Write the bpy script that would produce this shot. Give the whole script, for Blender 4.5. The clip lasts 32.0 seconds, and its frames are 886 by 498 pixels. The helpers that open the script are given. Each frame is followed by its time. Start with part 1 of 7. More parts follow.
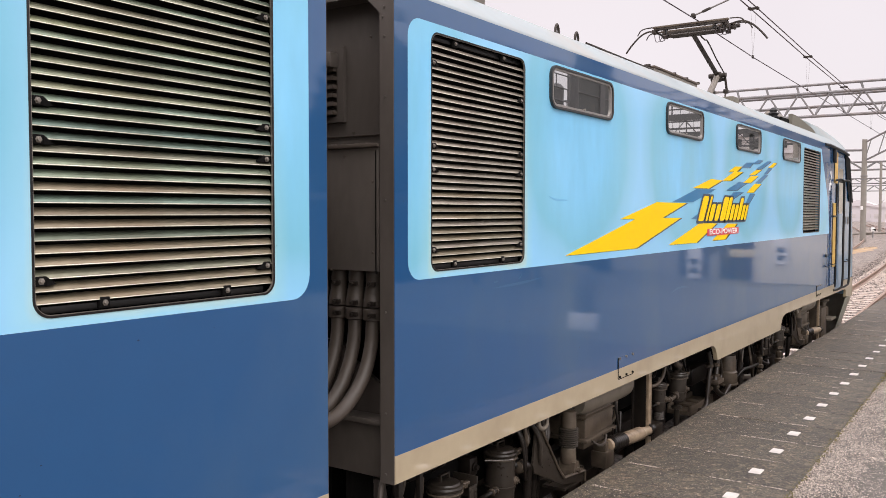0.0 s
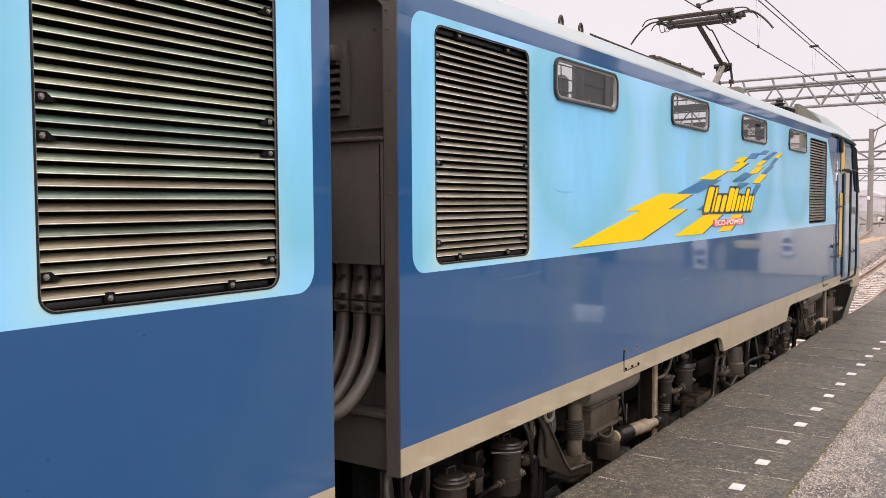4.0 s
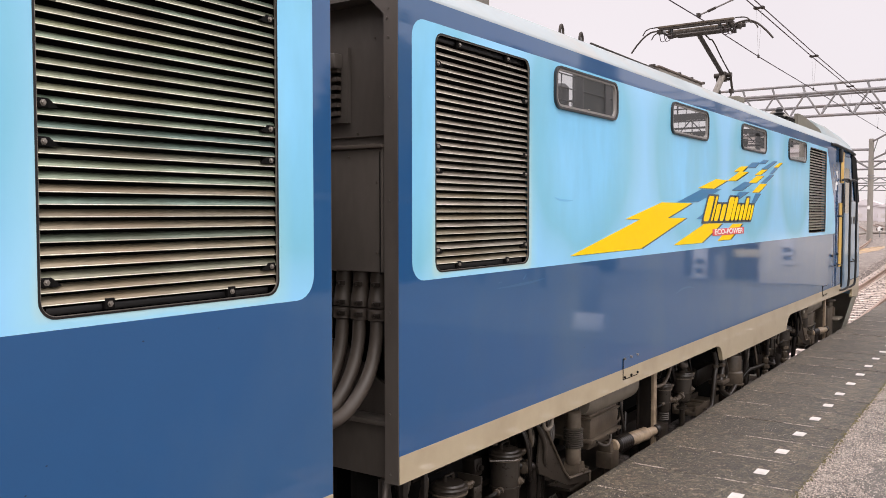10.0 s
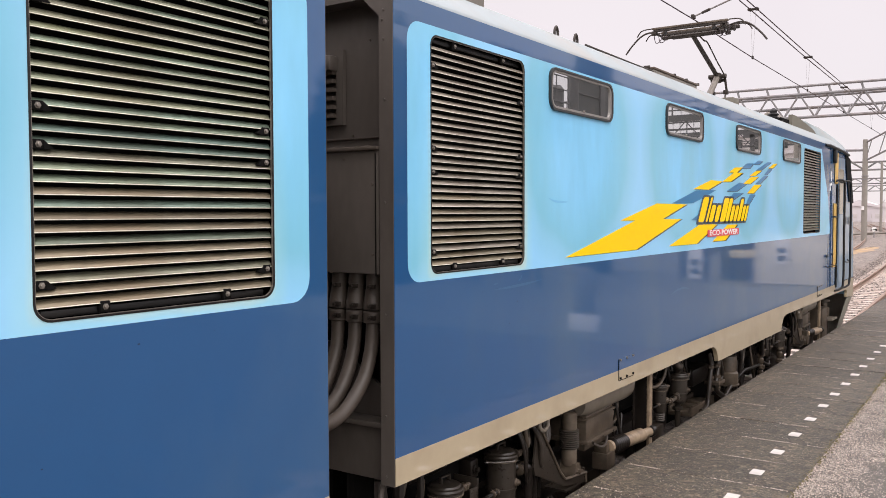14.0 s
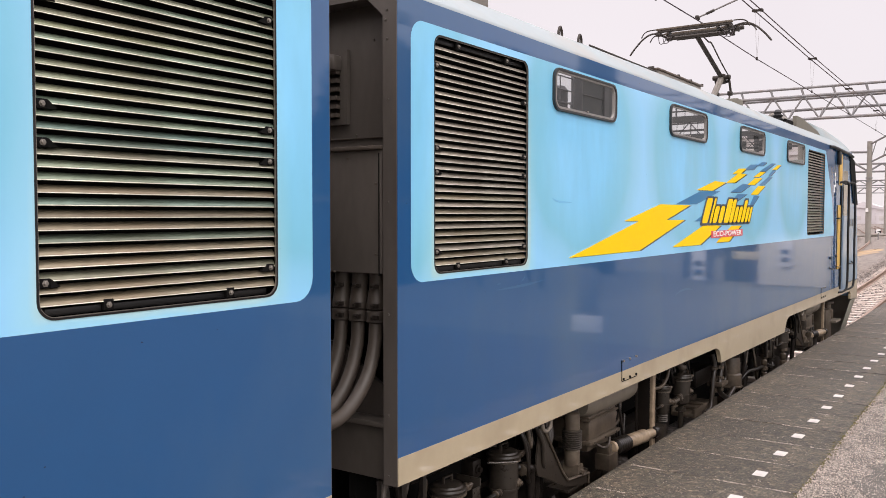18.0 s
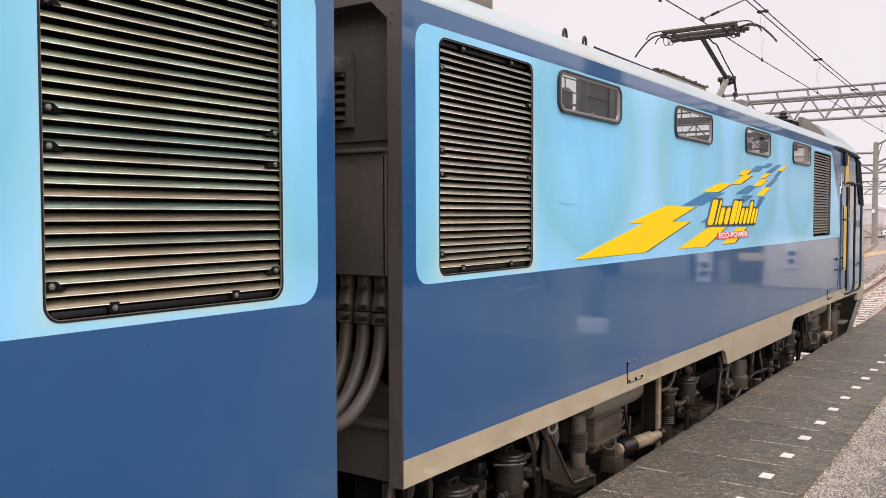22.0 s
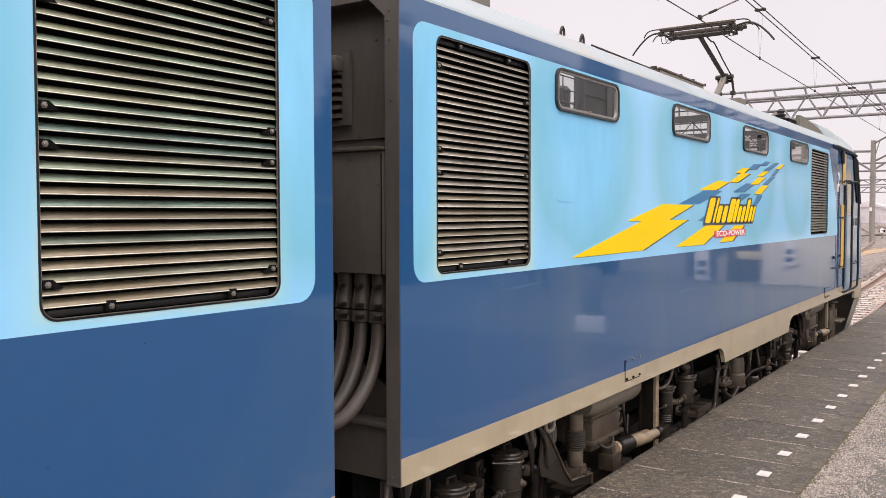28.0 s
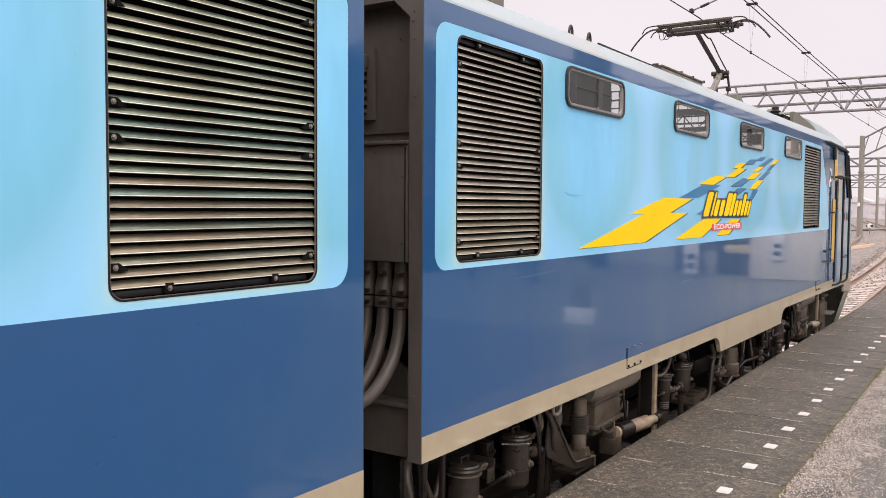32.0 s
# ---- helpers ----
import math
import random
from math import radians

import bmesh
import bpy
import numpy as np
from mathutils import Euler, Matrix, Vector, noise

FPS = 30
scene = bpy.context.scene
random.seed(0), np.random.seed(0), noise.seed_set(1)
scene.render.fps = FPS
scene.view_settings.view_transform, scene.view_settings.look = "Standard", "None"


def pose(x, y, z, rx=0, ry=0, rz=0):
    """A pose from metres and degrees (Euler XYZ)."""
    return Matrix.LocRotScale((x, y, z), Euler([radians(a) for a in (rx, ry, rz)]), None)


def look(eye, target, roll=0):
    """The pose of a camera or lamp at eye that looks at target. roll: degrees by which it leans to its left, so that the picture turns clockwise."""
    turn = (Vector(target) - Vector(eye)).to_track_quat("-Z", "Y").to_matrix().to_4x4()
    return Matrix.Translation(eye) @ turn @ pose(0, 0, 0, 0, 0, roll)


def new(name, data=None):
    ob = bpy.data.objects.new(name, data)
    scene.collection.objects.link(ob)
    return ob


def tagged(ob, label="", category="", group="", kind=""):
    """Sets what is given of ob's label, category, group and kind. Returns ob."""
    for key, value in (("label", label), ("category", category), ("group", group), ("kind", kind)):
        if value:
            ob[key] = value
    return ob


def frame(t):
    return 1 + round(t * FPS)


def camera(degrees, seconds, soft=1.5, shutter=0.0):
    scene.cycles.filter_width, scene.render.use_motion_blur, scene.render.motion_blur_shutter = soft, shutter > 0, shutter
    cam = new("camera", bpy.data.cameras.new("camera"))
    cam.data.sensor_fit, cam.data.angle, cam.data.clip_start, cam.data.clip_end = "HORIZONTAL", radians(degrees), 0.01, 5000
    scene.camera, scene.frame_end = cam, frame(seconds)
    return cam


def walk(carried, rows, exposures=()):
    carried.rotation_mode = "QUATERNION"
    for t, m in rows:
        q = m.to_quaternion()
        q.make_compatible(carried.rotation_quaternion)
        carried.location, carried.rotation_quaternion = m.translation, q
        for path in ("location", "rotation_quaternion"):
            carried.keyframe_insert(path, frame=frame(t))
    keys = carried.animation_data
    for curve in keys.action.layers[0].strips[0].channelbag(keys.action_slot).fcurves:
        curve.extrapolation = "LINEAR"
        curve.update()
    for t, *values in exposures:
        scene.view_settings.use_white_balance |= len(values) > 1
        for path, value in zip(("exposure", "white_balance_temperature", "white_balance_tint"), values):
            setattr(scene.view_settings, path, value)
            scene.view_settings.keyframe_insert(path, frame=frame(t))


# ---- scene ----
# ---- the camera, held by hand on the platform ----
# World: the platform's top is z = 0, the track runs along +y, the locomotive's side stands at x = 0.
PATH = [
    (0, 2.1406, 0.0014, 1.5723, 87.483, -0.046, 34.119),
    (0.5, 2.1404, 0.0020, 1.5724, 87.455, 0.026, 34.215),
    (1, 2.1402, 0.0029, 1.5725, 87.369, 0.053, 34.218),
    (1.5, 2.1399, 0.0040, 1.5726, 87.308, 0.077, 34.168),
    (2, 2.1399, 0.0051, 1.5726, 87.227, 0.044, 34.114),
    (2.5, 2.1402, 0.0058, 1.5728, 87.212, 0.109, 34.116),
    (3, 2.1406, 0.0060, 1.5733, 87.146, 0.165, 34.203),
    (3.5, 2.1411, 0.0059, 1.5740, 87.057, 0.252, 34.351),
    (5.5, 2.1468, 0.0072, 1.5762, 86.848, 0.382, 34.644),
    (6, 2.1470, 0.0072, 1.5762, 86.963, 0.257, 34.571),
    (6.5, 2.1469, 0.0072, 1.5762, 87.158, 0.169, 34.583),
    (7, 2.1466, 0.0070, 1.5763, 87.332, 0.096, 34.549),
    (7.5, 2.1464, 0.0062, 1.5764, 87.457, 0.060, 34.495),
    (8, 2.1464, 0.0048, 1.5762, 87.515, 0.015, 34.452),
    (8.5, 2.1467, 0.0033, 1.5758, 87.560, 0.003, 34.378),
    (9, 2.1470, 0.0023, 1.5755, 87.529, 0.025, 34.370),
    (9.5, 2.1472, 0.0017, 1.5754, 87.528, 0.006, 34.417),
    (10, 2.1470, 0.0016, 1.5755, 87.483, 0.020, 34.488),
    (10.5, 2.1466, 0.0017, 1.5756, 87.479, 0.013, 34.503),
    (11, 2.1464, 0.0018, 1.5755, 87.509, 0.106, 34.494),
    (11.5, 2.1464, 0.0018, 1.5755, 87.525, 0.152, 34.413),
    (12, 2.1468, 0.0016, 1.5755, 87.509, 0.181, 34.318),
    (12.5, 2.1473, 0.0013, 1.5756, 87.519, 0.231, 34.245),
    (13, 2.1476, 0.0007, 1.5759, 87.493, 0.199, 34.186),
    (13.5, 2.1477, 0.0003, 1.5762, 87.534, 0.175, 34.172),
    (14, 2.1477, -0.0000, 1.5764, 87.586, 0.158, 34.177),
    (14.5, 2.1476, -0.0001, 1.5766, 87.581, 0.123, 34.189),
    (16.5, 2.1467, 0.0010, 1.5742, 87.533, -0.091, 34.273),
    (17, 2.1468, 0.0008, 1.5738, 87.568, -0.127, 34.320),
    (17.5, 2.1471, 0.0006, 1.5732, 87.610, -0.072, 34.360),
    (18, 2.1475, 0.0005, 1.5727, 87.631, -0.021, 34.406),
    (18.5, 2.1481, 0.0003, 1.5724, 87.620, 0.070, 34.465),
    (19, 2.1486, 0.0002, 1.5723, 87.554, 0.062, 34.518),
    (19.5, 2.1490, 0.0001, 1.5723, 87.567, 0.079, 34.569),
    (20, 2.1491, -0.0000, 1.5725, 87.561, 0.041, 34.640),
    (20.5, 2.1491, -0.0001, 1.5729, 87.582, 0.075, 34.689),
    (21, 2.1489, -0.0002, 1.5731, 87.631, 0.062, 34.738),
    (21.5, 2.1488, -0.0003, 1.5732, 87.713, 0.125, 34.751),
    (22, 2.1489, -0.0001, 1.5733, 87.776, 0.124, 34.754),
    (22.5, 2.1491, 0.0001, 1.5734, 87.778, 0.112, 34.779),
    (23, 2.1491, 0.0004, 1.5735, 87.778, 0.114, 34.798),
    (23.5, 2.1489, 0.0007, 1.5735, 87.764, 0.124, 34.755),
    (24, 2.1487, 0.0010, 1.5734, 87.734, 0.169, 34.732),
    (24.5, 2.1488, 0.0012, 1.5734, 87.700, 0.221, 34.666),
    (25, 2.1492, 0.0012, 1.5736, 87.652, 0.214, 34.661),
    (25.5, 2.1496, 0.0013, 1.5738, 87.652, 0.214, 34.662),
    (27.5, 2.1480, 0.0032, 1.5721, 87.657, 0.140, 34.614),
    (28, 2.1485, 0.0033, 1.5721, 87.668, 0.145, 34.610),
    (28.5, 2.1489, 0.0034, 1.5721, 87.603, 0.016, 34.606),
    (29, 2.1491, 0.0036, 1.5721, 87.528, -0.055, 34.584),
    (29.5, 2.1489, 0.0040, 1.5722, 87.438, -0.095, 34.519),
    (30, 2.1486, 0.0043, 1.5724, 87.340, -0.163, 34.396),
    (30.5, 2.1483, 0.0046, 1.5727, 87.264, -0.179, 34.298),
    (31, 2.1481, 0.0048, 1.5727, 87.249, -0.173, 34.193),
    (31.5, 2.1479, 0.0047, 1.5724, 87.154, -0.330, 34.059),
    (32, 2.1477, 0.0046, 1.5721, 87.081, -0.367, 33.956),
]
cam = camera(55.25, 32.0, soft=0.8)
walk(cam, [(t, pose(x, y, z, rx, ry, rz)) for t, x, y, z, rx, ry, rz in PATH])

# ---- overcast daylight ----
SUN_UP, SUN_TURN = 52, 200
world = bpy.data.worlds.new("overcast_sky")
scene.world = world
world.use_nodes = True
wn, wl = world.node_tree.nodes, world.node_tree.links
wn.clear()
w_out = wn.new("ShaderNodeOutputWorld")
w_sky = wn.new("ShaderNodeTexSky")
w_sky.sky_type, w_sky.sun_disc = "NISHITA", False
w_sky.sun_elevation, w_sky.sun_rotation = radians(SUN_UP), radians(SUN_TURN)
w_a = wn.new("ShaderNodeBackground")
w_a.inputs["Strength"].default_value = 0.012
wl.new(w_sky.outputs["Color"], w_a.inputs["Color"])
# the cloud cover: an even, faintly pink white, a little uneven
w_co = wn.new("ShaderNodeTexCoord")
w_no = wn.new("ShaderNodeTexNoise")
w_no.inputs["Scale"].default_value, w_no.inputs["Detail"].default_value = 2.2, 3.0
w_ra = wn.new("ShaderNodeValToRGB")
w_ra.color_ramp.elements[0].position, w_ra.color_ramp.elements[0].color = 0.3, (0.88, 0.795, 0.82, 1)
w_ra.color_ramp.elements[1].position, w_ra.color_ramp.elements[1].color = 0.7, (0.95, 0.866, 0.89, 1)
w_b = wn.new("ShaderNodeBackground")
w_b.inputs["Strength"].default_value = 0.95
w_add = wn.new("ShaderNodeAddShader")
wl.new(w_co.outputs["Generated"], w_no.inputs["Vector"])
wl.new(w_no.outputs["Fac"], w_ra.inputs["Fac"])
# an overcast sky grows brighter towards the zenith
w_xyz = wn.new("ShaderNodeSeparateXYZ")
w_up = wn.new("ShaderNodeMapRange")
w_up.inputs["From Min"].default_value, w_up.inputs["From Max"].default_value = 0.30, 0.95
w_up.inputs["To Min"].default_value, w_up.inputs["To Max"].default_value = 1.0, 3.2
w_mul = wn.new("ShaderNodeVectorMath")
w_mul.operation = "SCALE"
wl.new(w_co.outputs["Generated"], w_xyz.inputs[0])
wl.new(w_xyz.outputs["Z"], w_up.inputs["Value"])
wl.new(w_ra.outputs["Color"], w_mul.inputs[0])
wl.new(w_up.outputs[0], w_mul.inputs["Scale"])
wl.new(w_mul.outputs[0], w_b.inputs["Color"])
wl.new(w_a.outputs[0], w_add.inputs[0])
wl.new(w_b.outputs[0], w_add.inputs[1])
wl.new(w_add.outputs[0], w_out.inputs["Surface"])
sun_data = bpy.data.lights.new("sun", "SUN")
sun_data.energy, sun_data.angle, sun_data.color = 1.45, radians(60), (1.0, 0.97, 0.93)
sun = new("sun", sun_data)
sun.matrix_world = look((26, -10, 24), (0, 5, 0))
scene.view_settings.exposure = 0.0


# ---- materials ----
def srgb(r, g, b):
    f = lambda c: c / 12.92 if c <= 0.04045 else ((c + 0.055) / 1.055) ** 2.4
    return (f(r / 255), f(g / 255), f(b / 255), 1)


def tone(c, k):
    return (min(1, c[0] * k), min(1, c[1] * k), min(1, c[2] * k), 1)


def material(name, color, rough=0.6, metal=0.0, low=0.8, high=1.15, coarse=1.2, fine=30.0, bump=0.1,
             stretch=(1, 1, 1), coat=0.0, spec=0.5, dirt=None, dirt_amount=0.4, dirt_scale=2.0, dirt_stretch=(1, 1, 1), random_tint=0.0, island=False, gloss_var=0.1, bump_dist=0.01, wave=0.0, wave_scale=1.6, coat_rough=0.03, span=(0.32, 0.68), specks=0.0, tints=(), wave_top=1.0, bays=None, coat_ior=1.5, grain=False, grime=None, aggregate=None):
    """A procedural surface: colour broken at two scales, stains, relief and uneven gloss."""
    m = bpy.data.materials.new(name)
    m.use_nodes = True
    n, l = m.node_tree.nodes, m.node_tree.links
    b = n["Principled BSDF"]
    co = n.new("ShaderNodeTexCoord")
    mp = n.new("ShaderNodeMapping")
    mp.inputs["Scale"].default_value = stretch
    l.new(co.outputs["Object"], mp.inputs["Vector"])
    a = n.new("ShaderNodeTexNoise")
    a.inputs["Scale"].default_value, a.inputs["Detail"].default_value = coarse, 4
    f = n.new("ShaderNodeTexNoise")
    f.inputs["Scale"].default_value, f.inputs["Detail"].default_value = fine, 3
    if grain:
        for q in (a, f):
            q.inputs["Detail"].default_value, q.inputs["Roughness"].default_value = 8, 0.85
    l.new(mp.outputs[0], a.inputs["Vector"])
    l.new(mp.outputs[0], f.inputs["Vector"])
    mx = n.new("ShaderNodeMath")
    mx.operation = "ADD"
    l.new(a.outputs["Fac"], mx.inputs[0])
    l.new(f.outputs["Fac"], mx.inputs[1])
    hf = n.new("ShaderNodeMath")
    hf.operation = "MULTIPLY"
    hf.inputs[1].default_value = 0.5
    l.new(mx.outputs[0], hf.inputs[0])
    rp = n.new("ShaderNodeValToRGB")
    rp.color_ramp.elements[0].position, rp.color_ramp.elements[0].color = span[0], tone(color, low)
    rp.color_ramp.elements[1].position, rp.color_ramp.elements[1].color = span[1], tone(color, high)
    l.new(hf.outputs[0], rp.inputs["Fac"])
    out = rp.outputs["Color"]
    if dirt:
        dm = n.new("ShaderNodeMapping")
        dm.inputs["Scale"].default_value = dirt_stretch
        l.new(co.outputs["Object"], dm.inputs["Vector"])
        d = n.new("ShaderNodeTexNoise")
        d.inputs["Scale"].default_value, d.inputs["Detail"].default_value = dirt_scale, 6
        l.new(dm.outputs[0], d.inputs["Vector"])
        dr = n.new("ShaderNodeValToRGB")
        dr.color_ramp.elements[0].position, dr.color_ramp.elements[0].color = 0.48, (0, 0, 0, 1)
        dr.color_ramp.elements[1].position, dr.color_ramp.elements[1].color = 0.72, (dirt_amount, dirt_amount, dirt_amount, 1)
        l.new(d.outputs["Fac"], dr.inputs["Fac"])
        mix = n.new("ShaderNodeMixRGB")
        mix.inputs["Color2"].default_value = dirt
        l.new(dr.outputs["Color"], mix.inputs["Fac"])
        l.new(out, mix.inputs["Color1"])
        out = mix.outputs["Color"]
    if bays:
        # a second colour on the sheet outside an oval below each window
        bay_color, pitch, shift, facing = bays
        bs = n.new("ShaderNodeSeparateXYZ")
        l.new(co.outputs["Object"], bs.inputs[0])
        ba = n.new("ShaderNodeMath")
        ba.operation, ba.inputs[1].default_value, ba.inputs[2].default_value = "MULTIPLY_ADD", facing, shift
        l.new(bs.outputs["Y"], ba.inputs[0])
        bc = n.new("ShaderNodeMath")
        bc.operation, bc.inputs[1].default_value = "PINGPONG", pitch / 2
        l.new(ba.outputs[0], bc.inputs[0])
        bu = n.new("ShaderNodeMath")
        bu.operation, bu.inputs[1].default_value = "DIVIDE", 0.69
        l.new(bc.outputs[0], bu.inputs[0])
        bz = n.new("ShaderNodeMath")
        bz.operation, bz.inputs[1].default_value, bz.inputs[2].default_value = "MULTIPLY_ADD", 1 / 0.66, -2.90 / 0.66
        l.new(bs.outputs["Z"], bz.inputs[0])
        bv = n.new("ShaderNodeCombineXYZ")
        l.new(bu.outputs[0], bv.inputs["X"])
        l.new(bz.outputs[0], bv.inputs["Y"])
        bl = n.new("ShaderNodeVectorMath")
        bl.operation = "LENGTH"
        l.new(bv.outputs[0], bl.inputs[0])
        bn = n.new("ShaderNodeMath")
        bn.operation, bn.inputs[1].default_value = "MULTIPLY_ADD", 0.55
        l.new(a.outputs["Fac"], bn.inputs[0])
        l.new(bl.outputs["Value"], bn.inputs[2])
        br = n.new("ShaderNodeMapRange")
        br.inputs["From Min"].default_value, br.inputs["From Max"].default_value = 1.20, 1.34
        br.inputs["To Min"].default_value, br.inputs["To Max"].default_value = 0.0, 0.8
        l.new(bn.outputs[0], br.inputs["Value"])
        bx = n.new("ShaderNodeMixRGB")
        bx.inputs["Color2"].default_value = bay_color
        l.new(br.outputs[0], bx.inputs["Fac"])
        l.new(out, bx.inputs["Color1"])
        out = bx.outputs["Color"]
        # a greenish rim along the oval's edge
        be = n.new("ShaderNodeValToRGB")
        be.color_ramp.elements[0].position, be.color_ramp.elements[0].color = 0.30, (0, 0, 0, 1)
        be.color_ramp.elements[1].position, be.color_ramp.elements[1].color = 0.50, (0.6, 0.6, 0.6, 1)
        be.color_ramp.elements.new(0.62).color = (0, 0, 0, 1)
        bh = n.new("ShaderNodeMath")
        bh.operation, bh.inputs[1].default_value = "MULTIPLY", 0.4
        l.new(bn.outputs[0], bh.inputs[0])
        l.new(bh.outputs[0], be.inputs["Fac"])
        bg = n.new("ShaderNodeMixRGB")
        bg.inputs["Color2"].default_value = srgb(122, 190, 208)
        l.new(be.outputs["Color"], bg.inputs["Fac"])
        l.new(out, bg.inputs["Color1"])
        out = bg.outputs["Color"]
    if grime:
        # chalky grime bled out of the louvre's seal, most along its lower edge
        grime_color, centre, half_wide, mid, half_high = grime
        gs = n.new("ShaderNodeSeparateXYZ")
        l.new(co.outputs["Object"], gs.inputs[0])

        def off(socket, c, h):
            q = n.new("ShaderNodeMath")
            q.operation, q.inputs[1].default_value = "SUBTRACT", c
            l.new(socket, q.inputs[0])
            w = n.new("ShaderNodeMath")
            w.operation = "ABSOLUTE"
            l.new(q.outputs[0], w.inputs[0])
            e = n.new("ShaderNodeMath")
            e.operation, e.inputs[1].default_value = "SUBTRACT", h
            l.new(w.outputs[0], e.inputs[0])
            return e.outputs[0]

        ga = n.new("ShaderNodeMath")
        ga.operation = "ABSOLUTE"
        l.new(gs.outputs["Y"], ga.inputs[0])
        gm = n.new("ShaderNodeMath")
        gm.operation = "SMOOTH_MAX"
        gm.inputs[2].default_value = 0.08
        l.new(off(ga.outputs[0], centre, half_wide), gm.inputs[0])
        l.new(off(gs.outputs["Z"], mid, half_high), gm.inputs[1])
        gn = n.new("ShaderNodeMath")
        gn.operation, gn.inputs[1].default_value = "MULTIPLY_ADD", 0.16
        l.new(a.outputs["Fac"], gn.inputs[0])
        l.new(gm.outputs[0], gn.inputs[2])
        low_z = n.new("ShaderNodeMapRange")
        low_z.inputs["From Min"].default_value, low_z.inputs["From Max"].default_value = mid + half_high, mid - half_high
        low_z.inputs["To Min"].default_value, low_z.inputs["To Max"].default_value = -0.15, 1.0
        l.new(gs.outputs["Z"], low_z.inputs["Value"])
        for near, far_off, amount, stain in ((0.075, 0.112, 0.55, (0.76, 0.68, 0.48, 1)), (0.09, 0.18, 0.45, grime_color)):
            gr = n.new("ShaderNodeMapRange")
            gr.inputs["From Min"].default_value, gr.inputs["From Max"].default_value = far_off, near
            gr.inputs["To Min"].default_value, gr.inputs["To Max"].default_value = 0.0, amount
            l.new(gn.outputs[0], gr.inputs["Value"])
            gk = n.new("ShaderNodeMath")
            gk.operation = "MULTIPLY"
            l.new(gr.outputs[0], gk.inputs[0])
            l.new(low_z.outputs[0], gk.inputs[1])
            gx = n.new("ShaderNodeMixRGB")
            gx.inputs["Color2"].default_value = stain
            l.new(gk.outputs[0], gx.inputs["Fac"])
            l.new(out, gx.inputs["Color1"])
            out = gx.outputs["Color"]
    if aggregate:
        # chips of stone, each with its own tone, in two sizes
        for scale, dark, pale in aggregate:
            ag = n.new("ShaderNodeTexVoronoi")
            ag.inputs["Scale"].default_value = scale
            l.new(co.outputs["Object"], ag.inputs["Vector"])
            ax = n.new("ShaderNodeSeparateXYZ")
            l.new(ag.outputs["Color"], ax.inputs[0])
            ar = n.new("ShaderNodeValToRGB")
            ar.color_ramp.elements[0].position, ar.color_ramp.elements[0].color = 0.0, (dark, dark, dark, 1)
            ar.color_ramp.elements[1].position, ar.color_ramp.elements[1].color = 1.0, (pale, pale * 0.98, pale * 0.95, 1)
            ar.color_ramp.elements.new(0.8).color = (1.0, 0.99, 0.98, 1)
            l.new(ax.outputs["X"], ar.inputs["Fac"])
            am = n.new("ShaderNodeMixRGB")
            am.blend_type, am.inputs["Fac"].default_value = "MULTIPLY", 1.0
            l.new(out, am.inputs["Color1"])
            l.new(ar.outputs["Color"], am.inputs["Color2"])
            out = am.outputs["Color"]
    if specks:
        # sparse chips and spatter
        vs = n.new("ShaderNodeSeparateXYZ")
        vc = n.new("ShaderNodeCombineXYZ")
        l.new(co.outputs["Object"], vs.inputs[0])
        l.new(vs.outputs["Y"], vc.inputs["X"])
        l.new(vs.outputs["Z"], vc.inputs["Y"])
        vm = n.new("ShaderNodeMapping")
        vm.inputs["Scale"].default_value, vm.inputs["Rotation"].default_value = (1.0, 1.7, 1), (0, 0, 0.5)
        l.new(vc.outputs[0], vm.inputs["Vector"])
        vo = n.new("ShaderNodeTexVoronoi")
        vo.voronoi_dimensions = "2D"
        vo.inputs["Scale"].default_value = 3.2
        l.new(vm.outputs[0], vo.inputs["Vector"])
        # each speck has its own size, many none
        vr = n.new("ShaderNodeSeparateXYZ")
        l.new(vo.outputs["Color"], vr.inputs[0])
        vz = n.new("ShaderNodeMapRange")
        vz.inputs["From Min"].default_value, vz.inputs["From Max"].default_value = 0.45, 1.0
        vz.inputs["To Min"].default_value, vz.inputs["To Max"].default_value = 0.0, specks
        l.new(vr.outputs["X"], vz.inputs["Value"])
        lt = n.new("ShaderNodeMath")
        lt.operation = "LESS_THAN"
        l.new(vo.outputs["Distance"], lt.inputs[0])
        l.new(vz.outputs[0], lt.inputs[1])
        sm = n.new("ShaderNodeMixRGB")
        sm.inputs["Color2"].default_value = tone(color, 0.35)
        l.new(lt.outputs[0], sm.inputs["Fac"])
        l.new(out, sm.inputs["Color1"])
        out = sm.outputs["Color"]
    if tints:
        # pieces of one kind differ in hue
        ti = n.new("ShaderNodeObjectInfo")
        tm = n.new("ShaderNodeMath")
        tm.operation, tm.inputs[1].default_value = "MULTIPLY", 7.31
        tf = n.new("ShaderNodeMath")
        tf.operation = "FRACT"
        l.new(ti.outputs["Random"], tm.inputs[0])
        l.new(tm.outputs[0], tf.inputs[0])
        tr = n.new("ShaderNodeValToRGB")
        while len(tr.color_ramp.elements) < len(tints):
            tr.color_ramp.elements.new(0.5)
        for i, t in enumerate(tints):
            tr.color_ramp.elements[i].position, tr.color_ramp.elements[i].color = i / (len(tints) - 1), (*t, 1)
        l.new(tf.outputs[0], tr.inputs["Fac"])
        tx = n.new("ShaderNodeMixRGB")
        tx.blend_type, tx.inputs["Fac"].default_value = "MULTIPLY", 1.0
        l.new(out, tx.inputs["Color1"])
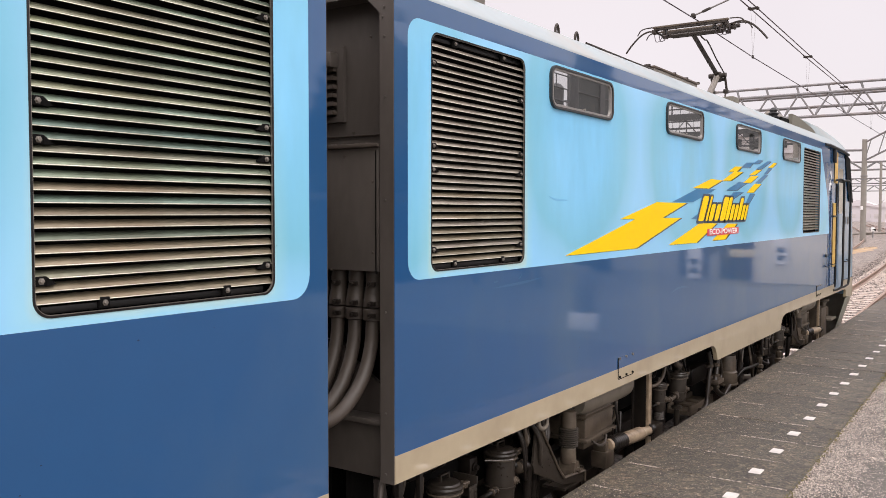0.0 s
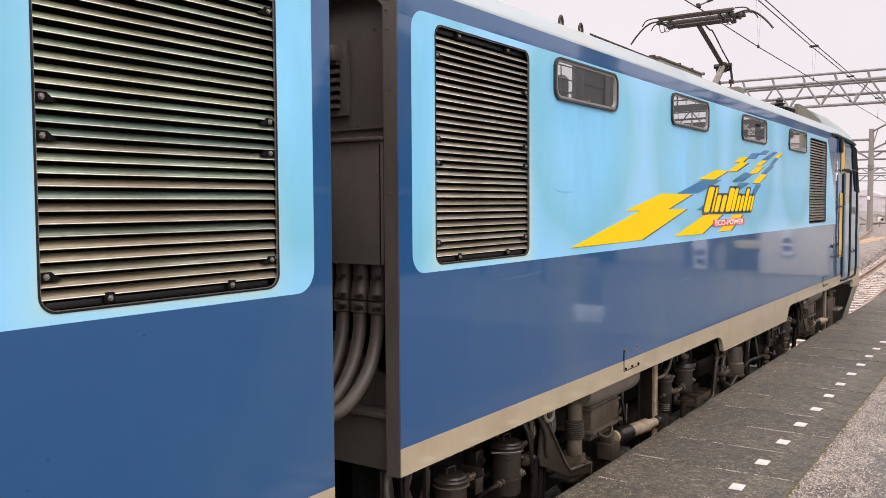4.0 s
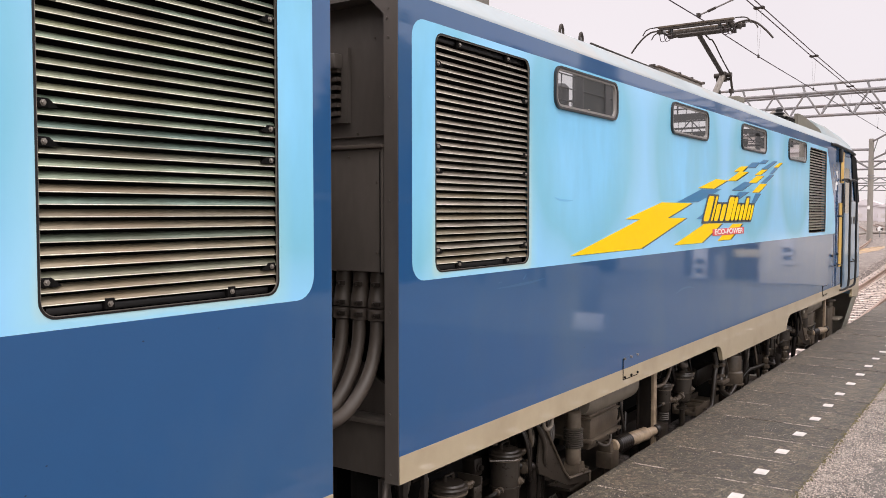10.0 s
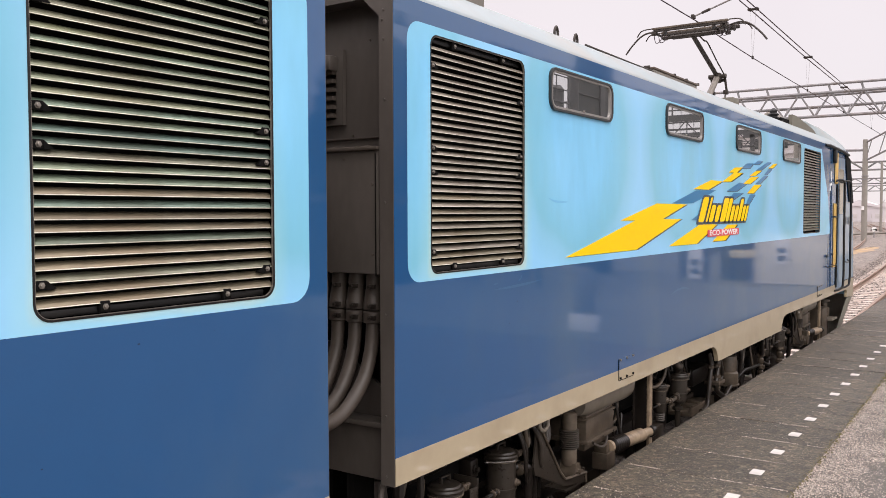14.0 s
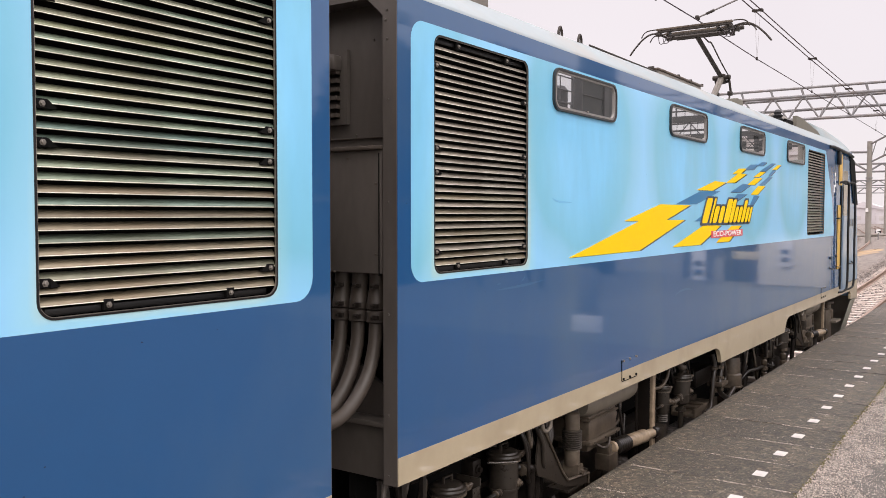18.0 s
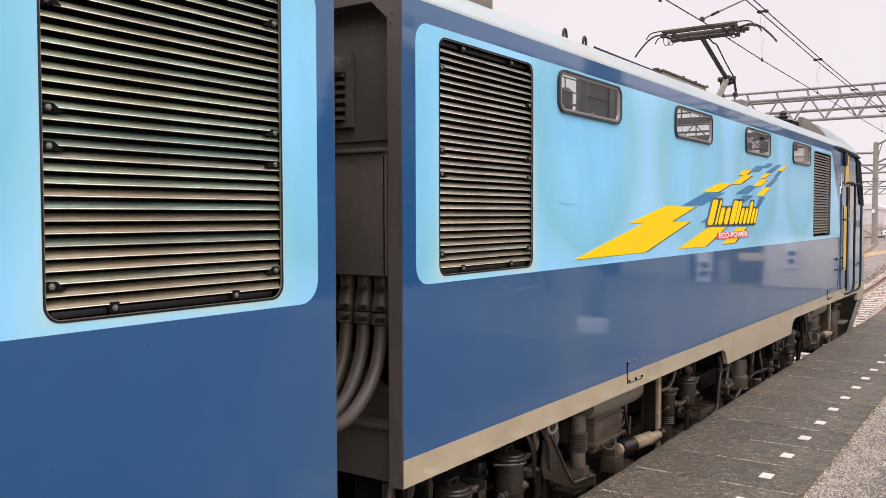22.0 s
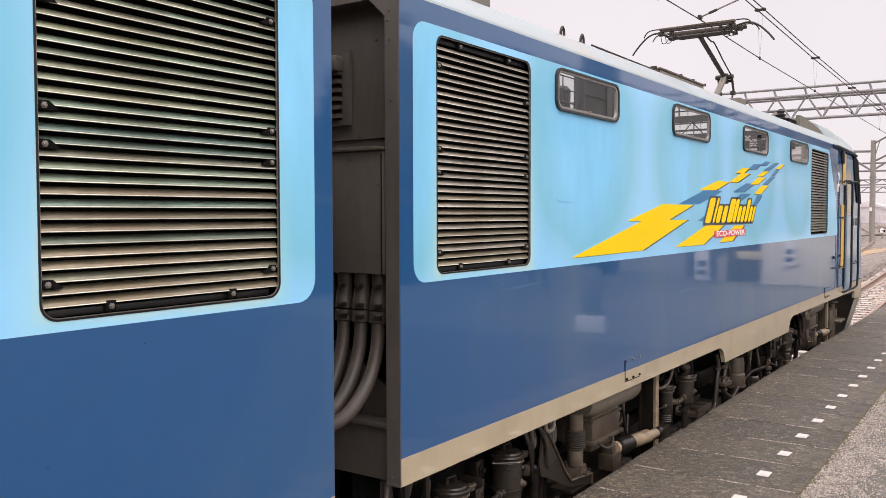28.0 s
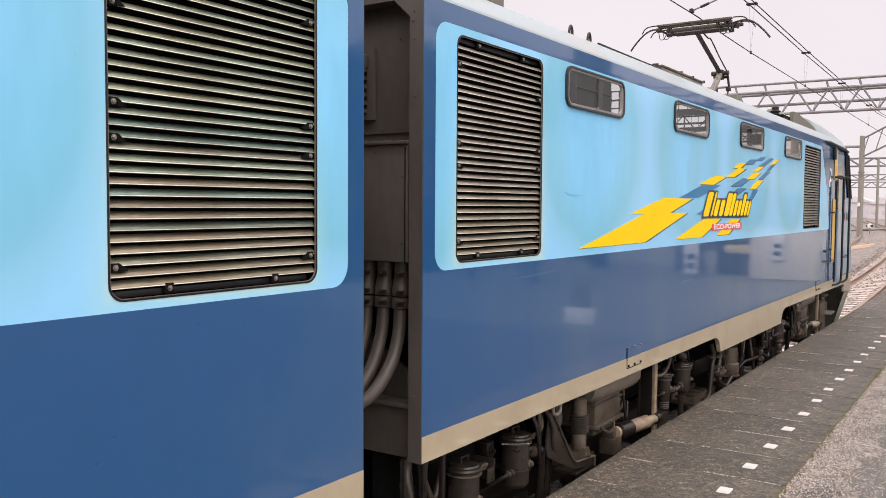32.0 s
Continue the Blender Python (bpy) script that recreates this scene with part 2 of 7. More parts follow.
        l.new(tr.outputs["Color"], tx.inputs["Color2"])
        out = tx.outputs["Color"]
    if random_tint:
        src = n.new("ShaderNodeNewGeometry").outputs["Random Per Island"] if island else n.new("ShaderNodeObjectInfo").outputs["Random"]
        mr = n.new("ShaderNodeMapRange")
        mr.inputs["To Min"].default_value, mr.inputs["To Max"].default_value = 1 - random_tint, 1 + random_tint
        l.new(src, mr.inputs["Value"])
        hs = n.new("ShaderNodeHueSaturation")
        l.new(mr.outputs[0], hs.inputs["Value"])
        l.new(out, hs.inputs["Color"])
        out = hs.outputs["Color"]
    l.new(out, b.inputs["Base Color"])
    rr = n.new("ShaderNodeMapRange")
    rr.inputs["To Min"].default_value, rr.inputs["To Max"].default_value = max(0.01, rough - gloss_var), min(1, rough + gloss_var)
    l.new(hf.outputs[0], rr.inputs["Value"])
    l.new(rr.outputs[0], b.inputs["Roughness"])
    b.inputs["Metallic"].default_value = metal
    b.inputs["Specular IOR Level"].default_value = spec
    b.inputs["Coat Weight"].default_value = coat
    b.inputs["Coat Roughness"].default_value = coat_rough
    b.inputs["Coat IOR"].default_value = coat_ior
    if wave:
        # slow buckling of the sheet, seen in its mirror images
        wv = n.new("ShaderNodeTexNoise")
        wv.inputs["Scale"].default_value, wv.inputs["Detail"].default_value = wave_scale, 1
        l.new(co.outputs["Object"], wv.inputs["Vector"])
        bp = n.new("ShaderNodeBump")
        bp.inputs["Strength"].default_value, bp.inputs["Distance"].default_value = 1.0, wave
        h_out = wv.outputs["Fac"]
        if wave_top != 1.0:
            # the narrow sheet under the eaves is buckled most
            sx = n.new("ShaderNodeSeparateXYZ")
            l.new(co.outputs["Object"], sx.inputs[0])
            wr = n.new("ShaderNodeMapRange")
            wr.inputs["From Min"].default_value, wr.inputs["From Max"].default_value = 3.26, 3.32
            wr.inputs["To Min"].default_value, wr.inputs["To Max"].default_value = 0.0, 1.0
            l.new(sx.outputs["Z"], wr.inputs["Value"])
            w2 = n.new("ShaderNodeTexNoise")
            w2.inputs["Scale"].default_value, w2.inputs["Detail"].default_value = 3.0, 1
            w2m = n.new("ShaderNodeMapping")
            w2m.inputs["Scale"].default_value = (1, 0.22, 1.3)
            l.new(co.outputs["Object"], w2m.inputs["Vector"])
            l.new(w2m.outputs[0], w2.inputs["Vector"])
            wm = n.new("ShaderNodeMath")
            wm.operation = "MULTIPLY"
            l.new(w2.outputs["Fac"], wm.inputs[0])
            l.new(wr.outputs[0], wm.inputs[1])
            wk = n.new("ShaderNodeMath")
            wk.operation, wk.inputs[1].default_value = "MULTIPLY_ADD", wave_top
            l.new(wm.outputs[0], wk.inputs[0])
            l.new(h_out, wk.inputs[2])
            h_out = wk.outputs[0]
        l.new(h_out, bp.inputs["Height"])
        l.new(bp.outputs[0], b.inputs["Normal"])
        l.new(bp.outputs[0], b.inputs["Coat Normal"])
    elif bump:
        bp = n.new("ShaderNodeBump")
        bp.inputs["Strength"].default_value, bp.inputs["Distance"].default_value = bump, bump_dist
        l.new(f.outputs["Fac"], bp.inputs["Height"])
        l.new(bp.outputs[0], b.inputs["Normal"])
    return m




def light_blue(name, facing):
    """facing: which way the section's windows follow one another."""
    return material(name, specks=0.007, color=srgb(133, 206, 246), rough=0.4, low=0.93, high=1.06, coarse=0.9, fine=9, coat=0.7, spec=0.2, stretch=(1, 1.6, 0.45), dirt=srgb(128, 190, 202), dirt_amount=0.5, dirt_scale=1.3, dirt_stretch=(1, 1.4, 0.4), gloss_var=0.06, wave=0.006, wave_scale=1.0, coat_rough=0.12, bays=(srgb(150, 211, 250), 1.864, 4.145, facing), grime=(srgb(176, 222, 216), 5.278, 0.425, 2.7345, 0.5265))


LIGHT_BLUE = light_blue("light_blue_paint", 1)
LIGHT_BLUE_REAR = light_blue("light_blue_paint_rear", -1)
DARK_BLUE = material("dark_blue_paint", specks=0.013, color=srgb(17, 78, 129), rough=0.4, low=0.97, high=1.03, coarse=0.8, fine=6, coat=1.0, spec=0.2, dirt=srgb(72, 100, 124), dirt_amount=0.38, dirt_scale=1.3, dirt_stretch=(1, 1, 0.5), gloss_var=0.05, wave=0.00022, wave_scale=0.6, wave_top=11.0, coat_rough=0.05, coat_ior=1.74)
NOSE_BLUE = material("grey_blue_nose_tone", srgb(106, 140, 172), 0.4, low=0.9, high=1.05, coarse=1.2, fine=9, coat=1.0, spec=0.2, stretch=(1, 2, 0.4), dirt=srgb(150, 166, 180), dirt_amount=0.5, dirt_scale=2, coat_rough=0.06, wave=0.0006)
SCUFF_LIGHT = material("scuffed_light_paint", srgb(112, 184, 226), 0.4, low=0.95, high=1.05, bump=0.0, coat=0.6, spec=0.2, coat_rough=0.12)
STREAK_BLUE = material("paler_dark_blue", srgb(40, 92, 136), 0.4, low=0.9, high=1.1, bump=0.0, coat=1.0, spec=0.2, coat_rough=0.06, coat_ior=1.74)
BEIGE = material("beige_paint", srgb(182, 167, 139), 0.4, low=0.94, high=1.04, coarse=1.5, fine=18, coat=1.0, spec=0.2, dirt=srgb(136, 118, 96), dirt_amount=0.35, dirt_scale=3, gloss_var=0.05, wave=0.002, coat_rough=0.055, coat_ior=2.15)
ROOF_WHITE = material("pale_roof_paint", srgb(152, 164, 167), 0.5, low=0.9, high=1.05, coarse=1.2, fine=12, coat=0.15, spec=0.2, dirt=srgb(168, 150, 132), dirt_amount=0.4, dirt_scale=2.5, wave=0.004)
ROOF_GREY = material("grey_roof_paint", srgb(150, 152, 150), 0.55, dirt=srgb(90, 82, 72), dirt_scale=2)
YELLOW = material("yellow_film", srgb(255, 208, 0), 0.5, low=0.97, high=1.03, bump=0.0, spec=0.2)
NAVY = material("dark_film", srgb(44, 60, 84), 0.35, low=0.95, high=1.05, bump=0.0, coat=0.3)
MID_BLUE = material("mid_blue_film", srgb(44, 120, 168), 0.35, low=0.95, high=1.05, bump=0.0, coat=0.2)
RED = material("red_film", srgb(222, 70, 84), 0.35, low=0.97, high=1.03, bump=0.0)
WHITE = material("white_film", srgb(240, 238, 236), 0.4, low=0.97, high=1.02, bump=0.0)
SLAT = material("dusty_louvre_metal", srgb(143, 147, 132), 0.33, metal=0.45, low=0.5, high=1.15, coarse=2.2, fine=40, bump=0.04, stretch=(1, 0.5, 3), dirt=srgb(90, 80, 64), dirt_amount=0.8, dirt_scale=2.4, random_tint=0.25, gloss_var=0.1, tints=((0.98, 0.97, 0.80), (0.66, 0.92, 0.96), (0.94, 0.98, 0.76), (0.84, 0.80, 0.74), (0.78, 0.97, 0.88), (0.94, 0.94, 0.80)))
SLAT_BROWN = material("brown_stained_louvre_metal", srgb(137, 128, 107), 0.35, metal=0.42, low=0.5, high=1.15, coarse=2.2, fine=40, bump=0.04, stretch=(1, 0.5, 3), dirt=srgb(112, 96, 74), dirt_amount=0.8, dirt_scale=2.4, random_tint=0.25, gloss_var=0.1)
SLAT_GREY = material("grey_louvre_metal", srgb(158, 150, 136), 0.34, metal=0.5, low=0.55, high=1.12, coarse=2.2, fine=40, bump=0.04, stretch=(1, 0.5, 3), dirt=srgb(96, 82, 70), dirt_amount=0.7, dirt_scale=2.4, random_tint=0.18, gloss_var=0.1)
HEM = material("lit_louvre_hem", srgb(216, 214, 194), 0.3, metal=0.6, low=0.6, high=1.15, coarse=3, fine=60, bump=0.03, stretch=(1, 0.6, 2), dirt=srgb(110, 96, 80), dirt_amount=0.6, dirt_scale=5, random_tint=0.2)
SLAT_FRAME = material("louvre_frame_black", srgb(10, 10, 10), 0.45, low=0.8, high=1.2, dirt=srgb(34, 29, 25), dirt_scale=6)
BOLT = material("bolt_steel", srgb(150, 144, 136), 0.4, metal=0.8, low=0.7)
SKIRT_GREY = material("olive_grey_skirt_paint", srgb(146, 143, 131), 0.5, low=0.85, high=1.1, coarse=3, dirt=srgb(104, 96, 84), dirt_amount=0.5, dirt_scale=4)
END_GREY = material("brown_grey_end_paint", srgb(80, 74, 69), 0.45, low=0.85, high=1.15, coarse=2, fine=25, bump=0.03, stretch=(1, 1, 0.4), dirt=srgb(64, 57, 51), dirt_amount=0.65, dirt_scale=4, dirt_stretch=(1, 1, 0.25))
CABLE = material("grey_jumper_rubber", srgb(72, 64, 57), 0.5, low=0.85, high=1.1, coarse=8, bump=0.05, dirt=srgb(58, 52, 47), dirt_scale=7)
RUBBER = material("black_rubber", srgb(34, 34, 35), 0.55, low=0.8, high=1.3)
SEAL = material("grey_window_seal", srgb(46, 45, 44), 0.42, low=0.85, high=1.15, coarse=6, bump=0.02)
WIN_METAL = material("window_frame_metal", srgb(148, 144, 140), 0.32, metal=0.35, low=0.85)
GLASS = material("mirror_tinted_glass", (0.63, 0.635, 0.63, 1), 0.01, metal=0.95, low=0.99, high=1.01, bump=0.0, gloss_var=0.003)
GLASS_DARK = material("dark_cab_glass", srgb(30, 34, 38), 0.05, low=0.95, high=1.05, bump=0.0, spec=0.8, coat=1.0)
UNDER = material("underframe_grime", srgb(36, 31, 27), 0.36, low=0.55, high=1.3, coarse=5, fine=45, bump=0.15, dirt=srgb(28, 23, 20), dirt_amount=0.7, dirt_scale=6)
UNDER_LIGHT = material("dusty_equipment_paint", srgb(92, 81, 69), 0.4, low=0.7, high=1.15, coarse=5, fine=40, bump=0.08, dirt=srgb(46, 38, 32), dirt_amount=0.75, dirt_scale=6)
UNDER_TAN = material("tan_damper_paint", srgb(168, 148, 124), 0.4, low=0.8, high=1.1, coarse=6, bump=0.04, dirt=srgb(80, 64, 52), dirt_amount=0.8, dirt_scale=9)
DAMPER = material("dull_brown_damper_paint", srgb(104, 93, 80), 0.42, low=0.75, high=1.12, coarse=6, bump=0.04, dirt=srgb(66, 54, 45), dirt_amount=0.8, dirt_scale=9)
BELLOWS = material("dusty_bellows_rubber", srgb(68, 61, 54), 0.6, low=0.75, high=1.1, coarse=8, bump=0.05, dirt=srgb(54, 47, 41), dirt_amount=0.6, dirt_scale=9)
DUCT = material("pale_duct_paint", srgb(128, 119, 107), 0.42, low=0.85, high=1.08, coarse=4, fine=30, bump=0.03, dirt=srgb(84, 74, 64), dirt_amount=0.6, dirt_scale=4)
DOOR_YELLOW = material("dull_yellow_door_paint", srgb(214, 174, 88), 0.45, low=0.92, high=1.05, coarse=6, dirt=srgb(150, 118, 62), dirt_amount=0.5, dirt_scale=6)
CHROME = material("bright_clamp_steel", srgb(206, 200, 192), 0.22, metal=0.9, low=0.85, high=1.05, bump=0.0)
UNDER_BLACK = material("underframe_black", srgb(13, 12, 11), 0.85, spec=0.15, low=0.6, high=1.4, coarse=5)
WHEEL = material("wheel_steel", srgb(90, 80, 72), 0.5, metal=0.5, low=0.6, high=1.3, coarse=8)
PANTO = material("pantograph_steel", srgb(62, 56, 51), 0.5, metal=0.4, low=0.7, high=1.3, coarse=6)
BOX_LID = material("brown_lid_steel", srgb(84, 72, 64), 0.5, low=0.8, high=1.2, coarse=5, dirt=srgb(120, 106, 92), dirt_amount=0.4, dirt_scale=6)
PANTO_GREY = material("grey_roof_fitting", srgb(132, 125, 116), 0.5, low=0.75, high=1.1, dirt=srgb(80, 70, 60))
WIRE = material("copper_wire_dull", srgb(78, 68, 74), 0.5, metal=0.4)
GALV = material("galvanised_steel", srgb(142, 141, 142), 0.5, metal=0.3, low=0.75, high=1.12, coarse=3, fine=30, dirt=srgb(112, 92, 76), dirt_amount=0.5, dirt_scale=3)
RAIL_SIDE = material("rusty_rail", srgb(146, 124, 110), 0.7, low=0.7, high=1.25, coarse=6)
RAIL_TOP = material("polished_rail_head", srgb(190, 184, 180), 0.25, metal=0.9, low=0.85)
SLEEPER = material("concrete_sleeper", srgb(206, 192, 182), 0.8, low=0.8, high=1.12, coarse=6, fine=40, bump=0.2, dirt=srgb(150, 124, 104), dirt_amount=0.4, dirt_scale=4, random_tint=0.12)
BALLAST = material("ballast_ground", srgb(134, 125, 118), 0.9, low=0.3, high=1.6, coarse=4, fine=14, span=(0.44, 0.57), bump=0.8, dirt=srgb(110, 92, 78), dirt_amount=0.4, dirt_scale=0.3, bump_dist=0.03, grain=True)
TRACK_STONE = material("track_ballast_stone", srgb(152, 142, 135), 0.85, low=0.7, high=1.15, coarse=12, bump=0.3, random_tint=0.6, island=True)
GRAVEL = material("gravel_crumb", srgb(177, 165, 155), 0.85, low=0.7, high=1.15, coarse=12, bump=0.2, random_tint=0.7, island=True)
DARK_ASPHALT = material("dark_asphalt", srgb(92, 87, 81), 0.7, low=0.25, high=1.9, coarse=40, fine=110, span=(0.38, 0.64), bump=0.8, dirt=srgb(120, 112, 102), dirt_amount=0.35, dirt_scale=3, bump_dist=0.006, grain=True)
SLAB = material("dark_platform_slab", srgb(90, 83, 70), 0.62, low=0.5, high=1.5, coarse=9, fine=70, span=(0.36, 0.64), bump=1.0, dirt=srgb(110, 95, 80), dirt_amount=0.55, dirt_scale=6, random_tint=0.2, gloss_var=0.15, bump_dist=0.006, aggregate=((150, 0.3, 1.75), (42, 0.5, 1.7)))
PEBBLE = material("white_slab_fleck", srgb(172, 164, 153), 0.7, low=0.85, high=1.05, random_tint=0.25, island=True)
JOINT = material("platform_joint_filler", srgb(84, 77, 70), 0.85, low=0.1, high=2.2, coarse=9, fine=50, span=(0.38, 0.64))
ASPHALT = material("exposed_aggregate_asphalt", srgb(164, 155, 146), 0.65, low=0.5, high=1.4, coarse=8, fine=60, span=(0.38, 0.62), bump=1.0, dirt=srgb(52, 49, 44), dirt_amount=0.95, dirt_scale=2.6, gloss_var=0.2, bump_dist=0.008, aggregate=((165, 0.12, 1.9), (85, 0.5, 1.4)))
SAND_SIGN = material("cream_sign_enamel", srgb(226, 208, 160), 0.4, low=0.95, high=1.04, coarse=4)
PALE_ASPHALT = material("pale_grey_asphalt", srgb(112, 110, 98), 0.75, low=0.6, high=1.3, coarse=2, fine=30, bump=0.2, dirt=srgb(84, 82, 74), dirt_amount=0.5, dirt_scale=1.0)
CAN_GREY = material("grey_canister_paint", srgb(57, 51, 45), 0.30, low=0.7, high=1.15, coarse=5, fine=40, bump=0.06, dirt=srgb(52, 45, 39), dirt_amount=0.75, dirt_scale=6)
GRIT = material("pale_grit", srgb(146, 137, 126), 0.8, low=0.8, high=1.1, random_tint=0.5, island=True)
ROOF_OLIVE = material("olive_grey_cover", srgb(112, 108, 96), 0.6, low=0.85, high=1.1, coarse=3)
MARK = material("white_marker_tile", srgb(214, 208, 201), 0.5, low=0.9, high=1.03, coarse=10, fine=60, dirt=srgb(160, 154, 146), dirt_amount=0.4, dirt_scale=12)
CONCRETE = material("platform_concrete", srgb(150, 144, 136), 0.85, low=0.7, high=1.15, coarse=3, fine=40, bump=0.3, dirt=srgb(90, 80, 72), dirt_amount=0.5)
POLE = material("concrete_pole", srgb(144, 139, 131), 0.8, low=0.85, high=1.08, coarse=3)
MOSS = material("dry_moss", srgb(110, 102, 62), 0.95, low=0.6, high=1.3, coarse=20, random_tint=0.3, island=True)
SAND = material("orange_sand", srgb(178, 150, 114), 0.9, low=0.6, high=1.2, coarse=2, dirt=srgb(142, 130, 120), dirt_amount=0.9, dirt_scale=1.2)
# far grey, lightened to paint in the distance haze
FAR_LEAF = material("haze_grey", srgb(190, 184, 182), 0.95, low=0.85, high=1.1, random_tint=0.2, island=True)
DARK_LEAF = material("unseen_dark_wood", srgb(104, 100, 92), 0.95, low=0.8, high=1.15, random_tint=0.25, island=True)
# far wall tone, lightened to paint in the distance haze
FAR_WALL = material("haze_white", srgb(212, 206, 208), 0.8, low=0.95, high=1.03)
STATION_WALL = material("station_wall", srgb(62, 65, 65), 0.7, low=0.9, high=1.08, coarse=0.8, dirt=srgb(92, 88, 84))
HOUSE_WALL = material("beige_house_wall", srgb(226, 218, 202), 0.7, low=0.95, high=1.03, coarse=0.8)
STATION_DARK = material("station_dark_steel", srgb(78, 78, 79), 0.6)


# ---- mesh helpers ----
def box(bm, x0, x1, y0, y1, z0, z1, bevel=0.0, seg=2):
    r = bmesh.ops.create_cube(bm, size=1, matrix=Matrix.Translation(((x0 + x1) / 2, (y0 + y1) / 2, (z0 + z1) / 2)) @ Matrix.Diagonal((abs(x1 - x0), abs(y1 - y0), abs(z1 - z0), 1)))
    if bevel:
        edges = list({e for v in r["verts"] for e in v.link_edges})
        bmesh.ops.bevel(bm, geom=edges, offset=bevel, segments=seg, affect="EDGES", profile=0.5)


def cyl(bm, p0, p1, r0, r1=None, seg=14, caps=True):
    p0, p1 = Vector(p0), Vector(p1)
    d = p1 - p0
    m = Matrix.Translation((p0 + p1) / 2) @ d.to_track_quat("Z", "Y").to_matrix().to_4x4()
    bmesh.ops.create_cone(bm, cap_ends=caps, segments=seg, radius1=r0, radius2=r0 if r1 is None else r1, depth=d.length, matrix=m)


def lathe(bm, base, axis, profile, seg=18):
    """Rings of (distance along the axis, radius) from base."""
    q = Vector(axis).to_track_quat("Z", "Y").to_matrix()
    rings = []
    for h, r in profile:
        rings.append([bm.verts.new(Vector(base) + q @ Vector((r * math.cos(2 * math.pi * i / seg), r * math.sin(2 * math.pi * i / seg), h))) for i in range(seg)])
    for a, b in zip(rings, rings[1:]):
        for i in range(seg):
            j = (i + 1) % seg
            bm.faces.new((a[i], a[j], b[j], b[i]))
    bm.faces.new(rings[0][::-1])
    bm.faces.new(rings[-1])


def tube(bm, pts, r, seg=12):
    """A round bar swept along points."""
    pts = [Vector(p) for p in pts]
    rings = []
    up = Vector((0.0, 0.0, 1.0))
    for i, p in enumerate(pts):
        d = (pts[min(i + 1, len(pts) - 1)] - pts[max(i - 1, 0)]).normalized()
        if abs(d.dot(up)) > 0.95:
            up = Vector((1.0, 0.0, 0.0))
        a = d.cross(up).normalized()
        b = a.cross(d).normalized()
        up = b
        rings.append([bm.verts.new(p + r * (math.cos(2 * math.pi * k / seg) * a + math.sin(2 * math.pi * k / seg) * b)) for k in range(seg)])
    for u, v in zip(rings, rings[1:]):
        for k in range(seg):
            j = (k + 1) % seg
            bm.faces.new((u[k], v[k], v[j], u[j]))
    bm.faces.new(rings[0])
    bm.faces.new(rings[-1][::-1])


def smooth_path(pts, n=6):
    """Points of a Catmull-Rom curve through pts."""
    pts = [Vector(p) for p in pts]
    out = []
    for i in range(len(pts) - 1):
        a, b, c, d = pts[max(i - 1, 0)], pts[i], pts[i + 1], pts[min(i + 2, len(pts) - 1)]
        for k in range(n):
            t = k / n
            out.append(0.5 * (2 * b + (c - a) * t + (2 * a - 5 * b + 4 * c - d) * t * t + (3 * b - a - 3 * c + d) * t ** 3))
    out.append(pts[-1])
    return out


def rounded(u0, u1, v0, v1, r, seg=6):
    """A rounded rectangle as a loop of (u, v)."""
    out = []
    for cu, cv, a in ((u1 - r, v1 - r, 0), (u0 + r, v1 - r, 90), (u0 + r, v0 + r, 180), (u1 - r, v0 + r, 270)):
        for i in range(seg + 1):
            t = radians(a + 90 * i / seg)
            out.append((cu + r * math.cos(t), cv + r * math.sin(t)))
    return out


def sheet(bm, to3, outer, holes, depth):
    """A plate with holes: loops of (u, v), turned into places by to3(u, v, d), from d = 0 to d = -depth."""
    bm2 = bmesh.new()
    loops = []
    for loop in (outer, *holes):
        vs = [bm2.verts.new((u, v, 0)) for u, v in loop]
        loops.append(vs)
        for a, b in zip(vs, vs[1:] + vs[:1]):
            bm2.edges.new((a, b))
    bmesh.ops.triangle_fill(bm2, use_beauty=True, use_dissolve=False, edges=bm2.edges[:], normal=(0, 0, 1))
    bm2.verts.index_update()
    front = {v.index: bm.verts.new(to3(v.co.x, v.co.y, 0)) for v in bm2.verts}
    back = {v.index: bm.verts.new(to3(v.co.x, v.co.y, -depth)) for v in bm2.verts} if depth else {}
    for f in bm2.faces:
        ids = [v.index for v in f.verts]
        bm.faces.new([front[i] for i in ids])
        if depth:
            bm.faces.new([back[i] for i in reversed(ids)])
    if depth:
        for vs in loops:
            for a, b in zip(vs, vs[1:] + vs[:1]):
                bm.faces.new((front[a.index], back[a.index], back[b.index], front[b.index]))
    bm2.free()


def finish(name, bm, mat, smooth=True, angle=35):
    bmesh.ops.recalc_face_normals(bm, faces=bm.faces[:])
    me = bpy.data.meshes.new(name)
    bm.to_mesh(me)
    bm.free()
    me.materials.append(mat)
    if smooth:
        for poly in me.polygons:
            poly.use_smooth = True
        me.set_sharp_from_angle(angle=radians(angle))
    return me


def thing(name, at, label, category, group="", kind=""):
    """A top-level Empty at the thing's base; its parts are modelled in world places."""
    ob = new(name)
    ob.location = at
    ob.empty_display_size = 0.2
    return tagged(ob, label, category, group, kind)


def root_of(ob):
    while ob.parent:
        ob = ob.parent
    return ob


def part(name, bm, mat, parent, label="", smooth=True):
    """One mesh object under a thing or under a part, its vertices given in world places."""
    me = finish(name, bm, mat, smooth)
    me.transform(Matrix.Translation(-root_of(parent).location))
    ob = new(name, me)
    ob.parent = parent
    if label:
        ob["label"] = label
    return ob


def solo(name, bm, mat, label, category="", group="", kind="", smooth=True):
    """A top-level thing or piece of the setting that is one mesh."""
    return tagged(new(name, finish(name, bm, mat, smooth)), label, category, group, kind)


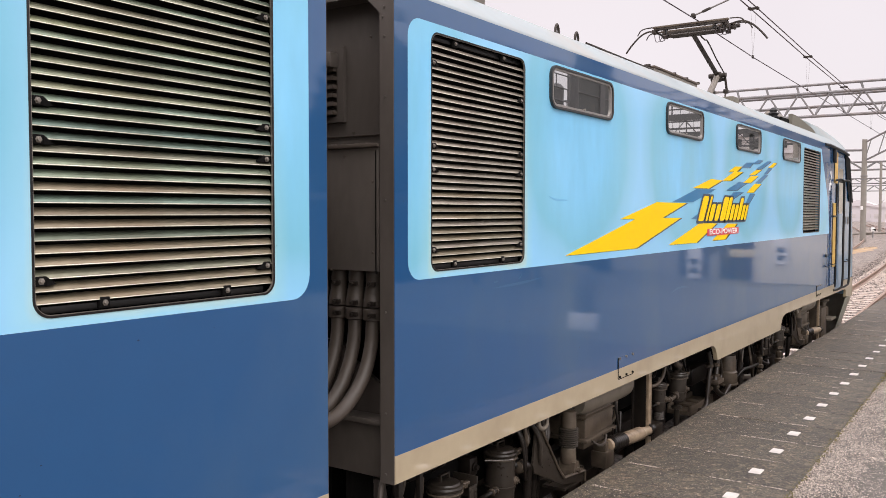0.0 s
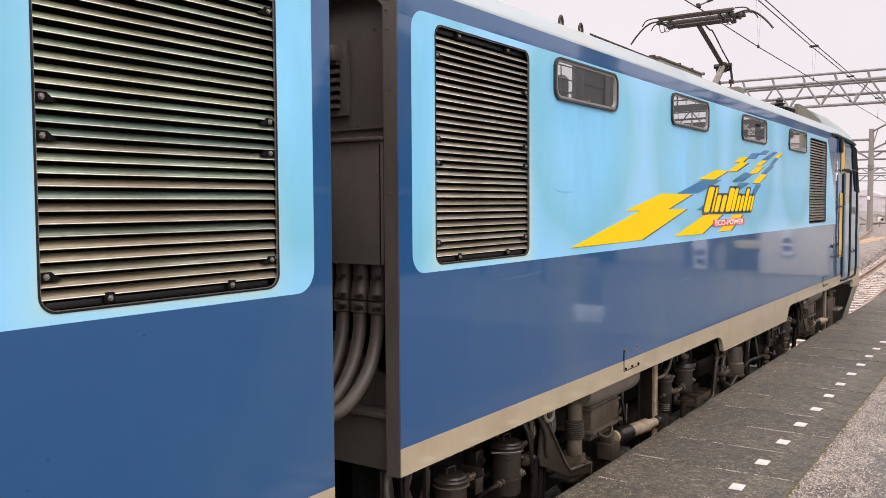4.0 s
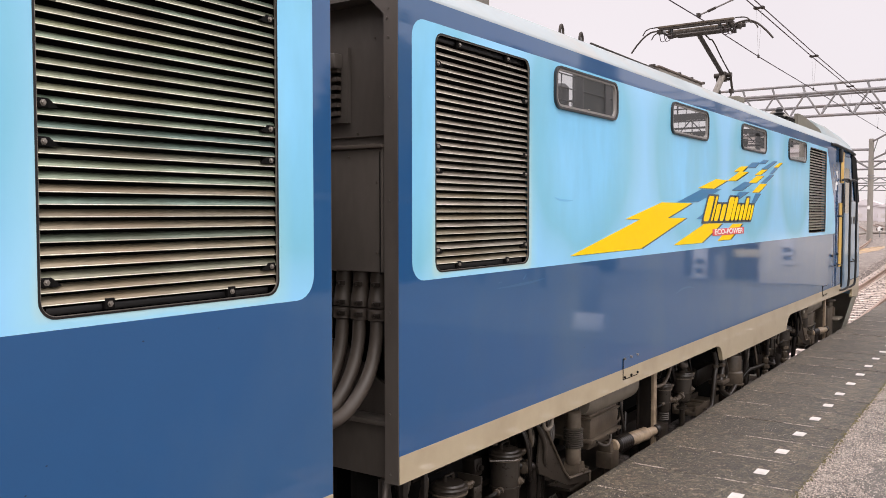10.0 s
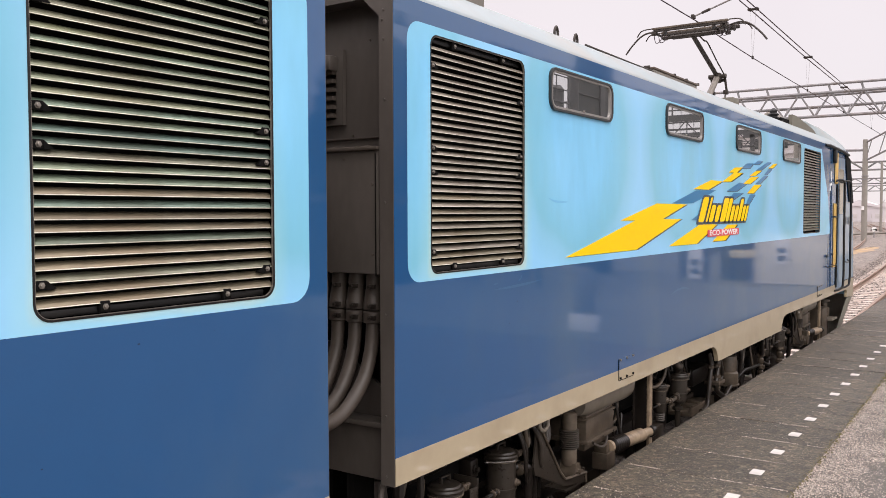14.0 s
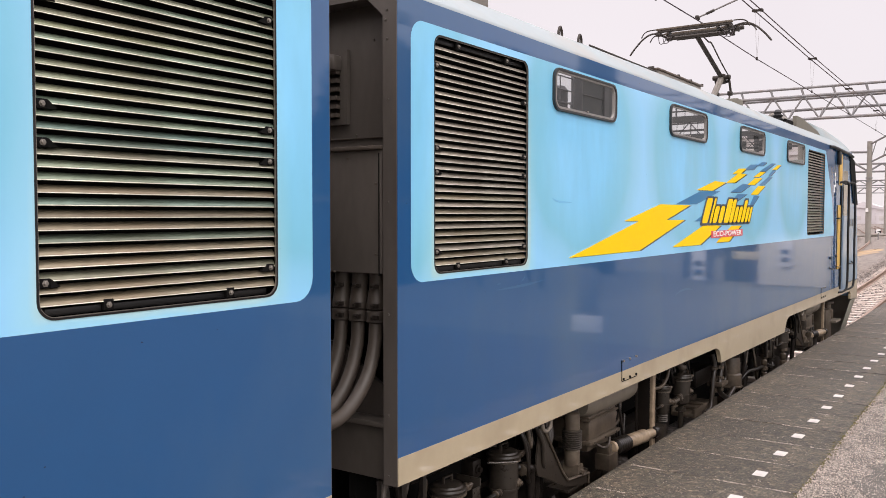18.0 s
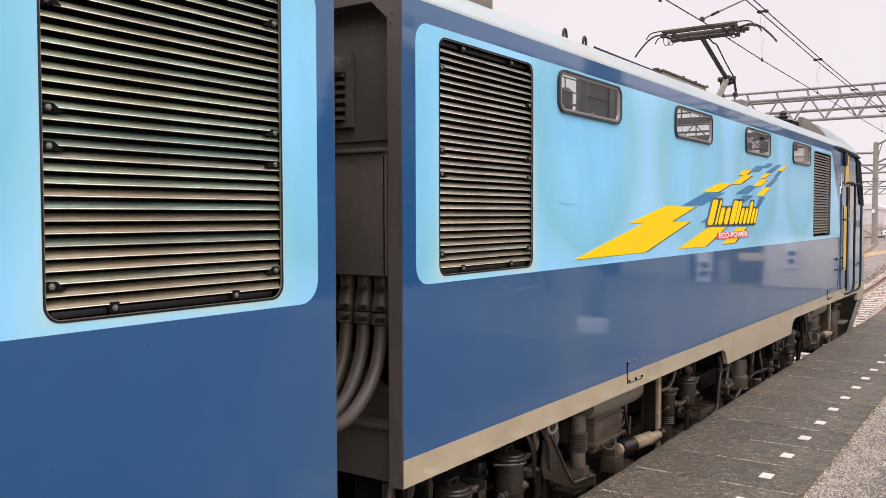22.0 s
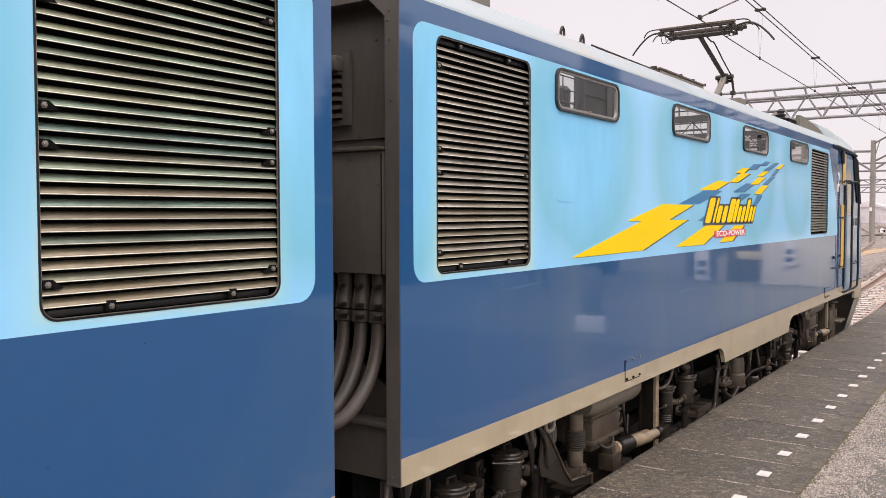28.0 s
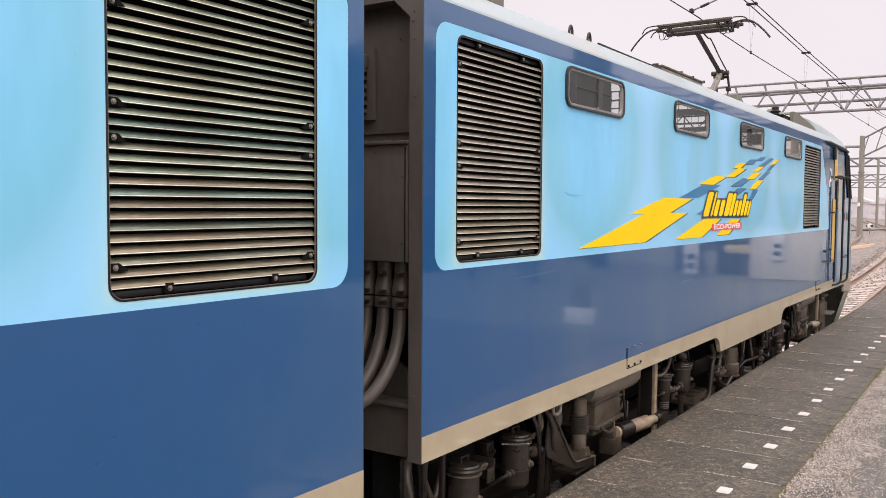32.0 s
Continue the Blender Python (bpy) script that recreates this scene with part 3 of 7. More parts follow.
def piece(name, me, parent, at, rot=(0, 0, 0)):
    """One of many alike pieces on shared mesh data; at is a world place at the build."""
    ob = new(name, me)
    ob.parent = parent
    ob.location = Vector(at) - root_of(parent).location
    ob.rotation_euler = rot
    return ob


# ---- the locomotive: two sections, coupled back to back ----
RAIL_Z = -0.9
HALF = 1.4
LENGTH = 11.95
STRIPE, BAND_TOP, BAND_LOW, BAND_DEEP = 1.277, 0.543, 0.423, 0.266
PANEL_TOP, SIDE_TOP = 2.400, 2.490
LOUVRE = (0.272, 1.122, 1.308, 2.361)
CAB_LOUVRE = (8.12, 9.15, 1.318, 2.350)
WINDOWS = [(1.40 + 1.861 * i, 2.265 + 1.867 * i) for i in range(4)]
WIN_LOW, WIN_TOP = 2.146, 2.382
# the nose seen from the side: (distance from the coupling end, height)
NOSE = [(11.95, 0.25), (11.95, 0.60), (11.89, 1.18), (11.73, 1.75), (11.44, 2.30), (11.22, 2.49)]

BLUE_SHAPES = [
    [(5.30, 1.985), (5.61, 1.998), (5.77, 2.055), (5.50, 2.042)],
    [(5.73, 2.042), (5.97, 2.053), (6.12, 2.095), (5.94, 2.091)],
    [(4.83, 1.765), (5.18, 1.773), (5.55, 1.856), (5.25, 1.853)],
    [(4.91, 1.691), (5.07, 1.693), (5.40, 1.761), (5.07, 1.755)],
    [(5.84, 1.992), (6.06, 2.001), (6.48, 2.101), (6.31, 2.093)],
    [(5.48, 1.645), (5.59, 1.646), (5.83, 1.753), (5.64, 1.750)],
    [(5.83, 1.859), (6.02, 1.864), (6.34, 1.955), (6.18, 1.949)],
    [(6.18, 1.960), (6.29, 1.965), (6.51, 2.032), (6.36, 2.026)],
    [(3.41, 1.646), (3.91, 1.651), (4.54, 1.769), (3.99, 1.756)],
    [(3.86, 1.516), (4.06, 1.515), (4.21, 1.570), (4.05, 1.561)],
]
YELLOW_SHAPES = [
    [(5.39, 1.846), (5.66, 1.854), (5.95, 1.930), (5.67, 1.920)],
    [(5.61, 1.928), (5.82, 1.936), (6.08, 1.997), (5.86, 1.987)],
    [(5.52, 1.758), (5.77, 1.763), (6.07, 1.854), (5.80, 1.847)],
    [(6.34, 2.030), (6.53, 2.039), (6.73, 2.096), (6.58, 2.088)],
    [(3.90, 1.763), (4.32, 1.768), (4.71, 1.848), (4.38, 1.850)],
    [(4.71, 1.846), (4.97, 1.854), (5.37, 1.946), (5.17, 1.943), (5.36, 1.998), (5.11, 1.987), (4.90, 1.933), (5.08, 1.940)],
    [(3.35, 1.327), (4.01, 1.324), (4.56, 1.473), (4.12, 1.487)],
    [(4.44, 1.330), (4.82, 1.330), (5.20, 1.466), (4.89, 1.469)],
    [(1.61, 1.321), (2.70, 1.325), (3.62, 1.527), (3.21, 1.529), (3.75, 1.641), (3.09, 1.643), (2.42, 1.526), (2.68, 1.524)],
]


def nose_s(z):
    """How far the nose reaches at the height z."""
    for (s0, z0), (s1, z1) in zip(NOSE, NOSE[1:]):
        if z0 <= z <= z1:
            return s0 + (s1 - s0) * (z - z0) / (z1 - z0)
    return NOSE[-1][0]


def louvre_unit(root, fy, box_s, x_side, slat_count, detail, name="louvre"):
    """A recessed louvre: frame, backing, blades, brackets with bolts."""
    s0, s1, z0, z1 = box_s
    bm = bmesh.new()
    rim = 0.003
    sheet(bm, lambda s, z, d: (x_side + 0.002 + d, fy(s), z), rounded(s0 - 0.003, s1 + 0.003, z0 - 0.003, z1 + 0.003, 0.05), [rounded(s0 + rim, s1 - rim, z0 + rim, z1 - rim, 0.046)], 0.009)
    frame_ob = part(name, bm, SLAT_FRAME, root, "black rubber-lined frame round the louvre blades")
    bm = bmesh.new()
    sheet(bm, lambda s, z, d: (x_side + 0.0005 + d, fy(s), z), rounded(s0 + 0.003, s1 - 0.003, z0 + 0.003, z1 - 0.003, 0.046), [rounded(s0 + 0.0052, s1 - 0.0052, z0 + 0.0052, z1 - 0.0052, 0.044)], 0.006)
    part("seal_trim", bm, BOLT, frame_ob, "thin bright trim inside the seal", smooth=False)
    # near-black sheet paints the shade in the gaps between the blades
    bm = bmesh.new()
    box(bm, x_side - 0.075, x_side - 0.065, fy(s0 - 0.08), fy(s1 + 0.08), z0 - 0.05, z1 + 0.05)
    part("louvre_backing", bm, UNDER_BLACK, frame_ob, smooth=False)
    n = slat_count
    low = z0 + 0.033
    step = 0.0331
    bm = bmesh.new()
    w = (s1 - s0 - 2 * rim) / 2 - 0.0005
    prof = [(-0.030, 0.0232), (-0.016, 0.0186), (-0.0075, 0.0128), (-0.0034, 0.0074), (-0.0012, 0.0030), (-0.0002, 0.0010), (-0.0010, 0.0), (-0.0030, 0.0022), (-0.0060, 0.0088), (-0.0150, 0.0164), (-0.030, 0.0218)]
    rows = []
    for sy in (-1, 1):
        rows.append([bm.verts.new((x, sy * (w - 0.6 * min(0.0, x + 0.004)), z)) for x, z in prof])
    k = len(prof)
    for i in range(k):
        j = (i + 1) % k
        bm.faces.new((rows[0][i], rows[0][j], rows[1][j], rows[1][i]))
    bm.faces.new(rows[0][::-1])
    bm.faces.new(rows[1])
    blade = finish("slat", bm, SLAT if fy(1) < fy(0) else SLAT_GREY, True, 22)
    brown = blade.copy()
    brown.materials[0] = SLAT_BROWN
    # front hem painted pale for its lit edge, against darker-toned blades
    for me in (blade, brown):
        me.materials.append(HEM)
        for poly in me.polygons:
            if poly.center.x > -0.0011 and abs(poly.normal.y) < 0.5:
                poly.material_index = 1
    for i in range(n):
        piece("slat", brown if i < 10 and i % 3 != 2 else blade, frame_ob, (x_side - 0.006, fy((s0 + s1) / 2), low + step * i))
    if not detail:
        return frame_ob
    # the flat header plate above the blades
    bm = bmesh.new()
    box(bm, x_side - 0.03, x_side - 0.022, *sorted((fy(s0 + 0.01), fy(s1 - 0.01))), z1 - 0.028, z1 - 0.004, 0.002)
    part("header_plate", bm, SLAT_FRAME, frame_ob, "black header plate")
    bm = bmesh.new()
    box(bm, x_side - 0.028, x_side - 0.020, *sorted((fy(s0 + 0.03), fy(s1 - 0.03))), z0 + 0.006, z0 + 0.026, 0.002)
    part("sill_plate", bm, SLAT_FRAME, frame_ob)
    # brackets and bolts
    spots = [(0.025, z) for z in (0.095, 0.452, 0.557, 0.922)] + [(s1 - s0 - 0.025, z) for z in (0.095, 0.462, 0.562, 0.84)]
    spots += [(0.20, 0.024), (0.64, 0.024), (0.20, z1 - z0 - 0.022), (0.64, z1 - z0 - 0.022)]
    for u, v in spots:
        y, z = fy(s0 + u), z0 + v
        bm = bmesh.new()
        tall = 0.013 if 0.03 < v < z1 - z0 - 0.04 else 0.016
        box(bm, x_side - 0.022, x_side - 0.005, y - 0.016, y + 0.016, z - tall, z + tall, 0.003)
        if 0.03 < v < z1 - z0 - 0.04:
            # a tapered gusset runs from the bracket along the blade
            mid = fy((s0 + s1) / 2)
            k = 1 if mid > y else -1
            tri = [(y + k * 0.014, z + 0.012), (y + k * 0.042, z - 0.010), (y + k * 0.014, z - 0.013)]
            near = [bm.verts.new((x_side - 0.004, a, b)) for a, b in tri]
            back = [bm.verts.new((x_side - 0.020, a, b)) for a, b in tri]
            for a in range(3):
                b = (a + 1) % 3
                bm.faces.new((near[a], near[b], back[b], back[a]))
            bm.faces.new(near)
            bm.faces.new(back[::-1])
            bmesh.ops.recalc_face_normals(bm, faces=bm.faces)
        part("bracket", bm, UNDER_BLACK, frame_ob)
        bm = bmesh.new()
        lathe(bm, (x_side - 0.005, y, z), (1, 0, 0), [(0, 0.0095), (0.0016, 0.0095), (0.0018, 0.0068), (0.0062, 0.0064), (0.0070, 0.0052)], 6)
        part("bolt", bm, BOLT, frame_ob)
    return frame_ob


def window_unit(root, fy, s0, s1):
    bm = bmesh.new()
    sheet(bm, lambda s, z, d: (0.016 + d, fy(s), z), rounded(s0, s1, WIN_LOW, WIN_TOP, 0.065, 8), [rounded(s0 + 0.015, s1 - 0.015, WIN_LOW + 0.012, WIN_TOP - 0.012, 0.055, 8)], 0.05)
    rub = part("window", bm, SEAL, root, "rounded window in a black rubber seal")
    bm = bmesh.new()
    sheet(bm, lambda s, z, d: (0.010 + d, fy(s), z), rounded(s0 + 0.014, s1 - 0.014, WIN_LOW + 0.011, WIN_TOP - 0.011, 0.055, 8), [rounded(s0 + 0.036, s1 - 0.036, WIN_LOW + 0.026, WIN_TOP - 0.022, 0.042, 8)], 0.04)
    part("window_frame", bm, WIN_METAL, rub)
    bm = bmesh.new()
    sheet(bm, lambda s, z, d: (0.002 + d, fy(s), z), rounded(s0 + 0.033, s1 - 0.033, WIN_LOW + 0.023, WIN_TOP - 0.020, 0.042, 8), [], 0.006)
    part("pane", bm, GLASS, rub, "mirror-tinted pane", smooth=False)
    bm = bmesh.new()
    cyl(bm, (0.008, fy((s0 + s1) / 2), WIN_LOW + 0.028), (0.018, fy((s0 + s1) / 2), WIN_LOW + 0.028), 0.006, seg=8)
    part("latch", bm, BOLT, rub)


def film(root, fy, loops, d, mat, name, label="", x0=0.0):
    for loop in loops:
        bm = bmesh.new()
        sheet(bm, lambda s, z, dd: (x0 + d + dd, fy(s), z), loop, [], 0.001)
        part(name, bm, mat, root, label, smooth=False)


def text_part(body, size, root, place, mat, name, width=None):
    """Lettering on the side, read along +y, as a mesh."""
    cu = bpy.data.curves.new(name, "FONT")
    cu.body, cu.size, cu.extrude, cu.align_x, cu.align_y = body, size, 0.0006, "CENTER", "CENTER"
    cu.offset = size * 0.022
    tmp = new(name, cu)
    bpy.context.view_layer.update()
    me = bpy.data.meshes.new_from_object(tmp.evaluated_get(bpy.context.evaluated_depsgraph_get()))
    bpy.data.objects.remove(tmp)
    xs = [v.co.x for v in me.vertices]
    k = width / (max(xs) - min(xs)) if width else 1
    me.transform(Matrix(((0, 0, 1, 0), (k, 0, 0, 0), (0, 1, 0, 0), (0, 0, 0, 1))))
    me.transform(Matrix.Translation(Vector(place) - root_of(root).location))
    me.materials.clear()
    me.materials.append(mat)
    ob = new(name, me)
    ob.parent = root
    return ob


def wordmark(root, fy):
    """The side's mark as plain slanted blocks, yellow on a dark outline, with a red tab below."""
    z0, z1 = 1.494, 1.725
    # block widths and heights, low to tall, along the mark
    blocks = [(0.00, 0.19, 1), (0.20, 0.07, 1), (0.28, 0.15, 0.7), (0.44, 0.15, 0.7), (0.60, 0.19, 1), (0.765, 0.13, 1), (0.895, 0.125, 0.7), (1.02, 0.125, 0.7), (1.145, 0.125, 1), (1.27, 0.115, 0.7), (1.385, 0.09, 0.7)]
    lean = lambda z: 0.75 * (z - z0)
    slant = lambda loop: [(u + lean(v), v) for u, v in loop]
    for s, w, h in blocks:
        a, top = 4.02 + s, z0 + (z1 - z0 - 0.02) * h
        film(root, fy, [slant(rounded(a - 0.026, a + w * 0.9 + 0.022, z0 - 0.016, top + 0.016, 0.03, 4))], 0.0045, NAVY, "mark_outline")
    for s, w, h in blocks:
        a, top = 4.02 + s, z0 + (z1 - z0 - 0.02) * h
        b, e = a + w * 0.82, min(0.03, w * 0.25)
        film(root, fy, [slant(rounded(a + 0.006, b, z0 + 0.004, top, e, 4))], 0.006, YELLOW, "mark_block")
    film(root, fy, [[(4.289, 1.372), (5.243, 1.375), (5.243, 1.435), (4.289, 1.430)]], 0.006, RED, "red_tab", "red tab with white lettering")
    text_part("ECO-POWER", 0.062, root, (0.0078, fy(4.766), 1.403), WHITE, "tab_lettering", 0.86)


def body(root, fy, detail):
    """Side plates, roof, nose, end wall and floor of one section."""
    # --- platform side: dark field, light field, beige band ---
    side = lambda s, z, d: (d, fy(s), z)
    corner = []
    for cs, cz, r, a in ((0.097 + 0.085, PANEL_TOP - 0.085, 0.085, 90), (0.097 + 0.085, STRIPE + 0.085, 0.085, 180)):
        corner += [(cs + r * math.cos(radians(a + 15 * i)), cz + r * math.sin(radians(a + 15 * i))) for i in range(7)]
    light = corner + [(9.86, STRIPE), (9.86, STRIPE + 0.10), (9.70, 1.77), (9.20, PANEL_TOP)]
    dark = [(0.004, BAND_TOP), (nose_s(BAND_TOP), BAND_TOP), (nose_s(0.6), 0.6), (nose_s(1.18), 1.18), (nose_s(1.75), 1.75), (nose_s(2.3), 2.3), (11.22, SIDE_TOP), (0.004, SIDE_TOP)]
    bm = bmesh.new()
    sheet(bm, side, dark, [light], 0.03)
    part("dark_blue_side", bm, DARK_BLUE, root, "glossy dark blue painted side sheet", smooth=False)
    holes = [rounded(s0 + 0.012, s1 - 0.012, WIN_LOW + 0.01, WIN_TOP - 0.01, 0.06) for s0, s1 in WINDOWS]
    holes += [rounded(*LOUVRE, 0.05), rounded(*CAB_LOUVRE, 0.05)]
    bm = bmesh.new()
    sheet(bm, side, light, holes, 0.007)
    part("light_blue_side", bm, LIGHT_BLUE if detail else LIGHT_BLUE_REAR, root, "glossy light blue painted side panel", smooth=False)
    band = [(0.004, BAND_TOP), (0.004, BAND_LOW), (4.46, BAND_LOW), (4.52, 0.415), (4.58, 0.39), (4.62, 0.34), (4.65, BAND_DEEP + 0.01), (7.03, BAND_DEEP), (7.07, 0.33), (7.11, 0.38), (7.18, 0.41), (7.26, BAND_LOW), (11.30, BAND_LOW - 0.02), (11.36, 0.36), (11.34, 0.28), (11.95, 0.25), (nose_s(BAND_TOP), BAND_TOP)]
    bm = bmesh.new()
    sheet(bm, lambda s, z, d: (0.002 + d, fy(s), z), band, [], 0.035)
    part("beige_sill_band", bm, BEIGE, root, "beige sill band with stepped lower edge", smooth=False)
    # --- far side, plain ---
    far = lambda s, z, d: (-2 * HALF - d, fy(s), z)
    bm = bmesh.new()
    sheet(bm, far, dark, [light], 0.03)
    part("dark_blue_side", bm, DARK_BLUE, root, smooth=False)
    bm = bmesh.new()
    sheet(bm, far, light, [], 0.03)
    part("light_blue_side", bm, LIGHT_BLUE, root, smooth=False)
    bm = bmesh.new()
    sheet(bm, lambda s, z, d: (-2 * HALF - 0.002 - d, fy(s), z), band, [], 0.035)
    part("beige_sill_band", bm, BEIGE, root, smooth=False)
    # --- roof shoulder, the pale strip, and the roof deck ---
    shoulder = [(0.0, 2.490), (-0.003, 2.500), (-0.012, 2.511), (-0.06, 2.550), (-0.13, 2.606), (-0.185, 2.650), (-0.195, 2.656), (-0.21, 2.660)]
    deck = [(-0.21, 2.660), (-0.35, 2.69), (-0.7, 2.73), (-1.4, 2.76)]
    for name, prof, mat, label in (("roof_shoulder", shoulder, ROOF_WHITE, "pale blue-white roof shoulder"), ("roof_deck", deck, ROOF_GREY, "grey roof deck")):
        bm = bmesh.new()
        both = [prof] if name == "roof_shoulder" else [prof + [(-2 * HALF - x, z) for x, z in reversed(prof[:-1])]]
        if name == "roof_shoulder":
            both.append([(-2 * HALF - x, z) for x, z in prof])
        for p in both:
            rows = []
            for s in (0.002, 5.0, 9.6, 11.1):
                rows.append([bm.verts.new((x, fy(s), z if s < 10 else z - 0.02 * (z - 2.49))) for x, z in p])
            for a, b in zip(rows, rows[1:]):
                for i in range(len(p) - 1):
                    bm.faces.new((a[i], a[i + 1], b[i + 1], b[i]))
        part(name, bm, mat, root, label)
    # the roof's slope down to the nose
    bm = bmesh.new()
    prof = [(x, z) for x, z in shoulder + deck[1:]]
    prof = prof + [(-2 * HALF - x, z) for x, z in reversed(prof[:-1])]
    a = [bm.verts.new((x, fy(11.1), z - 0.02 * (z - 2.49))) for x, z in prof]
    b = [bm.verts.new((x * 0.93 - 0.10, fy(11.50), 2.34 + (z - 2.49) * 0.35)) for x, z in prof]
    for i in range(len(prof) - 1):
        bm.faces.new((a[i], a[i + 1], b[i + 1], b[i]))
    part("cab_roof_slope", bm, ROOF_WHITE, root, "pale roof slope above the cab")
    # --- nose ---
    bm = bmesh.new()
    cols = [(-0.02, 0.0), (-0.10, 0.10), (-0.35, 0.22), (-0.9, 0.30), (-1.4, 0.32)]
    cols += [(-2 * HALF - x, d) for x, d in reversed(cols[:-1])]
    rings = []
    for s, z in NOSE:
        rings.append([bm.verts.new((x, fy(s - 0.02 + d * (1 if z < 2.3 else 0.6)), z)) for x, d in cols])
    for u, v in zip(rings, rings[1:]):
        for i in range(len(cols) - 1):
            bm.faces.new((u[i], u[i + 1], v[i + 1], v[i]))
    part("nose", bm, LIGHT_BLUE, root, "light blue raked cab front")
    bm = bmesh.new()
    rings = []
    skirt = [(0.0, -0.58), (0.0, -0.06)] + [(x, d) for x, d in cols[1:-1]] + [(-2 * HALF, -0.06), (-2 * HALF, -0.58)]
    for z in (0.26, 0.02, -0.22, -0.45):
        tuck = (0.26 - z) * 0.27
        rings.append([bm.verts.new((x - 0.004 - tuck if x > -HALF else x + 0.004 + tuck, fy(11.93 + d - 0.18 * (0.26 - z) * (1 if d > -0.1 else 0.3)), z)) for x, d in skirt])
    for u, v in zip(rings, rings[1:]):
        for i in range(len(skirt) - 1):
            bm.faces.new((u[i], u[i + 1], v[i + 1], v[i]))
    bmesh.ops.recalc_face_normals(bm, faces=bm.faces)
    part("front_skirt", bm, SKIRT_GREY, root, "olive-grey front skirt", smooth=False)
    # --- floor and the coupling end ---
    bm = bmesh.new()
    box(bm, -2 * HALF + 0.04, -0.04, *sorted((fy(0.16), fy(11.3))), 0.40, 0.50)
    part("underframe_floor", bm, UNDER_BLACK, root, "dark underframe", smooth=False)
    yend = lambda d: fy(0) - (fy(1) - fy(0)) * d
    endp = lambda u, v, d: (u, yend(d), v)
    arch = [(-0.002, 0.421), (-0.002, 2.485), (-0.03, 2.555), (-0.13, 2.625), (-0.35, 2.69), (-1.4, 2.755), (-2.45, 2.69), (-2.67, 2.625), (-2.77, 2.555), (-2.798, 2.485), (-2.798, 0.421),
            (-2.72, 0.421), (-2.72, 2.40), (-2.64, 2.48), (-0.16, 2.48), (-0.074, 2.40), (-0.074, 0.421)]
    bm = bmesh.new()
    sheet(bm, endp, arch, [], 0.10)
    part("end_frame", bm, END_GREY, root, "brown-grey end frame round the coupling end", smooth=False)
    bm = bmesh.new()
    box(bm, -2.74, -0.06, *sorted((yend(-0.10), yend(-0.13))), 1.29, 2.6)
    part("end_wall", bm, END_GREY, root, "recessed brown-grey end wall", smooth=False)
    # the recess behind the jumper plugs, its shade painted with near-black surfaces
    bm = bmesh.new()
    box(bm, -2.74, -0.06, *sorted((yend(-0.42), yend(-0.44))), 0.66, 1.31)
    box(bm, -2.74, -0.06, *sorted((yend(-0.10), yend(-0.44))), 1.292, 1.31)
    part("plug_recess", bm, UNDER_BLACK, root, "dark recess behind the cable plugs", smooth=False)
    bm = bmesh.new()
    sheet(bm, lambda u, v, d: (u, yend(-0.16 + d), v), [(-0.60, 0.66), (-0.60, 0.98), (-0.44, 0.98), (-0.36, 0.90), (-0.20, 0.80), (-0.074, 0.77), (-0.074, 0.66)], [], 0.02)
    part("recess_apron", bm, END_GREY, root, smooth=False)
    bm = bmesh.new()
    box(bm, -2.60, -0.082, yend(-0.004), yend(-0.098), 1.318, 1.845, 0.006)
    cab = part("end_cabinet", bm, END_GREY, root, "dark equipment cabinet with a lipped top")
    bm = bmesh.new()
    box(bm, -2.62, -0.079, yend(0.012), yend(-0.098), 1.845, 1.860, 0.003)
    part("cabinet_lip", bm, CABLE, cab, "light metal lip")
    for x, z in ((-0.115, 1.70), (-0.115, 1.40), (-0.27, 1.81), (-0.35, 1.32), (-0.10, 1.92), (-0.30, 1.92), (-0.2, 2.33), (-0.05, 2.3), (-0.045, 2.05), (-0.045, 1.62), (-0.045, 1.15), (-0.045, 0.72), (-0.045, 0.46), (-0.05, 2.42), (-0.057, 2.38)):
        bm = bmesh.new()
        face = 0.0 if x > -0.078 else (-0.004 if 1.3 < z < 1.845 else -0.10)
        cyl(bm, (x, yend(face - 0.004), z), (x, yend(face + 0.006), z), 0.0065, 0.005, seg=8)
        part("end_bolt", bm, END_GREY if x > -0.078 else CABLE, root)
    bm = bmesh.new()
    sheet(bm, lambda u, v, d: (u, yend(-0.075 + d), v), [(-0.82, 1.970), (-0.82, 2.300), (-0.336, 2.300), (-0.336, 1.970)], [[(-0.79, 1.995), (-0.79, 2.265), (-0.376, 2.265), (-0.376, 1.995)]], 0.02)
    vent = part("end_vent", bm, END_GREY, root, "small louvred vent with a bolted flange", smooth=False)
    for i in range(6):
        bm = bmesh.new()
        box(bm, -0.79, -0.376, *sorted((yend(-0.05), yend(-0.095))), 2.003 + 0.038 * i, 2.021 + 0.038 * i)
        part("vent_slat", bm, CABLE, vent, smooth=False)
    bm = bmesh.new()
    box(bm, -0.80, -0.366, *sorted((yend(-0.02), yend(-0.09))), 2.206, 2.275, 0.012)
    part("vent_hood", bm, END_GREY, vent)
    bm = bmesh.new()
    box(bm, -2.72, -0.075, *sorted((yend(-0.05), yend(-0.15))), 0.645, 0.668, 0.003)
    part("end_shelf", bm, END_GREY, root)
    bm = bmesh.new()
    box(bm, -2.72, -0.075, *sorted((yend(-0.085), yend(-0.13))), 0.405, 0.645, 0.004)
    part("end_lower_panel", bm, END_GREY, root)
    # the weld seam above the cabinet and the dark slot beside its door
    bm = bmesh.new()
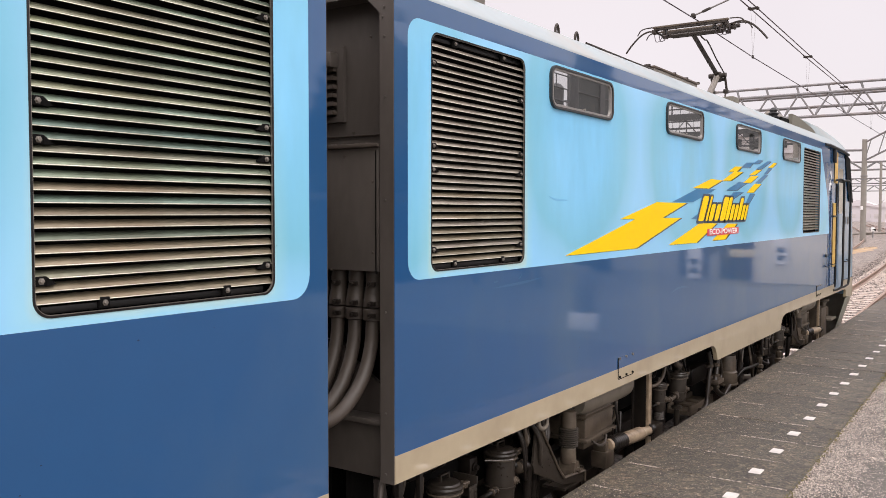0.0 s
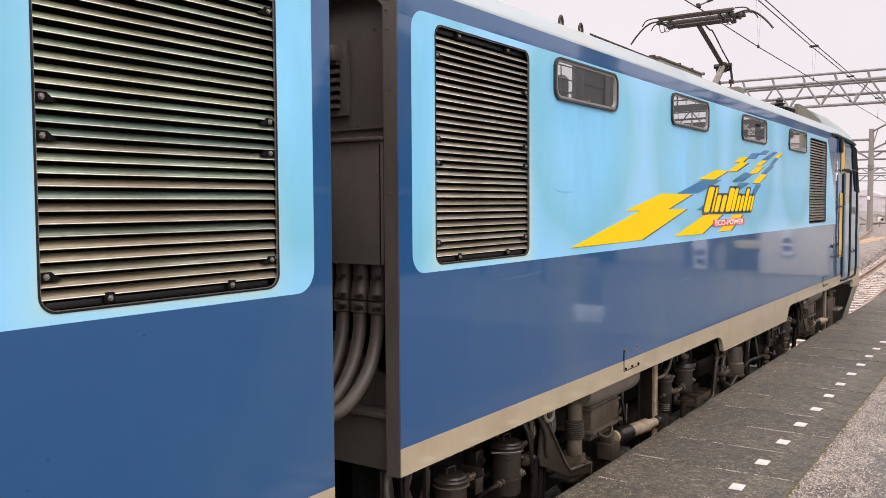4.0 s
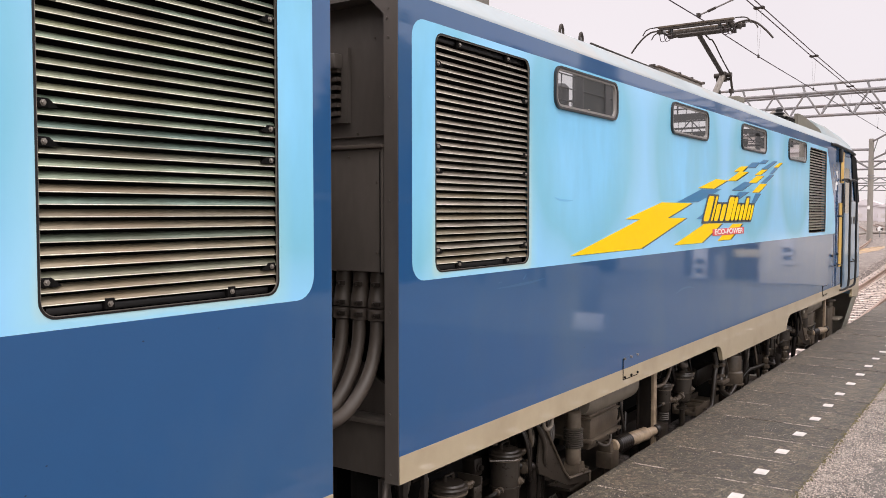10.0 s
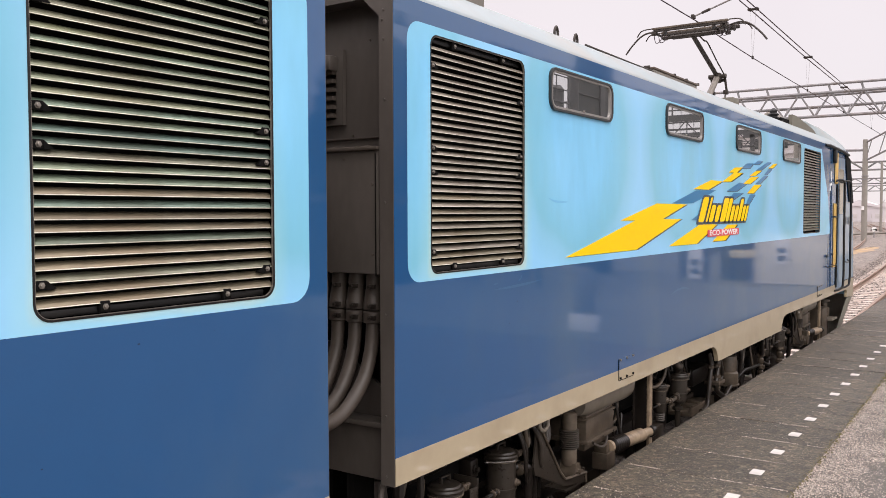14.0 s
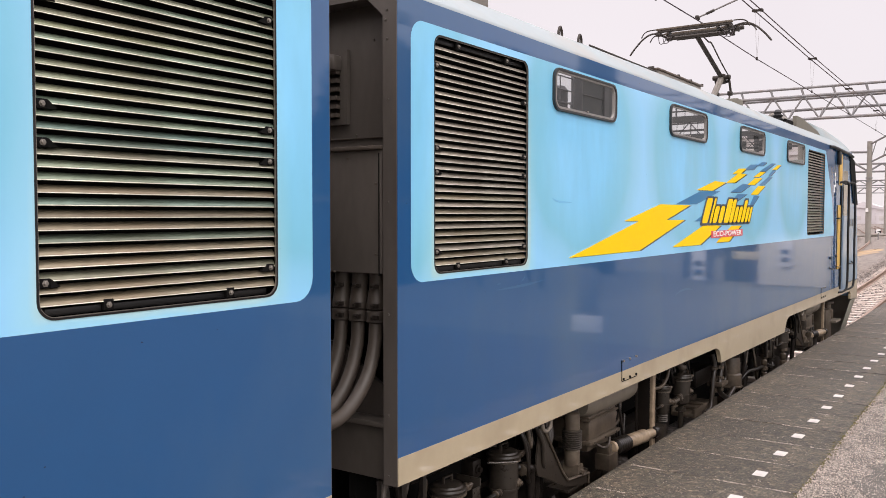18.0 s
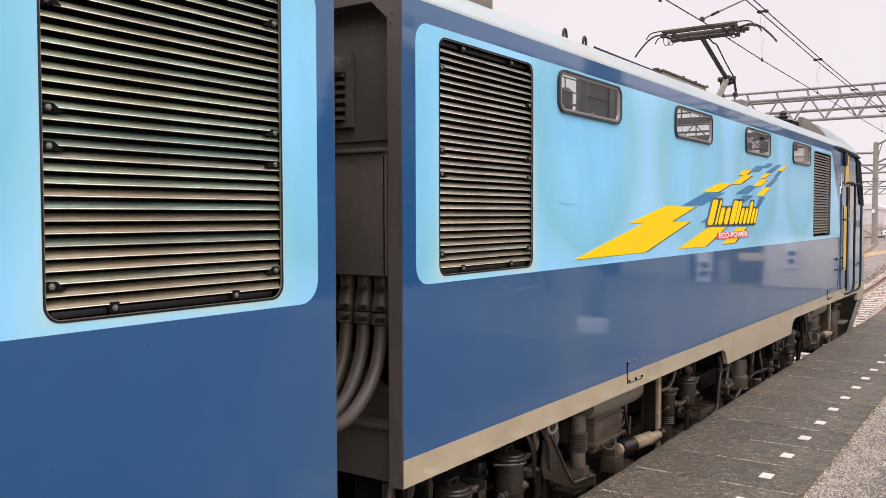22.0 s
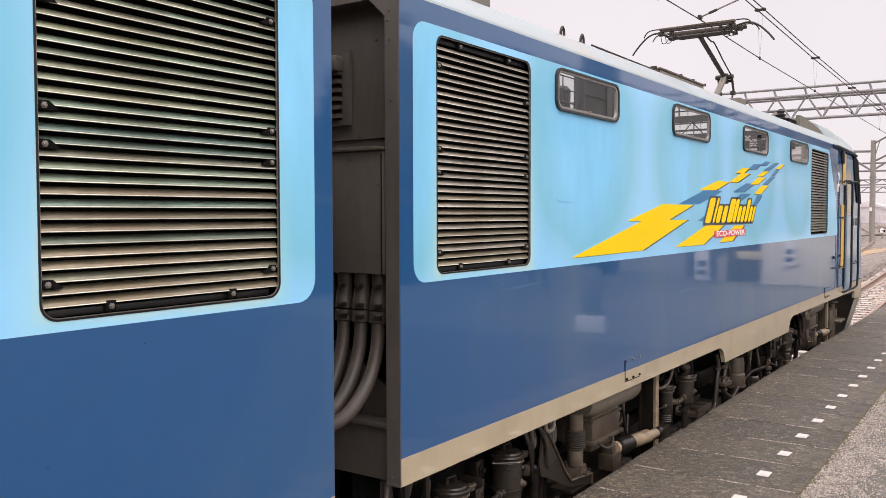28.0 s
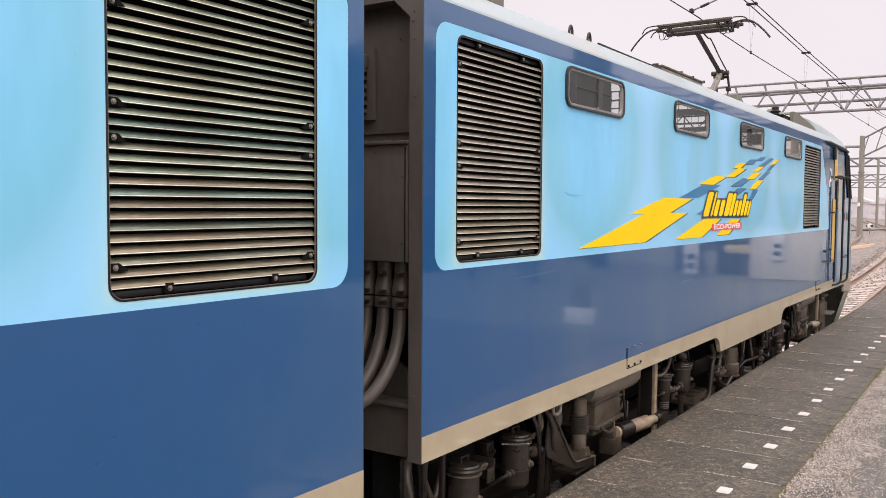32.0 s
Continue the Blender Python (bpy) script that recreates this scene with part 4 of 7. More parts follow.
    box(bm, -2.62, -0.076, *sorted((yend(-0.088), yend(-0.10))), 1.904, 1.910, 0.001)
    part("weld_seam", bm, CABLE, root)
    for x in (-0.14, -0.20, -0.27, -0.33):
        bm = bmesh.new()
        box(bm, x - 0.012, x + 0.012, *sorted((yend(0.006), yend(-0.03))), 1.856, 1.864, 0.002)
        part("lip_tab", bm, CABLE, cab)
    bm = bmesh.new()
    box(bm, -0.100, -0.096, *sorted((yend(-0.0005), yend(-0.01))), 1.31, 1.83)
    part("door_slot", bm, UNDER_BLACK, cab, smooth=False)


def cab_side(root, fy):
    """Cab door, handrails, yellow edges and plates on the side."""
    flat = lambda k: (lambda s, z, d: (k + d, fy(s), z))
    bm = bmesh.new()
    sheet(bm, flat(0.006), [(10.40, 0.47), (10.40, 2.36), (10.98, 2.36), (10.98, 0.47)], [rounded(10.48, 10.90, 1.55, 2.20, 0.05)], 0.004)
    d = part("cab_door", bm, NOSE_BLUE, root, "grey-blue cab door", smooth=False)
    bm = bmesh.new()
    sheet(bm, flat(0.004), rounded(10.48, 10.90, 1.55, 2.20, 0.05), [], 0.003)
    part("door_pane", bm, GLASS_DARK, d, smooth=False)
    bm = bmesh.new()
    edge = [(nose_s(z) - 0.015, z) for z in (0.56, 0.60, 1.0, 1.18, 1.5, 1.72)]
    sheet(bm, flat(0.0028), [(11.03, 0.56)] + edge + [(11.03, 1.72)], [], 0.002)
    part("nose_side", bm, NOSE_BLUE, root, "grey-blue side of the nose", smooth=False)
    for s0, s1, z0, z1 in ((10.17, 10.41, 1.98, 2.42), (10.10, 10.31, 0.80, 1.70)):
        bm = bmesh.new()
        sheet(bm, flat(0.0095), rounded(s0, s1, z0, z1, 0.02), [], 0.004)
        part("yellow_edge", bm, DOOR_YELLOW, root, "yellow strip along the cab door", smooth=False)
    bm = bmesh.new()
    box(bm, 0.0, 0.02, *sorted((fy(10.10), fy(10.32))), 1.50, 1.525, 0.003)
    part("door_hinge", bm, RUBBER, root)
    bm = bmesh.new()
    sheet(bm, flat(0.007), [(10.325, 0.50), (10.325, 1.97), (10.44, 1.97), (10.44, 0.50)], [], 0.004)
    part("door_gap", bm, UNDER_BLACK, root, "dark gap beside the cab door", smooth=False)
    bm = bmesh.new()
    box(bm, -0.002, 0.003, *sorted((fy(9.75), fy(9.77))), 0.56, 1.27)
    part("side_seam", bm, NAVY, root, smooth=False)
    for s in (10.45, 11.01):
        za, zb = 0.47, 2.02
        bm = bmesh.new()
        tube(bm, smooth_path([(0.0, fy(s - 0.24), zb - 0.01), (0.05, fy(s - 0.20), zb + 0.01), (0.085, fy(s - 0.08), zb), (0.09, fy(s), zb - 0.10), (0.09, fy(s), (za + zb) / 2), (0.09, fy(s), za + 0.12), (0.06, fy(s - 0.06), za + 0.01), (0.0, fy(s - 0.18), za - 0.01)]), 0.0155)
        part("handrail", bm, SLAT_FRAME, root, "black vertical handrail")
    for s, z in ((9.60, 0.98), (10.01, 0.99)):
        bm = bmesh.new()
        lathe(bm, (0.0, fy(s), z), (1, 0, 0), [(0, 0.014), (0.010, 0.021), (0.020, 0.018), (0.024, 0.008)], 12)
        part("lamp_socket", bm, RUBBER, root, "small black socket")
        bm = bmesh.new()
        tube(bm, smooth_path([(0.0, fy(s - 0.02), z - 0.13), (0.03, fy(s - 0.01), z - 0.15), (0.03, fy(s + 0.24), z - 0.16), (0.0, fy(s + 0.27), z - 0.14)]), 0.006)
        part("step_bar", bm, RUBBER, root)
    bm = bmesh.new()
    tube(bm, smooth_path([(0.0, fy(11.05), 0.84), (0.04, fy(11.08), 0.83), (0.04, fy(11.28), 0.83), (0.0, fy(11.32), 0.86)]), 0.008)
    part("step_bar", bm, RUBBER, root)
    # gutter, dark corner block, edge of the windscreen
    bm = bmesh.new()
    tube(bm, [(0.0, fy(9.45), 2.475), (0.03, fy(9.62), 2.475), (0.035, fy(10.6), 2.45), (0.02, fy(11.20), 2.43)], 0.02)
    part("gutter", bm, RUBBER, root, "black gutter over the cab door")
    bm = bmesh.new()
    box(bm, -0.002, 0.04, *sorted((fy(10.02), fy(10.15))), 2.26, 2.45, 0.015)
    part("gutter_block", bm, SLAT_FRAME, root)
    bm = bmesh.new()
    sheet(bm, flat(0.012), [(11.00, 2.44), (11.42, 2.38), (11.78, 1.72), (11.40, 1.74), (11.16, 2.10)], [], 0.05)
    part("windscreen_edge", bm, UNDER_BLACK, root, "black edge of the windscreen", smooth=False)
    bm = bmesh.new()
    prof = [(-0.25, 0.20), (-0.9, 0.28), (-1.9, 0.28), (-2.55, 0.20)]
    rows = []
    for z in (1.76, 2.28):
        rows.append([bm.verts.new((x, fy(nose_s(z) + q + 0.015), z)) for x, q in prof])
    for i in range(3):
        bm.faces.new((rows[0][i], rows[0][i + 1], rows[1][i + 1], rows[1][i]))
    part("windscreen", bm, GLASS_DARK, root, "dark windscreen")
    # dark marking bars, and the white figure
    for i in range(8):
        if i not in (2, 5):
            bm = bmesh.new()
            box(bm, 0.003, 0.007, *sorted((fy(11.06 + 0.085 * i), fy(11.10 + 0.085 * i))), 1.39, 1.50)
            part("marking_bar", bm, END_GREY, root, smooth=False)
    text_part("2", 0.27, root, (0.006, fy(9.88), 2.03), WHITE, "white_figure", 0.11)
    bm = bmesh.new()
    box(bm, 0.001, 0.005, *sorted((fy(9.80), fy(9.87))), 1.87, 1.97)
    part("white_bar", bm, WHITE, root, smooth=False)


def side_marks(root, fy):
    """A scuff and paler streaks on the side."""
    for pts, wide, mat, name in (([(1.41, 1.658), (1.48, 1.643), (1.57, 1.639), (1.65, 1.640)], 0.006, SCUFF_LIGHT, "scuff_mark"),
                                 ([(0.80, 1.195), (0.98, 1.198), (1.16, 1.204), (1.32, 1.215)], 0.007, STREAK_BLUE, "wiped_streak"),
                                 ([(0.81, 1.222), (0.83, 1.224), (0.85, 1.225)], 0.004, STREAK_BLUE, "wiped_streak"),
                                 ([(1.06, 1.222), (1.085, 1.235), (1.10, 1.25)], 0.005, STREAK_BLUE, "wiped_streak"),
                                 ([(3.42, 0.96), (3.55, 0.985), (3.70, 0.99), (3.84, 0.975)], 0.008, STREAK_BLUE, "wiped_streak")):
        curve = [(p.x, p.y) for p in smooth_path([(u, v, 0) for u, v in pts], 5)]
        n = len(curve)
        half = [wide * math.sin(math.pi * (i + 0.5) / n) for i in range(n)]
        loop = [(u, v + h) for (u, v), h in zip(curve, half)] + [(u, v - h) for (u, v), h in reversed(list(zip(curve, half)))]
        film(root, fy, [loop], 0.0016, mat, name)


def hatch(root, fy, s0, s1, z0, z1):
    bm = bmesh.new()
    sheet(bm, lambda s, z, d: (0.0045 + d, fy(s), z), [(s0, z0), (s1, z0), (s1, BAND_TOP - 0.002), (s0, BAND_TOP - 0.002)], [], 0.003)
    h = part("sill_hatch", bm, BEIGE, root, "small bolted hatch cover", smooth=False)
    bm = bmesh.new()
    sheet(bm, lambda s, z, d: (0.0035 + d, fy(s), z), [(s0, BAND_TOP + 0.001), (s1, BAND_TOP + 0.001), (s1, z1), (s0, z1)], [], 0.003)
    part("hatch_upper", bm, DARK_BLUE, h, smooth=False)
    bm = bmesh.new()
    box(bm, 0.0005, 0.0052, fy(s0 - 0.006), fy(s0), z0, z1)
    box(bm, 0.0005, 0.0052, fy(s0), fy(s1), z0 - 0.005, z0)
    part("hatch_gap", bm, UNDER_BLACK, h, smooth=False)
    for s in (s0 + 0.015, (s0 + s1) / 2, s1 - 0.015):
        for z in (z0 + 0.012, z1 - 0.005):
            bm = bmesh.new()
            cyl(bm, (0, fy(s), z), (0.014, fy(s), z), 0.008, seg=8)
            part("hatch_bolt", bm, UNDER_BLACK if z < 0.55 else BOLT, h)


def canister(parent, x, y, top, low, r, lid=True, name="air_canister", facing=1):
    """A lidded steel canister with clamp ring, lid handle, boss, latch and pipe stub."""
    h = top - low
    bm = bmesh.new()
    lathe(bm, (x, y, low), (0, 0, 1), [(0, r * 0.70), (0.02, r * 0.92), (h * 0.30, r * 0.95), (h * 0.305, r * 1.03), (h * 0.345, r * 1.03), (h * 0.35, r * 0.96), (h - 0.062, r * 0.97), (h - 0.055, r * 1.08), (h - 0.042, r * 1.08)], 24)
    part(name, bm, CAN_GREY if lid else UNDER, parent, "dusty grey steel canister")
    bm = bmesh.new()
    lathe(bm, (x, y, top - 0.04), (0, 0, 1), [(0, r * 1.10), (0.010, r * 1.14), (0.020, r * 1.10), (0.025, r * 0.96), (0.034, r * 0.90), (0.040, r * 0.62), (0.044, r * 0.2)], 24)
    part("canister_lid", bm, CAN_GREY, parent)
    bm = bmesh.new()
    lathe(bm, (x, y, top - 0.060), (0, 0, 1), [(0, r * 1.03), (0.002, r * 1.13), (0.008, r * 1.13), (0.010, r * 1.03)], 24)
    part("clamp_ring", bm, DAMPER, parent, "worn steel clamp ring")
    # a strap handle folded across the lid
    bm = bmesh.new()
    for dx, z0, z1 in ((-0.42, 0.0, 0.034), (0.42, 0.0, 0.034)):
        box(bm, x - 0.008, x + 0.008, y + r * dx - 0.004, y + r * dx + 0.004, top - 0.002 + z0, top + z1, 0.001)
    box(bm, x - 0.008, x + 0.008, y - r * 0.46, y + r * 0.46, top + 0.028, top + 0.036, 0.002)
    part("lid_handle", bm, CAN_GREY, parent)
    # latch with its screws at the far side of the lid
    bm = bmesh.new()
    box(bm, x + r * 0.30, x + r * 0.62, y + facing * r * 0.92, y + facing * r * 1.42, top - 0.055, top - 0.025, 0.004)
    for k in (1.0, 1.25, 1.45):
        lathe(bm, (x + r * 0.62, y + facing * r * k, top - 0.058), (0.25, 0, 1), [(0, 0.008), (0.018, 0.008), (0.020, 0.013), (0.032, 0.013), (0.036, 0.008)], 8)
    cyl(bm, (x + r * 0.45, y + facing * r * 0.9, top - 0.040), (x + r * 0.5, y + facing * r * 1.75, top - 0.040), 0.007, seg=8)
    part("lid_latch", bm, UNDER_LIGHT, parent)
    # boss and pipe stub on the body
    bm = bmesh.new()
    lathe(bm, (x + r * 0.80, y + facing * r * 0.35, low + h * 0.42), (1, facing * 0.3, 0), [(-0.01, 0.026), (0.012, 0.026), (0.016, 0.020), (0.024, 0.020), (0.026, 0.012), (0.034, 0.012)], 12)
    part("drain_boss", bm, UNDER_LIGHT, parent)
    bm = bmesh.new()
    tube(bm, smooth_path([(x + r * 0.3, y - facing * r * 0.9, low + h * 0.34), (x + r * 0.4, y - facing * r * 1.4, low + h * 0.33), (x + r * 0.2, y - facing * r * 2.0, low + h * 0.30), (x - 0.05, y - facing * r * 2.4, low + h * 0.15)]), r * 0.14, 10)
    part("pipe_stub", bm, UNDER, parent)
    for k in (1.10, 1.55):
        bm = bmesh.new()
        lathe(bm, (x + r * 0.36, y - facing * r * k, low + h * 0.335), (0.1, -facing, -0.06), [(0, r * 0.18), (0.003, r * 0.24), (0.013, r * 0.24), (0.016, r * 0.18)], 8)
        part("pipe_flange", bm, UNDER_LIGHT, parent)


def hose(parent, pts, r=0.016, mat=None, name="hose"):
    bm = bmesh.new()
    tube(bm, smooth_path(pts), r, 12)
    part(name, bm, mat or UNDER, parent)


def damper_set(parent, fy, s):
    """The vertical damper with bellows, its bracket, box, air duct and lateral damper beside one wheel."""
    y, g = fy(s), (1 if fy(1) > fy(0) else -1)
    bm = bmesh.new()
    lathe(bm, (-0.19, y, -0.03), (0, 0, 1), [(0, 0.030), (0.004, 0.046), (0.020, 0.050), (0.10, 0.050), (0.105, 0.046), (0.235, 0.046), (0.24, 0.050), (0.335, 0.050), (0.342, 0.044), (0.348, 0.026), (0.40, 0.026)], 22)
    part("damper", bm, DAMPER, parent, "dusty brown vertical damper")
    bm = bmesh.new()
    lathe(bm, (-0.19, y, 0.318), (0, 0, 1), [(0, 0.030), (0.004, 0.040), (0.022, 0.040), (0.026, 0.030)], 6)
    part("damper_nut", bm, UNDER, parent)
    bm = bmesh.new()
    prof = [(0, 0.052)]
    for i in range(9):
        prof += [(0.003 + 0.0135 * i, 0.060), (0.0075 + 0.0135 * i, 0.064), (0.0115 + 0.0135 * i, 0.056)]
    lathe(bm, (-0.19, y, 0.082), (0, 0, 1), prof, 22)
    part("bellows", bm, BELLOWS, parent, "grey rubber bellows")
    # bracket: a folded arm from the frame out to the damper's foot
    bm = bmesh.new()
    arm = [(y - g * 0.57, 0.39), (y - g * 0.53, 0.39), (y - g * 0.26, 0.06), (y - g * 0.20, -0.02), (y + g * 0.10, -0.08), (y + g * 0.10, -0.155), (y - g * 0.19, -0.105), (y - g * 0.58, 0.065), (y - g * 0.60, 0.12)]
    near_arm = [(y - g * 0.56, 0.33), (y - g * 0.52, 0.33), (y - g * 0.27, 0.01), (y - g * 0.20, -0.055), (y + g * 0.10, -0.085), (y + g * 0.10, -0.155), (y - g * 0.19, -0.105), (y - g * 0.58, 0.065), (y - g * 0.60, 0.12)]
    for xo, loop in ((-0.125, near_arm), (-0.27, arm)):
        sheet(bm, lambda u, v, d, xo=xo: (xo + d, u, v), loop, [], 0.012)
    box(bm, -0.28, -0.126, *sorted((y - g * 0.18, y + g * 0.10)), -0.150, -0.135)
    box(bm, -0.28, -0.126, *sorted((y + g * 0.088, y + g * 0.10)), -0.15, -0.06)
    # the sloping web between the two cheeks
    web = [bm.verts.new(q) for q in ((-0.134, y - g * 0.53, 0.325), (-0.27, y - g * 0.53, 0.375), (-0.27, y - g * 0.245, 0.035), (-0.134, y - g * 0.265, 0.0))]
    bm.faces.new(web)
    # lighter flange along the cheek, its edge highlight put into the colour
    rim = bmesh.new()
    top_edge = near_arm[1:5]
    for (u0, v0), (u1, v1) in zip(top_edge, top_edge[1:]):
        tube(rim, [(-0.119, u0, v0 - 0.004), (-0.119, u1, v1 - 0.004)], 0.008, 6)
    tube(rim, [(-0.119, near_arm[4][0], near_arm[4][1]), (-0.119, near_arm[5][0], near_arm[5][1])], 0.008, 6)
    part("bracket_flange", rim, UNDER_LIGHT, parent, "lighter flange of the bracket")
    part("damper_bracket", bm, CAN_GREY, parent, "folded brown-grey steel bracket", smooth=False)
    bm = bmesh.new()
    sheet(bm, lambda u, v, d: (-0.128 + d, y + g * u, v), [(-0.058, -0.13), (0.095, -0.13), (0.095, -0.075), (0.045, -0.06), (0.030, -0.012), (-0.030, -0.012), (-0.045, -0.06)], [], 0.11)
    part("damper_clevis", bm, UNDER_LIGHT, parent, smooth=False)
    bm = bmesh.new()
    lathe(bm, (-0.13, y, -0.062), (1, 0, 0), [(0, 0.024), (0.004, 0.024), (0.0045, 0.018), (0.020, 0.018), (0.022, 0.010)], 6)
    part("damper_pin", bm, UNDER_LIGHT, parent)
    # box on a shelf
    y0, y1 = sorted((y + g * 0.28, y + g * 0.74))
    bm = bmesh.new()
    box(bm, -0.52, -0.20, y0, y1, 0.060, 0.190, 0.012)
    part("junction_box", bm, UNDER_LIGHT, parent, "dusty grey junction box with a lid")
    bm = bmesh.new()
    box(bm, -0.53, -0.19, y0 - 0.012, y1 + 0.012, 0.190, 0.203, 0.003)
    box(bm, -0.51, -0.205, y0 + 0.01, y1 - 0.01, 0.203, 0.222, 0.006)
    part("box_lid", bm, UNDER_LIGHT, parent)
    bm = bmesh.new()
    box(bm, -0.50, -0.18, y0 - 0.02, y1 + 0.02, 0.034, 0.060, 0.004)
    box(bm, -0.46, -0.24, y0 + 0.06, y1 - 0.05, -0.03, 0.034, 0.004)
    part("box_shelf", bm, UNDER_LIGHT, parent)
    for yy in (y0 + 0.05, (y0 + y1) / 2, y1 - 0.05):
        bm = bmesh.new()
        lathe(bm, (-0.186, yy, 0.044), (1, 0, 0), [(0, 0.010), (0.008, 0.009), (0.010, 0.004)], 6)
        part("shelf_bolt", bm, UNDER, parent)
    # air duct running up over the box
    bm = bmesh.new()
    lathe(bm, (-0.25, y + g * 0.20, 0.318), (0, g, 0.0), [(0, 0.08), (0.10, 0.105), (0.74, 0.108), (0.80, 0.104), (0.832, 0.092), (0.845, 0.070), (0.848, 0.03)], 26)
    part("air_duct", bm, DUCT, parent, "grey rounded air duct")
    bm = bmesh.new()
    for k in (0.36, 0.78):
        box(bm, -0.26, -0.22, y + g * k - 0.012, y + g * k + 0.012, 0.20, 0.24, 0.003)
    part("duct_foot", bm, UNDER, parent)
    # lateral damper, lying: collar, ribbed sleeve, tan barrel, clevis on the post
    yb = y + g * 0.69
    axis = (0.10, g, -0.03)
    at = lambda k: (-0.225 + 0.10 * k, yb + g * k, -0.083 - 0.03 * k)
    bm = bmesh.new()
    lathe(bm, at(0.01), axis, [(0, 0.024), (0.004, 0.044), (0.030, 0.046), (0.034, 0.030)], 18)
    part("damper_collar", bm, UNDER_TAN, parent, "pale worn collar")
    bm = bmesh.new()
    prof = [(0.0, 0.034), (0.006, 0.050)]
    for i in range(7):
        prof += [(0.012 + 0.026 * i, 0.058), (0.026 + 0.026 * i, 0.058), (0.031 + 0.026 * i, 0.054)]
    lathe(bm, at(0.055), axis, prof, 18)
    part("damper_sleeve", bm, UNDER, parent, "dark ribbed rubber sleeve")
    bm = bmesh.new()
    lathe(bm, at(0.245), axis, [(0, 0.046), (0.005, 0.051), (0.27, 0.051), (0.278, 0.044), (0.31, 0.036), (0.42, 0.034)], 18)
    part("lateral_damper", bm, UNDER_TAN, parent, "tan lying damper")
    bm = bmesh.new()
    lathe(bm, at(0.65), axis, [(0, 0.03), (0.01, 0.046), (0.05, 0.046), (0.06, 0.03)], 14)
    part("damper_eye", bm, UNDER, parent)
    bm = bmesh.new()
    box(bm, -0.30, -0.185, *sorted((yb - g * 0.10, yb + g * 0.05)), -0.22, -0.105, 0.008)
    box(bm, -0.29, -0.195, *sorted((yb - g * 0.085, yb - g * 0.03)), -0.11, -0.04, 0.006)
    part("clevis_bracket", bm, UNDER_LIGHT, parent)
    bm = bmesh.new()
    tube(bm, smooth_path([(-0.20, yb - g * 0.30, 0.02), (-0.17, yb - g * 0.24, -0.015), (-0.17, yb - g * 0.16, -0.012), (-0.19, yb - g * 0.10, 0.03), (-0.24, yb - g * 0.08, 0.05)]), 0.009, 8)
    part("grease_pipe", bm, CABLE, parent)


def bogie(root, fy, s_mid):
    """One two-axle bogie with frame, wheelsets and the hung equipment."""
    y0, y1 = sorted((fy(s_mid - 1.9), fy(s_mid + 1.9)))
    bm = bmesh.new()
    for x0, x1 in ((-0.55, -0.40), (-2.40, -2.25)):
        box(bm, x0, x1, y0, y1, -0.32, -0.10, 0.02)
    box(bm, -2.3, -0.5, fy(s_mid) - 0.25, fy(s_mid) + 0.25, -0.32, -0.05, 0.02)
    bg = part("bogie_frame", bm, UNDER, root, "grimy brown-grey bogie frame")
    for k in (-1.15, 1.15):
        bm = bmesh.new()
        c = Vector((-1.4, fy(s_mid + k), RAIL_Z + 0.56))
        for sx in (-1, 1):
            lathe(bm, (sx * 0.62, 0, 0), (-sx, 0, 0), [(0, 0.20), (0.0, 0.56), (0.125, 0.56), (0.13, 0.585), (0.15, 0.585), (0.15, 0.20)], 32)
            for a in range(6):
                t = radians(60 * a)
                cyl(bm, (sx * 0.60, 0.36 * math.cos(t), 0.36 * math.sin(t)), (sx * 0.63, 0.36 * math.cos(t), 0.36 * math.sin(t)), 0.05, seg=8)
        cyl(bm, (-0.95, 0, 0), (0.95, 0, 0), 0.09)
        me = finish("wheelset", bm, WHEEL)
        ob = new("wheelset", me)
        ob.parent = bg
        ob.location = c - root.location
        WHEELS.append((ob, c - root.location))
        bm = bmesh.new()
        box(bm, -0.44, -0.30, fy(s_mid + k) - 0.16, fy(s_mid + k) + 0.16, -0.50, -0.18, 0.04)
        part("axle_box", bm, UNDER, bg)
    return bg


def valve_stack(parent, x, y, z0, heights, r, mat):
    """A column of unions and valves on a pipe."""
    bm = bmesh.new()
    cyl(bm, (x, y, z0), (x, y, z0 + sum(heights) + 0.02), r * 0.5, seg=10)
    z = z0
    for k, h in enumerate(heights):
        w = r * (1.0 if k % 2 else 0.78)
        lathe(bm, (x, y, z + 0.004), (0, 0, 1), [(0, w * 0.7), (h * 0.18, w), (h * 0.70, w), (h * 0.85, w * 0.65)], 8)
        z += h
    part("valve", bm, mat, parent)


